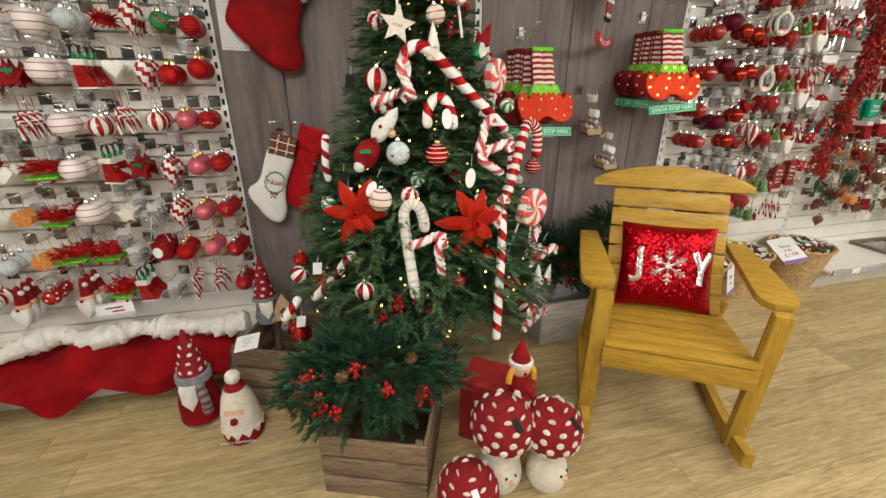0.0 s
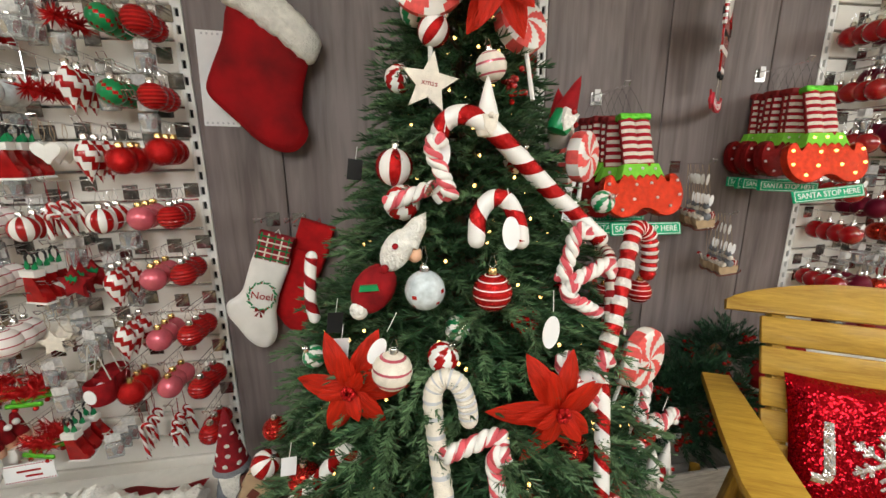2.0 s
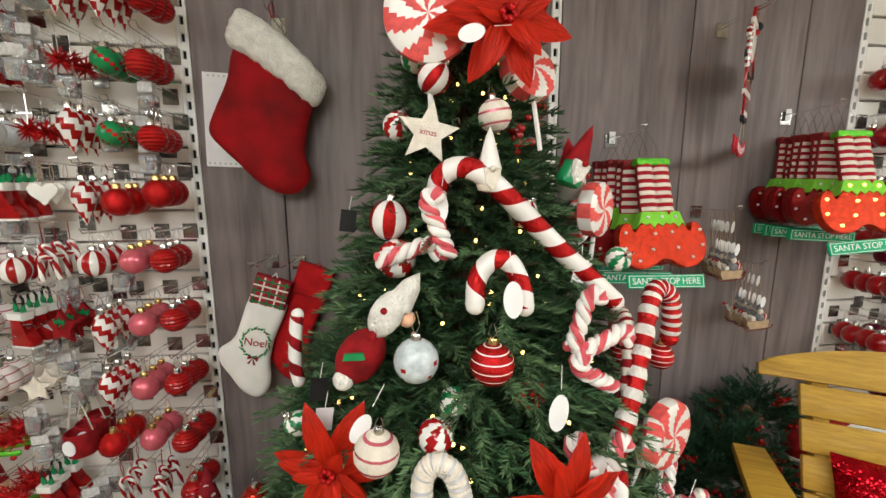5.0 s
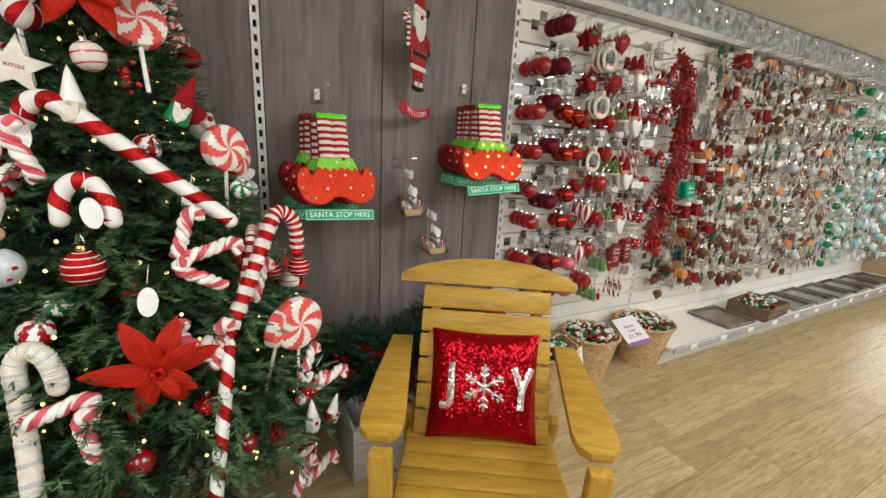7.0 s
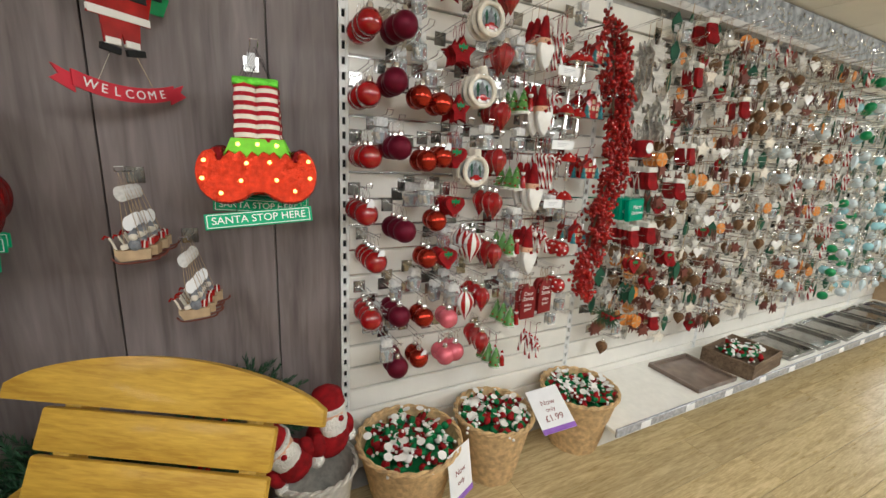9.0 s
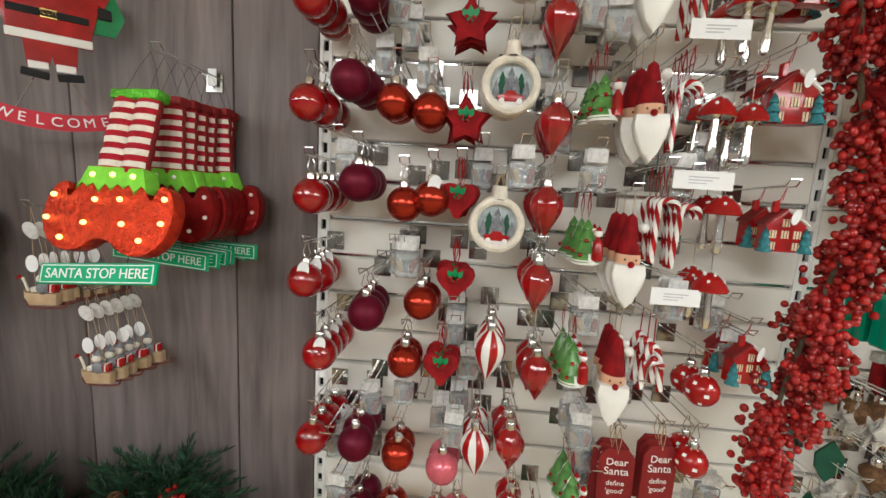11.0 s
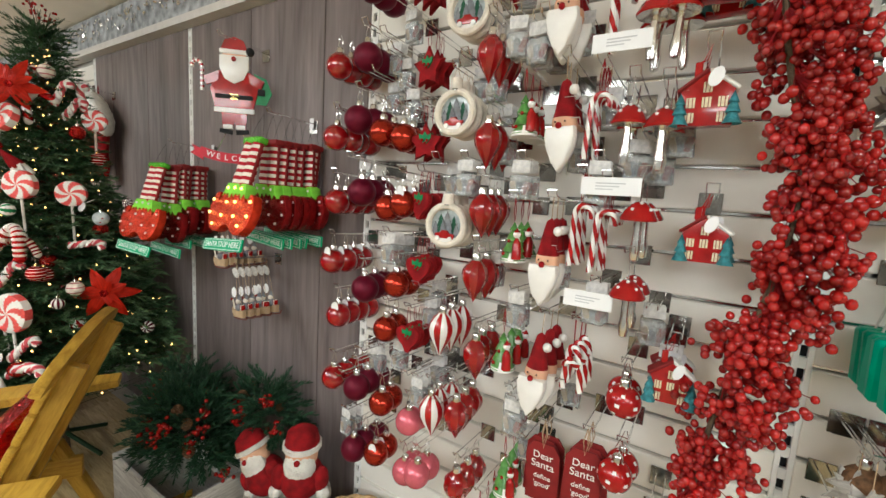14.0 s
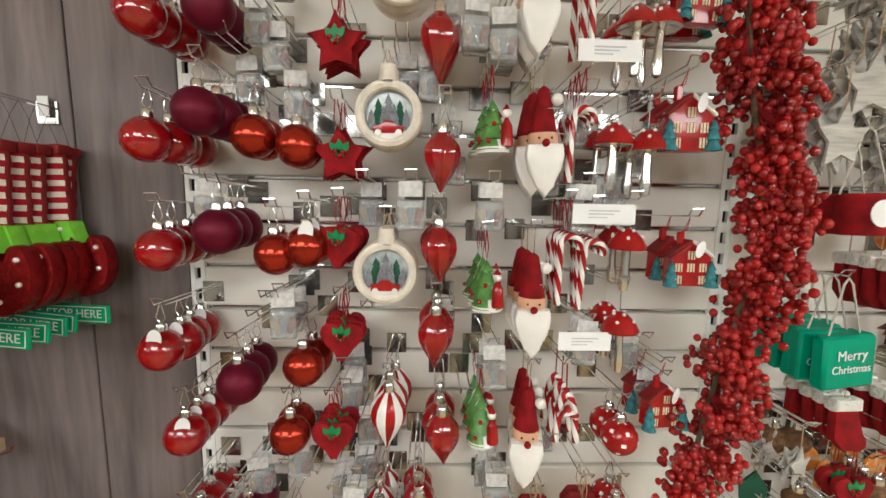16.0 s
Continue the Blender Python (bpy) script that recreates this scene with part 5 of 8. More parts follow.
def elf_legs(lit, shoe, note):
    """Origin at the hook wire; the garter's upper edge hangs 0.095 below it."""
    e = thing("elf_legs_sign", ID, "elf-legs sign with " + note + " shoes and striped stockings", "sign", "elf-legs signs")
    g = -0.095
    for s in (-1, 1):
        bm = bm_new()
        lathe(bm, [(0.031 * (1 - 0.05 * math.sin(i * 0.9 + s)) * (1 + 0.10 * i / 26), g - 0.016 - 0.172 * i / 26) for i in range(27)], 16, pose(s * 0.029, 0, 0) @ Matrix.Diagonal((1, 0.55, 1, 1)), fn=lambda i, j: 2 if j in (0, 15, 7, 8) else (0 if (i // 2) % 2 else 1))
        part("stocking", bm, [WOOLW, STRIPERED, DKRED], e, "red and white striped stocking leg")
    bm = bm_new()
    box(bm, 0.124, 0.036, 0.024, pose(0, 0, g - 0.010), bev=0.006, seg=2)
    # rear signs get a dark garter: shade put into the colour
    part("garter", bm, DKRED if shoe is SHADEGLIT else GREENGLIT, e, "garter coloured dark for shade in the stack" if shoe is SHADEGLIT else "lime green glitter garter")
    bm = bm_new()
    zz = [(-0.068, 0), (0.068, 0)] + [(0.088 - 0.176 * i / 12, -0.052 + 0.006 * math.sin(i * 2.1) if i % 2 == 0 else -0.032) for i in range(13)]
    plate(bm, zz[::-1], 0.038, pose(0, 0, g - 0.178), bev=0.003)
    part("cuff", bm, LIME, e, "lime green felt zigzag cuff")
    half = [(0.0, -0.205), (0.074, -0.205), (0.080, -0.232), (0.093, -0.250), (0.108, -0.249), (0.114, -0.236), (0.106, -0.224), (0.119, -0.212), (0.140, -0.220), (0.155, -0.248), (0.158, -0.285), (0.146, -0.325), (0.115, -0.354), (0.076, -0.361), (0.036, -0.349), (0.0, -0.322)]
    half = [(x, z + g) for x, z in half]
    bm = bm_new()
    pts = smooth_closed(half + [(-x, z) for x, z in half[-2:0:-1]], 2)
    plate(bm, pts[::-1], 0.034, bev=0.007)
    part("shoe_board", bm, shoe, e, "glitter-covered pair of curled elf shoes")
    for i, (x, z) in enumerate(((-0.03, -0.25), (0.03, -0.246), (-0.135, -0.245), (0.135, -0.24), (-0.14, -0.295), (0.138, -0.29), (-0.095, -0.335), (0.095, -0.328), (-0.045, -0.30), (0.047, -0.297), (-0.05, -0.197), (0.0, -0.195), (0.05, -0.197))):
        bm = bm_new()
        ball(bm, 0.0055, pose(x, -0.020, z + g), 8, 6)
        part("bulb", bm, LED_M if lit else WHITE, e, smooth=True)
    bm = bm_new()
    box(bm, 0.28, 0.008, 0.044, bev=0.002)
    sign = part("sign_board", bm, SIGNG, e, "green board lettered in white", pose(0.0, -0.004, g - 0.402, 0, -5 if lit else 2, 0))
    bm = bm_new()
    for sx, sz, px, pz in ((0.266, 0.0018, 0, 0.0175), (0.266, 0.0018, 0, -0.0175), (0.0018, 0.035, 0.133, 0), (0.0018, 0.035, -0.133, 0)):
        box(bm, sx, 0.001, sz, pose(px, -0.0046, pz))
    part("border_line", bm, CARD, sign, smooth=False)
    words("SANTA STOP HERE", 0.0290, sign, pose(0, -0.0046, 0), CARD, 0.0004)
    bm = bm_new()
    tube(bm, [(-0.045, 0, g), (-0.02, 0, -0.03), (0, 0, 0.003), (0.02, 0, -0.03), (0.045, 0, g)], 0.0006, 4)
    part("hanging_wire", bm, BLACK, e)
    for s in (-1, 1):
        bm = bm_new()
        tube(bm, [(s * 0.06, 0, g - 0.355), (s * 0.06, 0, g - 0.385)], 0.001, 4)
        part("sign_link", bm, BLACK, e)
    return e


def single_hook(x, z, label=True):
    hook(x, z, WALL - 0.0)
    if label:
        e = thing("ticket", pose(x, WALL - 0.012, z - 0.004), "small white price ticket on a wall hook", "ticket", "wall tickets")
        bm = bm_new()
        box(bm, 0.022, 0.0015, 0.042)
        part("card", bm, CARD, e)


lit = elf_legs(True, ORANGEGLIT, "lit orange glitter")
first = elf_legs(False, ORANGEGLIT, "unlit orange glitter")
unlit = None
for (x, z, n, front) in ((0.955, 1.566, 6, False), (1.652, 1.658, 7, True)):
    single_hook(x, z)
    for k in range(n):
        yy = 1.915 + k * 0.033
        m = pose(x + (0.004 if front else -0.006) * k, yy, z - 0.008, -17 if k == 0 else -3 + rk.uniform(-2, 2), 0 if k == 0 else rk.uniform(-3, 3), (-6 if front else 4) if k == 0 else rk.uniform(-9, 3)) @ Matrix.Scale(0.93, 4)
        if k == 0 and front:
            lit.matrix_basis = m
        elif k == 0:
            first.matrix_basis = m
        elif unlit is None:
            # signs behind the front one, darkened as if in its shade
            unlit = elf_legs(False, SHADEGLIT, "dark red glitter")
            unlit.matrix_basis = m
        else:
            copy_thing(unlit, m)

# cut-out Father Christmas with a WELCOME ribbon, turned half sideways
e = thing("santa_plaque", pose(1.35, 1.99, 1.935, 0, 0, 42) @ Matrix.Scale(1.17, 4), "painted flat wooden santa cut-out with a welcome ribbon", "plaque")
hook(1.35, 1.955)
bm = bm_new()
body = [(-0.052, -0.10), (-0.075, -0.16), (-0.06, -0.215), (-0.064, -0.235), (0.064, -0.235), (0.06, -0.215), (0.078, -0.15), (0.05, -0.10)]
plate(bm, body[::-1], 0.006, pose(0, 0, 0.02), mi=0, bev=0.001)
plate(bm, [(-0.04, -0.235), (0.04, -0.235), (0.036, -0.285), (0.006, -0.285), (0.0, -0.26), (-0.006, -0.285), (-0.036, -0.285)][::-1], 0.006, pose(0, 0, 0.02), mi=0)
for (w, h, x, z, mi, a) in ((0.126, 0.016, 0, -0.226, 1, 0), (0.118, 0.014, 0, -0.182, 2, 0), (0.026, 0.018, 0, -0.182, 3, 0), (0.03, 0.014, -0.02, -0.28, 1, 0), (0.03, 0.014, 0.02, -0.28, 1, 0), (0.04, 0.014, -0.026, -0.296, 2, 8), (0.04, 0.014, 0.026, -0.296, 2, -8), (0.022, 0.02, -0.092, -0.135, 2, 0), (0.022, 0.02, 0.085, -0.16, 2, 0)):
    box(bm, w, 0.009, h, pose(x, 0, z + 0.02, 0, a, 0), mi=mi, bev=0.001)
for s in (-1, 1):
    plate(bm, [(s * 0.045, -0.10), (s * 0.095, -0.125), (s * 0.085, -0.15), (s * 0.05, -0.135)][::s], 0.008, pose(0, -0.001, 0.02), mi=0)
plate(bm, [(0.038 * math.cos(a * math.pi / 8), -0.06 + 0.036 * math.sin(a * math.pi / 8)) for a in range(16)], 0.007, pose(0, 0, 0.02), mi=4)
plate(bm, ([(-0.045, -0.05), (0.045, -0.05), (0.046, -0.09), (0.03, -0.125), (0.0, -0.14), (-0.03, -0.125), (-0.046, -0.09)])[::-1], 0.009, pose(0, -0.001, 0.02), mi=1, bev=0.002)
plate(bm, [(-0.042, -0.034), (0.042, -0.034), (0.03, -0.002), (0.0, 0.008), (-0.028, -0.002)], 0.008, pose(0, -0.001, 0.02), mi=0)
box(bm, 0.092, 0.011, 0.016, pose(0, -0.001, -0.018), mi=1, bev=0.003)
ball(bm, 0.008, pose(0, -0.007, -0.042), 8, 6, mi=0)
ball(bm, 0.014, pose(0.05, -0.003, -0.015), 8, 6, mi=2)
plate(bm, [(0.06, -0.10), (0.10, -0.115), (0.118, -0.16), (0.10, -0.20), (0.06, -0.2)][::-1], 0.006, pose(0, 0.006, 0.02), mi=5)
tube(bm, dense([(-0.098, -0.004, -0.15), (-0.098, -0.004, -0.075), (-0.104, -0.004, -0.06), (-0.118, -0.004, -0.056), (-0.128, -0.004, -0.066), (-0.128, -0.004, -0.08)], 0.008), 0.0065, 6, fn=lambda i, j: 0 if i % 2 else 1)
part("santa_figure", bm, [RED, WHITE, BLACK, GOLD, SKIN, GREEN], e)
bm = bm_new()
xs = [-0.105 + 0.021 * i for i in range(11)]
plate(bm, [(x, 0.35 * x * x / 0.21 - 0.016) for x in xs] + [(x, 0.35 * x * x / 0.21 + 0.016) for x in xs[::-1]], 0.006, pose(0, 0, -0.365))
for s in (-1, 1):
    plate(bm, [(s * 0.10, -0.01), (s * 0.14, 0.012), (s * 0.125, 0.022), (s * 0.135, 0.04), (s * 0.10, 0.024)][::s], 0.005, pose(0, 0.004, -0.365))
ribbon = part("ribbon", bm, mat("ribbon_red", (0.52, 0.03, 0.05), 0.5), e, "red ribbon lettered WELCOME")
for ch, k in zip("WELCOME", range(7)):
    x = -0.075 + 0.025 * k
    words(ch, 0.026, ribbon, pose(x, -0.0036, -0.365 + 0.35 * x * x / 0.21, 0, -math.degrees(0.7 * x / 0.21), 0), CARD, 0.0005)
bm = bm_new()
for s in (-1, 1):
    tube(bm, [(s * 0.026, 0, -0.28), (s * 0.06, 0, -0.35)], 0.001, 4)
    tube(bm, [(s * 0.01, 0, 0.02), (0, 0, 0.022)], 0.001, 4)
part("hanging_wire", bm, CHROME, e)

# sleigh ornaments on two hooks
for x, z in ((1.320, 1.308), (1.445, 1.118)):
    hook(x, z)
    for k in range(6):
        put("sleigh", pose(x + 0.004 * k, 1.945 + k * 0.024, z - 0.083, 0, -8 + rk.uniform(-4, 4), rk.uniform(-22, 22)) @ Matrix.Scale(0.98, 4))


def stuffed(bm, pts, depth, fold, freq, rings=7):
    """A soft flat bag with the outline of (x, z) points, pillowed on both faces, with shallow folds."""
    cx, cz = sum(p[0] for p in pts) / len(pts), sum(p[1] for p in pts) / len(pts)
    rim = [(1.0, 0.0)] + [(1 - (i / rings) ** 1.5, math.sqrt(1 - (1 - (i / rings) ** 1.5) ** 4)) for i in range(1, rings)]
    edge = None
    for side in (-1, 1):
        prev = edge
        for n, (k, h) in enumerate(rim):
            if n == 0 and prev is not None:
                continue
            ring = []
            for x, z in pts:
                q = Vector((cx + (x - cx) * k, 0, cz + (z - cz) * k))
                w = noise.noise(q * freq + Vector((side, 0, 0)))
                ring.append(bm.verts.new((q.x + fold * 0.6 * w, side * (depth / 2 * h) + fold * w, q.z + fold * 0.6 * w)))
            if prev is not None:
                for a in range(len(ring)):
                    b = (a + 1) % len(ring)
                    bm.faces.new((prev[a], prev[b], ring[b], ring[a]))
            else:
                edge = ring
            prev = ring
        bm.faces.new(prev)
    bmesh.ops.recalc_face_normals(bm, faces=bm.faces)


def stocking(name, label, pts, m, body, cuff_pts, cuff_mat, extra=None, depth=0.05):
    o = thing(name, m, label, "stocking", "Christmas stockings")
    bm = bm_new()
    stuffed(bm, smooth_closed(pts, 5), depth, 0.004, 16)
    part("sock", bm, body, o)
    bm = bm_new()
    if cuff_mat is FUR:
        stuffed(bm, smooth_closed(cuff_pts, 8), depth * 1.5, 0.007, 60, 12)
    else:
        plate(bm, cuff_pts, depth * 1.15, bev=depth * 0.4, seg=3)
    part("cuff", bm, cuff_mat, o)
    bm = bm_new()
    tube(bm, [(0.0, 0, -0.01), (-0.008, 0, 0.02), (0, 0, 0.035), (0.008, 0, 0.02), (0.006, 0, -0.01)], 0.002, 5)
    part("hanging_loop", bm, body, o)
    if extra:
        extra(o)
    return o


big = [(-0.105, -0.09), (0.0, -0.14), (0.105, -0.22), (0.085, -0.32), (0.075, -0.40), (0.085, -0.475), (0.035, -0.525), (-0.05, -0.505), (-0.135, -0.42), (-0.195, -0.355), (-0.195, -0.30), (-0.145, -0.20)]
stocking("stocking", "big red velvet stocking with white fur cuff on the wall", big[::-1], pose(-0.175, 2.05, 1.895), VELVET,
         [(-0.09, 0.01), (-0.03, -0.015), (0.06, -0.085), (0.14, -0.17), (0.145, -0.215), (0.105, -0.26), (0.01, -0.185), (-0.075, -0.125), (-0.13, -0.085), (-0.12, -0.03)][::-1], FUR, depth=0.06)
hook(-0.175, 1.905)


def noel(o):
    bm = bm_new()
    for i in range(26):
        a = 2 * math.pi * i / 26
        plate(bm, [(0, -0.004), (0.016, 0), (0, 0.004)], 0.002, pose(0.042 * math.cos(a), -0.022, -0.20 + 0.048 * math.sin(a), 0, -math.degrees(a) + 60 + 40 * (i % 2), 0), mi=0)
    for i in range(7):
        ball(bm, 0.003, pose(0.042 * math.cos(i * 0.9), -0.023, -0.20 + 0.048 * math.sin(i * 0.9)), 6, 4, mi=1)
    part("wreath_print", bm, [GREEN, RED], o, "green wreath motif")
    words("Noel", 0.036, o, pose(0.0, -0.0225, -0.20, 0, -6, 0), RED, 0.0006)
    bm = bm_new()
    for s in (-1, 1):
        plate(bm, [(0, 0), (s * 0.016, 0.009), (s * 0.016, -0.009)][::s], 0.003, pose(0.004, -0.022, -0.252))
        plate(bm, [(0, 0), (s * 0.013, -0.022), (s * 0.006, -0.024)][::-s], 0.003, pose(0.004, -0.022, -0.252))
    part("bow", bm, DKRED, o, "dark red bow")
    bm = bm_new()
    for k in range(5):
        box(bm, 0.005, 0.0012, 0.092, pose(-0.044 + 0.022 * k, -0.0238, -0.027), mi=k % 2)
        box(bm, 0.108, 0.0012, 0.005, pose(0.0015, -0.0244, 0.008 - 0.018 * k), mi=k % 2)
    part("tartan_check", bm, [GREENFELT, WOOLW], o, "green and cream tartan lines", smooth=False)


small = [(-0.05, -0.04), (0.055, -0.04), (0.05, -0.22), (0.075, -0.33), (0.06, -0.385), (0.01, -0.39), (-0.05, -0.345), (-0.095, -0.30), (-0.105, -0.255), (-0.07, -0.20)]
stocking("stocking", "white linen stocking with tartan cuff and wreath print", small[::-1], pose(-0.218, 2.03, 1.085, 0, 18, 0), WHITE, [(-0.055, 0.02), (0.058, 0.02), (0.058, -0.075), (-0.055, -0.075)][::-1], PLAID, noel, 0.04)
stocking("stocking", "plain bright red felt stocking hanging on the wall", small[::-1], pose(-0.09, 2.075, 1.11, 0, 20, 0), BRIGHTFELT, [(-0.06, 0.02), (0.06, 0.02), (0.062, -0.09), (-0.06, -0.09)][::-1], BRIGHTFELT, None, 0.04)
for x, z in ((-0.245, 1.155), (-0.155, 1.15)):
    hook(x, z)
e = thing("price_card", pose(-0.365, WALL - 0.002, 1.60, 0, 2, 0), "white price card fixed to the dark panel", "sign")
bm = bm_new()
box(bm, 0.11, 0.002, 0.29)
part("card", bm, CARD, e)
bm = bm_new()
for k in range(12):
    box(bm, 0.006, 0.001, 0.006, pose(-0.045 + 0.008 * k, -0.0018, 0.135 if k % 2 else -0.135))
part("print", bm, INK, e, "dotted printed border", smooth=False)

# ---- Christmas tree ----
TX, TY, TTOP = 0.34, 1.68, 2.03


def crown_r(z):
    return max(0.03, 0.012 + (2.0 - z) * (0.205 + 0.12 * min(1, (2.0 - z) / 1.1)))


tree = thing("christmas_tree", pose(TX, TY, 0), "green artificial Christmas tree loaded with red and white decorations", "tree")
bm = bm_new()
tube(bm, [(0, 0, 0.0), (0, 0, 0.8), (0.0, 0, TTOP)], [0.022, 0.02, 0.006], 8)
rt = random.Random(13)
specs = []
z = 0.46
while z < TTOP:
    R = crown_r(z) if z < 0.75 else crown_r(z)
    nb = max(6, int(16 * R / 0.3) + 5)
    ph = rt.uniform(0, 6.28)
    for b in range(nb):
        a = ph + 2 * math.pi * b / nb + rt.uniform(-0.15, 0.15)
        ln = R * rt.uniform(0.82, 1.1)
        lift = 0.10 * ln + rt.uniform(-0.04, 0.06) * ln
        tip = Vector((math.cos(a) * ln, math.sin(a) * ln, z + lift))
        if TY + tip.y > WALL - 0.03:
            tip.y = WALL - 0.03 - TY
        root = Vector((0, 0, z - 0.02))
        tube(bm, [root, root.lerp(tip, 0.6) + Vector((0, 0, -0.01)), tip], [0.004, 0.003, 0.0015], 4, caps=False)
        d = (tip - root).normalized()
        for k in range(3 + int(ln / 0.055)):
            t = 0.35 + 0.62 * (k + rt.random() * 0.5) / (3 + int(ln / 0.055))
            p = root.lerp(tip, t)
            sd = rt.choice((-1, 1))
            aa = a + sd * rt.uniform(0.5, 1.1)
            specs.append((p, (math.cos(aa), math.sin(aa), rt.uniform(-0.1, 0.5)), rt.uniform(0.7, 1.05)))
        specs.append((root.lerp(tip, 0.75), d + Vector((0, 0, 0.1)), 1.1))
    z += 0.048 if z < 1.4 else 0.04
for k in range(16):
    a = k * 2.4
    specs.append(((0, 0, TTOP - 0.06 + 0.004 * k), (math.cos(a) * 0.6, math.sin(a) * 0.6, 1), 0.9))
part("trunk", bm, BARK, tree)
tips = []
for k in range(760):
    z = 0.50 + 1.42 * (1 - math.sqrt(rt.random()))
    a = rt.uniform(0, 2 * math.pi)
    r = crown_r(z) * rt.uniform(0.86, 1.10)
    p = Vector((r * math.cos(a), min(WALL - TY - 0.09, r * math.sin(a)), z))
    for q in range(2):
        aa = a + rt.uniform(-0.7, 0.7)
        tips.append((p, (math.cos(aa), min(0.4, math.sin(aa)), rt.uniform(-0.25, 0.45)), rt.uniform(0.6, 1.05)))
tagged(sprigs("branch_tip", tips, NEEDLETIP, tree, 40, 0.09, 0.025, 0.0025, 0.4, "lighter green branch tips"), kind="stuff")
# the darker needle colour carries the shade between the branches
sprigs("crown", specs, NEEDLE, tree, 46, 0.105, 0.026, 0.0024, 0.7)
bm = bm_new()
for a in range(4):
    tube(bm, [(0, 0, 0.10), (0.22 * math.cos(a * math.pi / 2 + 0.4), 0.22 * math.sin(a * math.pi / 2 + 0.4), 0.012)], 0.011, 6)
part("stand", bm, WIRE_M, tree, "dark green metal tree stand")

fl = thing("fairy_lights", pose(TX, TY, 0), "string of small warm-white fairy lights wound round the tree", "fairy lights")
bm = bm_new()
bmw = bm_new()
pts = []
for i in range(300):
    t = (i / 299) ** 1.3
    z = 0.45 + 1.5 * t
    a = i * 0.62 + rt.uniform(-0.2, 0.2)
    r = crown_r(z) * rt.uniform(0.85, 1.04)
    p = Vector((r * math.cos(a), min(WALL - TY - 0.05, r * math.sin(a)), z + rt.uniform(-0.03, 0.03)))
    pts.append(p)
    ball(bm, 0.0040, Matrix.Translation(p), 6, 5)
tube(bmw, pts, 0.0012, 3, caps=False)
tagged(part("bulbs", bm, BULB_M, fl), kind="stuff")
part("wire", bmw, WIRE_M, fl)

# top sprig with berries
e = thing("berry_pick", pose(TX + 0.01, TY, 1.98), "red berry spray stuck in the tree top", "decoration")
bm = bm_new()
bmb = bm_new()
for k in range(6):
    d = Vector((rt.uniform(-0.5, 0.3), rt.uniform(-0.4, 0.4), 1)).normalized()
    tip = d * rt.uniform(0.12, 0.22)
    tube(bm, [(0, 0, -0.04), d * 0.06, tip], 0.0015, 4)
    for j in range(5):
        ball(bmb, 0.006, Matrix.Translation(tip + Vector((rt.uniform(-0.02, 0.02), rt.uniform(-0.02, 0.02), rt.uniform(-0.05, 0.01)))), 8, 6)
part("stem", bm, BARK, e)
tagged(part("berries", bmb, BERRY, e), kind="stuff")

# tree decorations
K = KINDS
K["t_silver"] = k_ball("frosted_bauble", 0.046, [FROST, RED], "frosted silver bauble with small red dots", fn=lambda i, j: 1 if (i, j) in ((5, 18), (7, 13), (8, 19), (4, 12)) else 0, seg=24, rings=16, drop=0.055)
K["t_ringred"] = k_ball("beaded_bauble", 0.045, [REDGLIT, WHITE], "red glitter bauble with white beaded rings", fn=lambda i, j: 1 if i % 6 == 2 else 0, drop=0.04, cap=GOLD, ribs=0.0012, nr=44)
K["t_cream"] = k_ball("knitted_bauble", 0.045, [WOOLW, PINK], "cream knitted bauble with fine silver-red rings", fn=lambda i, j: 1 if i % 5 == 2 else 0, ribs=0.0015, drop=0.03)
K["t_stripe"] = k_ball("striped_bauble", 0.048, [WHITE, REDGLIT], "large white bauble with red glitter stripes", fn=lambda i, j: 1 if (j // 3) % 2 else 0, seg=30, drop=0.03)
K["t_swirl"] = k_ball("swirl_bauble", 0.046, [WHITE, RED], "red and white swirled sweet bauble", fn=lambda i, j: 1 if ((j + i // 2) // 3) % 2 else 0, seg=30, rings=14, drop=0.03)
K["t_gswirl"] = k_ball("swirl_bauble", 0.038, [WHITE, GREEN], "green and white swirled sweet bauble", fn=lambda i, j: 1 if ((j + i // 2) // 3) % 2 else 0, seg=30, rings=14, drop=0.03)
K["t_red"] = k_ball("shiny_bauble", 0.036, REDGLASS, "shiny red glass bauble", drop=0.03)
K["t_redtwine"] = k_ball("twine_bauble", 0.044, [REDGLIT, COPPER], "red twine-wrapped bauble with gold cap", fn=lambda i, j: (i + j) % 2, ribs=0.003, drop=0.03)
K["t_burst"] = k_ball("striped_bauble", 0.034, [WHITE, BURG], "white bauble with burgundy stripes", fn=lambda i, j: j % 2, seg=16, drop=0.03)


def hang(kind, x, y, z, off, rx=0, ry=0, rz=0):
    put(kind, pose(x, y, z + off * 0.83) @ pose(0, 0, 0, rx, ry, rz) @ Matrix.Scale(0.83, 4))


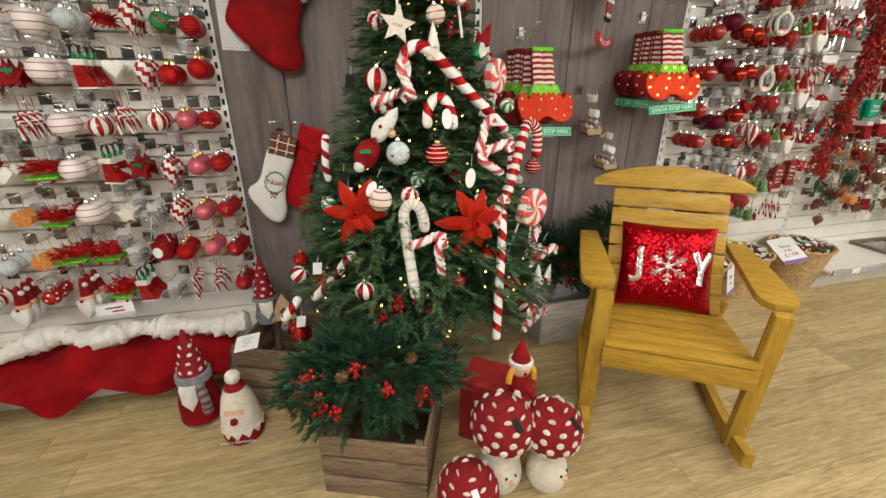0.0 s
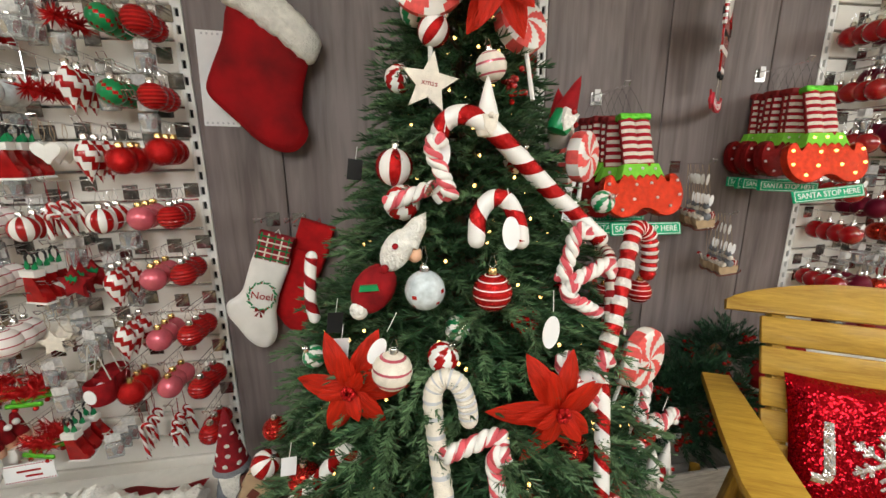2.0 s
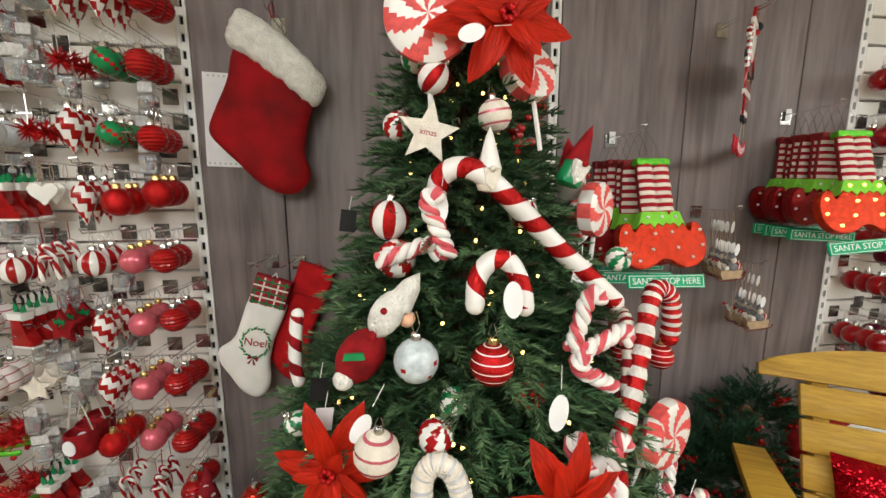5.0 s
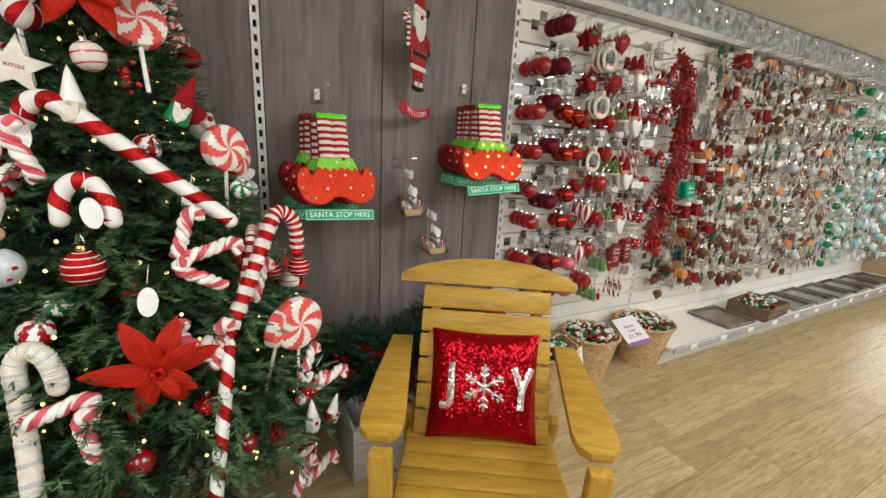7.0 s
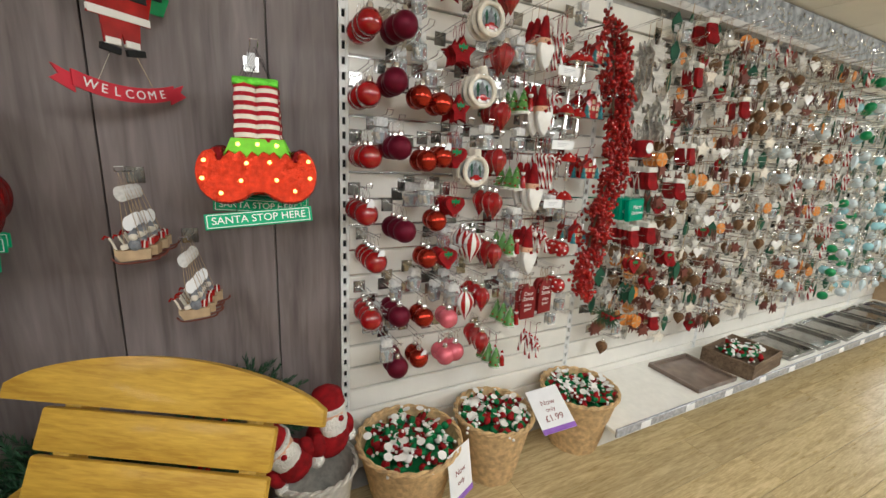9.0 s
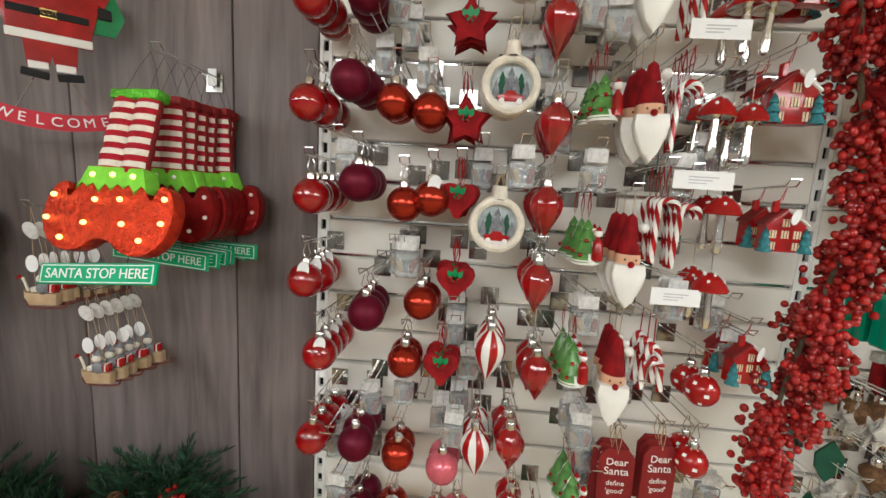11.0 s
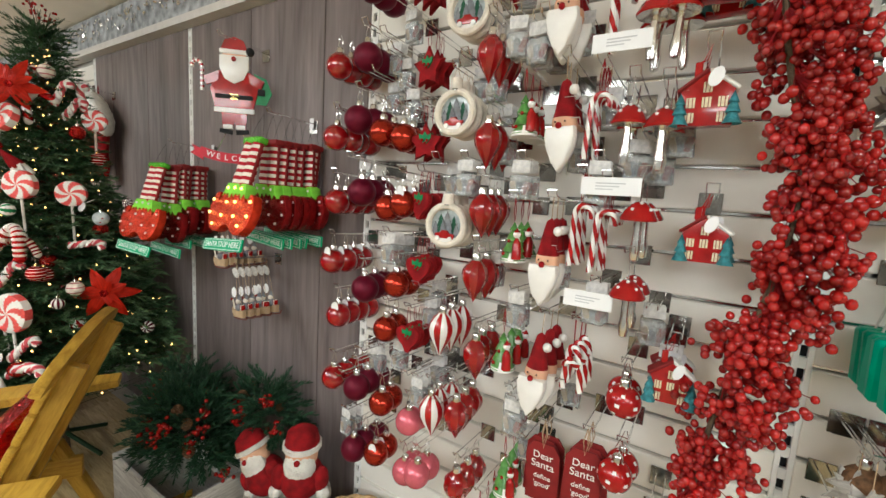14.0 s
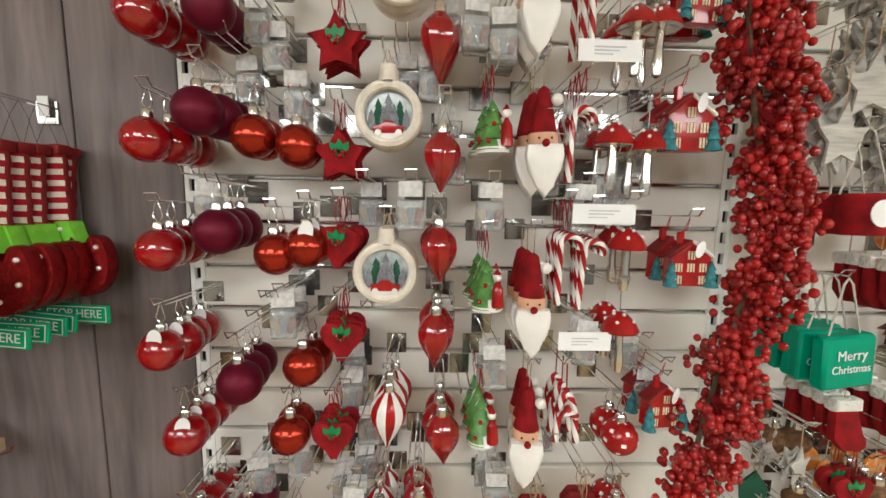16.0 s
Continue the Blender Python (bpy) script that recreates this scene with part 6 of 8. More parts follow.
for k, x, y, z, off, rx, ry, rz in (
    ("t_silver", 0.20, 1.34, 1.115, 0.10, 0, 0, 30), ("t_ringred", 0.328, 1.33, 1.105, 0.085, 0, 0, 0), ("t_cream", 0.138, 1.31, 0.97, 0.075, 0, 6, 0), ("t_stripe", 0.165, 1.50, 1.335, 0.078, 0, 5, 0),
    ("t_stripe", 0.283, 1.50, 1.58, 0.078, 20, 40, 0), ("t_cream", 0.35, 1.47, 1.52, 0.075, 0, -10, 0), ("t_swirl", 0.18, 1.43, 1.24, 0.076, 50, 0, 10), ("t_swirl", 0.19, 1.54, 1.49, 0.07, 60, 20, 0),
    ("t_gswirl", 0.235, 1.55, 1.645, 0.068, 40, 20, 0), ("t_swirl", 0.256, 1.32, 0.965, 0.06, 30, 20, 20), ("t_gswirl", 0.275, 1.33, 1.0, 0.05, 60, 0, 10), ("t_stripe", 0.056, 1.28, 0.65, 0.078, 0, 0, 40), ("t_red", 0.385, 1.26, 0.665, 0.066, 0, 0, 0),
    ("t_gswirl", -0.06, 1.48, 0.90, 0.068, 20, -30, 0), ("t_redtwine", -0.08, 1.47, 0.62, 0.074, 0, 0, 0), ("t_redtwine", -0.17, 1.60, 0.66, 0.074, 0, 0, 0), ("t_redtwine", -0.20, 1.47, 0.40, 0.074, 0, 0, 0), ("t_gswirl", 0.64, 1.44, 1.215, 0.068, 60, 20, 0),
    ("t_ringred", 0.775, 1.52, 1.01, 0.07, 0, 0, 0), ("t_burst", 0.82, 1.86, 0.67, 0.05, 80, 0, 50), ("t_stripe", 0.82, 1.50, 0.33, 0.078, 0, 60, 0),
    ("t_swirl", 0.41, 1.61, 1.82, 0.06, 60, 0, 60), ("t_cream", 0.44, 1.67, 1.84, 0.07, 0, 0, 0), ("t_swirl", 0.46, 1.50, 1.33, 0.07, 20, 30, 0), ("t_redtwine", 0.53, 1.74, 1.58, 0.074, 0, 0, 0), ("t_ringred", 0.70, 1.56, 0.99, 0.07, 0, 0, 40), ("t_cream", 0.76, 1.64, 0.93, 0.06, 0, 0, 0), ("t_silver", 0.66, 1.77, 1.20, 0.10, 0, 0, 60), ("t_burst", 0.58, 1.89, 1.25, 0.05, 70, 0, 50), ("t_burst", 0.77, 1.58, 0.87, 0.06, 0, 0, 0), ("t_ringred", 0.50, 1.82, 1.48, 0.07, 0, 0, 0), ("t_redtwine", 0.60, 1.60, 1.02, 0.07, 0, 0, 0),
    ("t_redtwine", 0.62, 1.78, 1.15, 0.074, 0, 0, 0), ("t_redtwine", 0.52, 1.33, 0.72, 0.074, 0, 0, 0), ("t_red", 0.60, 1.30, 0.60, 0.066, 0, 0, 0), ("t_stripe", -0.14, 1.48, 0.63, 0.07, 20, 40, 0), ("t_redtwine", 0.78, 1.45, 0.64, 0.06, 0, 0, 0), ("t_swirl", 0.72, 1.65, 0.75, 0.06, 30, 0, 60),
):
    hang(k, x, y, z, off, rx, ry, rz)


def lollipop(x, y, z, r, rz, tilt, stick=0.16):
    """A flat peppermint disc with a swirl."""
    e = thing("lollipop", pose(x, y, z, tilt, 0, rz), "red and white swirled foam lollipop on the tree", "decoration", "lollipops")
    bm = bm_new()
    seg, n = 48, 6
    prof = [(0, -0.020)] + [(r * i / n, -0.020) for i in range(1, n)] + [(r * 0.97, -0.014), (r, 0), (r * 0.97, 0.014)] + [(r * i / n, 0.020) for i in range(n - 1, 0, -1)] + [(0, 0.020)]
    lathe(bm, prof, seg, pose(0, 0, 0, 90, 0, 0), fn=lambda i, j: 1 if ((j + min(i, 2 * n + 1 - i)) // 4) % 2 else 0)
    part("disc", bm, [WHITE, mat_foam], e)
    bm = bm_new()
    tube(bm, [(0, 0, -r + 0.005), (0.0, 0.01, -r - stick)], 0.005, 6)
    part("stick", bm, WHITE, e)


mat_foam = mat("coral_glitter_foam", (0.72, 0.10, 0.09), 0.6, var=0.15, scale=90)
lollipop(0.24, 1.50, 1.71, 0.085, -10, 5)
lollipop(0.755, 1.45, 0.860, 0.078, 25, 0)
lollipop(0.60, 1.53, 1.35, 0.06, 40, 0)
lollipop(0.44, 1.53, 1.625, 0.062, 20, -20, 0.1)
lollipop(0.63, 1.68, 1.32, 0.055, 60, 0)
lollipop(0.70, 1.43, 0.86, 0.055, 60, 10)
lollipop(0.48, 1.82, 1.66, 0.05, 60, 0)


def poinsettia(x, y, z, s, rz, tilt):
    e = thing("poinsettia", pose(x, y, z, tilt, 0, rz), "red fabric poinsettia flower with glitter veins on the tree", "flower", "poinsettias")
    for ring, (n, ln, lift) in enumerate(((6, 1.0, 0.1), (5, 0.72, 0.35), (3, 0.45, 0.7))):
        for k in range(n):
            a = 2 * math.pi * k / n + ring * 0.5 + rt.uniform(-0.12, 0.12)
            bm = bm_new()
            L, W = 0.145 * s * ln * rt.uniform(0.85, 1.1), 0.028 * s * ln ** 0.5
            rows = []
            for i in range(8):
                t = i / 7
                w = W * math.sin(math.pi * min(1, 0.12 + t * 0.88)) ** 0.8 if i < 7 else 0.0006
                h = lift * L * t - 0.35 * L * t * t
                rows.append([bm.verts.new((L * t, -h + (0.18 * abs(q) * w), q * w)) for q in (-1, -0.5, 0, 0.5, 1)])
            for r0, r1 in zip(rows, rows[1:]):
                for q in range(4):
                    bm.faces.new((r0[q], r1[q], r1[q + 1], r0[q + 1]))
            bmesh.ops.solidify(bm, geom=bm.faces[:], thickness=0.0012)
            part("petal", bm, POIN, e, m=pose(0, -0.004 * ring, 0, 0, -math.degrees(a), 0))
    for k in range(7):
        bm = bm_new()
        ball(bm, 0.007 * s, pose(0.011 * s * math.cos(k), -0.02 * s, 0.011 * s * math.sin(k)), 8, 6)
        part("stamen", bm, REDGLIT, e)


POIN = mat("poinsettia_fabric", (0.72, 0.030, 0.010), 0.38, var=0.2, scale=30, stretch=(0.4, 3, 6), bump=0.5, bscale=60, sheen=0.0)
poinsettia(0.365, 1.43, 1.685, 0.95, 0, -8)
poinsettia(0.05, 1.345, 0.92, 0.88, -12, 0)
poinsettia(0.44, 1.255, 0.885, 0.92, 8, 0)
poinsettia(0.79, 1.73, 0.90, 0.9, 60, 0)
poinsettia(0.46, 1.55, 1.76, 0.8, 55, 0)


def cane_along(name, label, pts, r, mats, kind, n=10):
    bm = bm_new()
    p = dense(smooth_path(pts, n), r * (0.3 if kind == "spiral" else 0.55))
    if kind == "spiral":
        seg = 16
        tube(bm, p, r, seg, fn=lambda i, j: 1 if j < 7 else 0, twist=0.42)
    elif kind == "rings":
        rs = [r * (1.08 if (i // 2) % 2 else 0.92) for i in range(len(p))]
        tube(bm, p, rs, 14, fn=lambda i, j: (i // 2) % 2)
    elif kind == "knit":
        rs = [r * (1.05 if i % 2 else 0.96) for i in range(len(p))]
        tube(bm, p, rs, 14, fn=lambda i, j: 1 if i % 4 == 0 else 0)
    for q, d in ((p[0], 0), (p[-1], -1)):
        ball(bm, r * 0.97, Matrix.Translation(q), 12, 8)
    o = tagged(part(name, bm, mats), label, "candy cane", "big candy canes")
    return o


cane_along("candy_cane", "cream knitted candy cane with silver rings on the tree", [(0.222, 1.21, 0.66), (0.215, 1.25, 0.75), (0.208, 1.28, 0.84), (0.205, 1.295, 0.92), (0.225, 1.295, 0.952), (0.252, 1.285, 0.945), (0.266, 1.28, 0.91), (0.27, 1.275, 0.875)], 0.0185, [WOOLW, INK], "knit")
cane_along("candy_cane", "fat candy cane with red glitter and white plush rings", [(0.575, 1.345, 0.90), (0.62, 1.38, 0.99), (0.66, 1.42, 1.08), (0.70, 1.46, 1.165), (0.725, 1.475, 1.185), (0.755, 1.48, 1.165), (0.765, 1.48, 1.12), (0.765, 1.48, 1.07)], 0.019, [REDGLIT, FUR], "rings")
cane_along("candy_cane", "long white candy cane with red glitter spiral", [(0.515, 1.185, 0.46), (0.53, 1.22, 0.58), (0.55, 1.265, 0.70), (0.57, 1.315, 0.83), (0.575, 1.335, 0.88), (0.555, 1.335, 0.905), (0.53, 1.33, 0.895), (0.52, 1.325, 0.87)], 0.0165, [WHITE, REDGLIT], "spiral")
cane_along("candy_cane", "white candy cane with red glitter spiral across the tree", [(0.245, 1.44, 1.39), (0.255, 1.43, 1.42), (0.285, 1.42, 1.435), (0.325, 1.40, 1.42), (0.40, 1.41, 1.355), (0.47, 1.42, 1.29), (0.545, 1.43, 1.225), (0.60, 1.43, 1.175)], 0.0195, [WHITE, REDGLIT], "spiral")
cane_along("candy_cane", "small white candy cane with red spiral and price tag", [(0.30, 1.345, 1.205), (0.305, 1.35, 1.25), (0.33, 1.35, 1.28), (0.36, 1.35, 1.275), (0.38, 1.345, 1.235), (0.385, 1.34, 1.20)], 0.017, [WHITE, REDGLIT], "spiral")
cane_along("candy_cane", "white candy cane with red spiral on a low branch", [(-0.12, 1.43, 0.58), (-0.05, 1.40, 0.66), (0.0, 1.38, 0.73), (0.02, 1.38, 0.755), (0.045, 1.38, 0.74)], 0.016, [WHITE, REDGLIT], "spiral")
cane_along("candy_cane", "white candy cane with red spiral near the crate", [(-0.235, 1.41, 0.52), (-0.21, 1.41, 0.55), (-0.185, 1.42, 0.58)], 0.016, [WHITE, REDGLIT], "spiral")
cane_along("candy_cane", "red and cream striped candy cane on a side branch", [(0.61, 1.38, 0.97), (0.63, 1.41, 1.04), (0.645, 1.45, 1.11), (0.65, 1.48, 1.13), (0.655, 1.52, 1.13), (0.67, 1.54, 1.10), (0.68, 1.55, 1.07)], 0.014, [WOOLW, REDFELT], "rings")
cane_along("candy_cane", "twisted candy drop hanging beside the tree", [(-0.03, 1.50, 1.01), (-0.035, 1.50, 1.05), (-0.03, 1.50, 1.12), (-0.025, 1.50, 1.15)], 0.013, [WHITE, REDFELT], "spiral")
cane_along("candy_cane", "white candy cane with red spiral at the tree top", [(0.45, 1.60, 1.62), (0.44, 1.60, 1.70), (0.46, 1.63, 1.745), (0.49, 1.68, 1.72)], 0.016, [WHITE, REDGLIT], "spiral")


def pink_canes(x, y, z, rx, ry, rz, L=0.11):
    """A fat candy cane twisted out of two puffy strands."""
    e = thing("puffy_candy_cane", pose(x, y, z, rx, ry, rz), "puffy pink and white twisted candy cane on the tree", "decoration", "puffy canes")
    c = dense(smooth_path([(0, 0, -L / 2), (0.003, 0, 0), (0.003, 0, L / 2 - 0.02), (0.014, 0, L / 2), (0.032, 0, L / 2 - 0.010)], 8), 0.004)
    for s in (0, 1):
        strand, rs = [], []
        for i, q in enumerate(c):
            d = (c[min(i + 1, len(c) - 1)] - c[max(i - 1, 0)]).normalized()
            side = d.cross(Vector((0, 1, 0))).normalized()
            w = 0.62 * i + math.pi * s
            strand.append(q + (side * math.cos(w) + Vector((0, 1, 0)) * math.sin(w)) * 0.0072)
            rs.append(0.0098)
        bm = bm_new()
        tube(bm, strand, rs, 10, fn=lambda i, j: 1 if j in (0, 4, 5, 9) else 0)
        part("cane_strand", bm, [WHITE, PINKSTRIPE], e)


PINKSTRIPE = mat("pink_red_stripe", (0.62, 0.10, 0.12), 0.5, var=0.15)
for a in ((0.24, 1.40, 1.33, 0, -25, 0), (0.19, 1.44, 1.285, 0, 70, 0), (0.50, 1.37, 1.16, 0, 15, 10), (0.56, 1.38, 1.12, 0, 75, 20), (0.53, 1.36, 1.05, 0, -60, 15), (0.27, 1.25, 0.84, 0, 70, 0), (0.31, 1.23, 0.77, 0, -10, 0), (0.85, 1.46, 0.66, 0, 80, 30), (0.79, 1.45, 0.64, 0, 60, 30), (0.80, 1.42, 0.36, 0, 60, 20), (0.74, 1.38, 0.38, 0, 20, 20), (0.55, 1.32, 0.89, 0, 10, 20), (0.50, 1.32, 0.90, 0, -40, 0), (0.47, 1.70, 1.76, 0, 20, 60), (0.46, 1.78, 1.75, 0, -10, 60), (0.47, 1.74, 1.70, 0, 30, 60), (0.70, 1.70, 1.11, 0, 80, 60), (0.78, 1.46, 0.72, 0, 40, 50), (0.66, 1.46, 1.0, 0, 30, 50)):
    pink_canes(*a)


def soft_gnome(x, y, z, h, mats, rz, ry=0, label="white felt gnome decoration with pointed hat"):
    bm = bm_new()
    lathe(bm, [(0, 0), (h * 0.17, 0.005), (h * 0.2, h * 0.12), (h * 0.17, h * 0.35), (h * 0.18, h * 0.38)], 14, mi=0)
    lathe(bm, [(h * 0.19, h * 0.36), (h * 0.14, h * 0.55), (h * 0.06, h * 0.85), (0, h)], 14, mi=1)
    plate(bm, [(-h * 0.14, h * 0.38), (h * 0.14, h * 0.38), (h * 0.1, h * 0.15), (0, h * 0.04), (-h * 0.1, h * 0.15)][::-1], h * 0.12, pose(0, -h * 0.16, 0), mi=2, bev=h * 0.03)
    ball(bm, h * 0.05, pose(0, -h * 0.24, h * 0.36), 8, 6, mi=3)
    o = tagged(part("soft_gnome", bm, mats, m=pose(x, y, z, 0, ry, rz)), label, "toy")
    return o


soft_gnome(0.335, 1.405, 1.39, 0.115, [WOOLW, WHITE, WOOLW, WOOLW], 0)
soft_gnome(0.50, 1.46, 1.40, 0.13, [GREEN, REDFELT, FUR, RED], 10, 25, "soft green and red gnome decoration on the tree")
soft_gnome(0.56, 1.57, 1.38, 0.15, [WHITE, REDFELT, FUR, RED], 60, -40, "plush santa head with red hat on the tree")
soft_gnome(0.78, 1.40, 0.52, 0.11, [WHITE, WHITE, FUR, RED], 20, 0)
soft_gnome(0.84, 1.44, 0.50, 0.10, [REDFELT, WHITE, FUR, RED], 30, 20, "small plush santa decoration on the tree")
# felt Father Christmas lying across a branch
bm = bm_new()
ball(bm, 0.055, pose(-0.05, 0, -0.055, 0, 35, 0) @ Matrix.Diagonal((0.85, 0.6, 1.15, 1)), 16, 10, mi=0)
ball(bm, 0.042, pose(0.005, -0.01, 0.035, 0, 30, 0) @ Matrix.Diagonal((0.8, 0.6, 1.25, 1)), 14, 9, mi=1)
lathe(bm, [(0.03, 0.06), (0.02, 0.11), (0, 0.14)], 12, pose(-0.005, 0, 0.0, 0, 34, 0), mi=1)
ball(bm, 0.018, pose(0.045, 0.0, 0.02), 10, 8, mi=2)
ball(bm, 0.007, pose(0.0, -0.038, 0.05), 8, 6, mi=0)
ball(bm, 0.010, pose(-0.025, -0.034, 0.0), 8, 6, mi=0)
plate(bm, [(-0.022, -0.006), (0.022, -0.006), (0.018, 0.008), (-0.018, 0.008)][::-1], 0.006, pose(-0.06, -0.040, -0.04), mi=3)
ball(bm, 0.022, pose(-0.085, -0.01, -0.10), 10, 7, mi=1)
tagged(part("felt_santa", bm, [REDFELT, FUR, SKIN, GREEN], m=pose(0.148, 1.385, 1.155, 0, 0, 0) @ Matrix.Scale(0.86, 4)), "red and white felt santa with heart resting on a branch", "toy")

# wooden star, white tags, small cards
bm = bm_new()
plate(bm, star_pts(5, 0.062, 0.026), 0.006, bev=0.001)
o = tagged(part("wooden_star", bm, WOOLW, m=pose(0.235, 1.48, 1.50, 0, 10, 0)), "pale wooden star with small printed greeting", "star")
words("xmas", 0.016, o, pose(0, -0.0035, 0), RED, 0.0003)
for x, y, z, ry, big_ in ((0.25, 1.415, 1.39, 8, 1.0), (0.355, 1.325, 1.25, -5, 1.05), (0.435, 1.30, 1.06, 4, 1.1), (0.325, 1.40, 1.655, 70, 0.8), (0.79, 1.42, 0.72, 40, 0.8), (0.12, 1.34, 1.03, 30, 0.9), (0.68, 1.72, 1.28, 60, 1.0)):
    e = thing("swing_tag", pose(x, y - 0.01, z, 0, ry, 10), "white oval swing tag tied to a decoration", "tag", "swing tags")
    bm = bm_new()
    plate(bm, [(0.017 * big_ * math.cos(a * math.pi / 10), -0.03 + 0.03 * big_ * math.sin(a * math.pi / 10)) for a in range(20)], 0.0012)
    part("card", bm, CARD, e)
    bm = bm_new()
    tube(bm, [(0, 0, 0.012), (0.004, 0.012, 0.05)], 0.0008, 4)
    part("thread", bm, WHITE, e)
for x, y, z, col in ((0.075, 1.55, 1.33, BLACK), (0.02, 1.44, 1.02, BLACK), (0.03, 1.42, 0.97, CARD), (-0.10, 1.42, 0.70, CARD), (-0.18, 1.40, 0.50, CARD), (0.52, 1.42, 1.24, CARD)):
    e = thing("gift_label", pose(x, y, z, 0, 8, 12), "small rectangular card label tied to the tree", "tag", "card labels")
    bm = bm_new()
    box(bm, 0.032, 0.0015, 0.045)
    part("card", bm, col, e)
    bm = bm_new()
    tube(bm, [(0, 0, 0.02), (0.003, 0.01, 0.05)], 0.0008, 4)
    part("thread", bm, WHITE, e)

# berry clusters on the tree
for x, y, z in ((0.42, 1.50, 1.50), (0.165, 1.22, 0.63), (0.40, 1.36, 1.02), (0.12, 1.25, 0.56), (0.68, 1.40, 0.55), (0.30, 1.30, 0.55)):
    bm = bm_new()
    for k in range(22):
        ball(bm, 0.0065, pose(rt.gauss(0, 0.016), rt.gauss(0, 0.01), rt.gauss(0, 0.016)), 8, 6)
    tagged(part("berry_cluster", bm, BERRY, m=pose(x, y, z)), "cluster of red berries tucked in the tree", "berries", "berry clusters", "stuff")


def crate(x, y, rz, w, d, h, label, material=CRATE_M, boards=3):
    e = thing("wooden_crate", pose(x, y, 0, 0, 0, rz), label, "crate", "wooden crates")
    bh = (h - 0.012 * (boards - 1)) / boards
    for k in range(boards):
        zz = bh / 2 + k * (bh + 0.012)
        for s in (-1, 1):
            plank("board", e, w, 0.012, bh, pose(0, s * (d / 2 - 0.006), zz), 0.002, material)
            plank("end_board", e, d - 0.026, 0.012, bh, pose(s * (w / 2 - 0.006), 0, zz, 0, 0, 90), 0.002, material)
    for sx in (-1, 1):
        for sy in (-1, 1):
            plank("corner_post", e, h - 0.01, 0.026, 0.026, pose(sx * (w / 2 - 0.028), sy * (d / 2 - 0.028), h / 2 - 0.003, 0, 90, 0), 0.002, material)
    plank("base", e, w - 0.03, d - 0.03, 0.01, pose(0, 0, 0.008), 0.001, material)
    return e


crate(0.10, 1.195, -21.5, 0.36, 0.40, 0.25, "weathered brown slatted crate holding a fir garland on the floor")
crate(-0.28, 1.70, -22, 0.34, 0.34, 0.295, "weathered brown slatted crate used as a plinth on the floor")


def garland_heap(name, label, cx, cy, cz, rx, ry, rz_, n, seed, low=-0.12, fruit=9):
    r = random.Random(seed)
    e = thing(name, pose(cx, cy, cz), label, "garland")
    sp = []
    for i in range(n):
        a, u = r.uniform(0, 2 * math.pi), r.uniform(low, 1)
        q = math.sqrt(max(0, 1 - u * u))
        k = r.uniform(0.55, 1.0)
        p = Vector((rx * q * math.cos(a) * k, ry * q * math.sin(a) * k, rz_ * u * k))
        d = Vector((math.cos(a) * q + r.uniform(-0.5, 0.5), math.sin(a) * q + r.uniform(-0.5, 0.5), u * 0.8 + r.uniform(-0.4, 0.4)))
        sp.append((p, d, r.uniform(0.8, 1.2)))
    sprigs("foliage", sp, NEEDLE2, e, 40, 0.085, 0.027, 0.0034, 0.35)
    for i in range(fruit):
        a, u = r.uniform(math.pi, 2 * math.pi) if i < fruit - 2 else r.uniform(0, 3), r.uniform(0.0, 0.85)
        q = math.sqrt(1 - u * u)
        p = Vector((rx * q * math.cos(a), ry * q * math.sin(a), rz_ * u)) * 1.02
        bm = bm_new()
        if i % 3 == 2:
            for lv in range(7):
                for w in range(8):
                    aa = w * math.pi / 4 + lv * 0.4
                    rr = 0.017 * math.sin(math.pi * (lv + 1) / 8.5)
                    ball(bm, 0.006, Matrix.Translation(p) @ pose(rr * math.cos(aa), rr * math.sin(aa), -0.02 + lv * 0.006) @ Matrix.Diagonal((1, 1, 0.5, 1)), 6, 4)
            part("pine_cone", bm, CONE_M, e, "brown pine cone")
        else:
            for k in range(16):
                ball(bm, 0.008, Matrix.Translation(p) @ pose(r.gauss(0, 0.014), r.gauss(0, 0.01), r.gauss(0, 0.014)), 8, 6)
            part("berry_cluster", bm, BERRY, e, "red berry cluster")
    return e


gh = garland_heap("fir_garland", "dark green fir garland with berries, cones and bells in a crate", 0.06, 1.21, 0.295, 0.29, 0.19, 0.24, 640, 3, 0.12, 20)
for dx in (0, 0.035):
    bm = bm_new()
    lathe(bm, [(0, 0.016), (0.006, 0.015), (0.010, 0.004), (0.015, -0.012), (0.013, -0.012)], 12, pose(-0.28 + dx, -0.10, 0.05, 0, 10, 0))
    part("bell", bm, GOLD, gh, "small gold bell")
crate(1.24, 1.82, 0, 0.52, 0.30, 0.25, "whitewashed grey planter crate behind the chair", GREYWOOD_M, 1)
garland_heap("fir_garland", "dark green fir garland with red berries in a grey planter", 1.26, 1.85, 0.30, 0.27, 0.15, 0.26, 560, 5, 0.12, 20)
garland_heap("fir_garland", "trailing dark green fir garland against the dark panel", 1.05, 1.95, 0.33, 0.24, 0.12, 0.22, 260, 6, -0.12, 14)
garland_heap("fir_garland", "fir garland spray with red bows beside a basket", 1.55, 2.0, 0.46, 0.16, 0.08, 0.16, 160, 7)


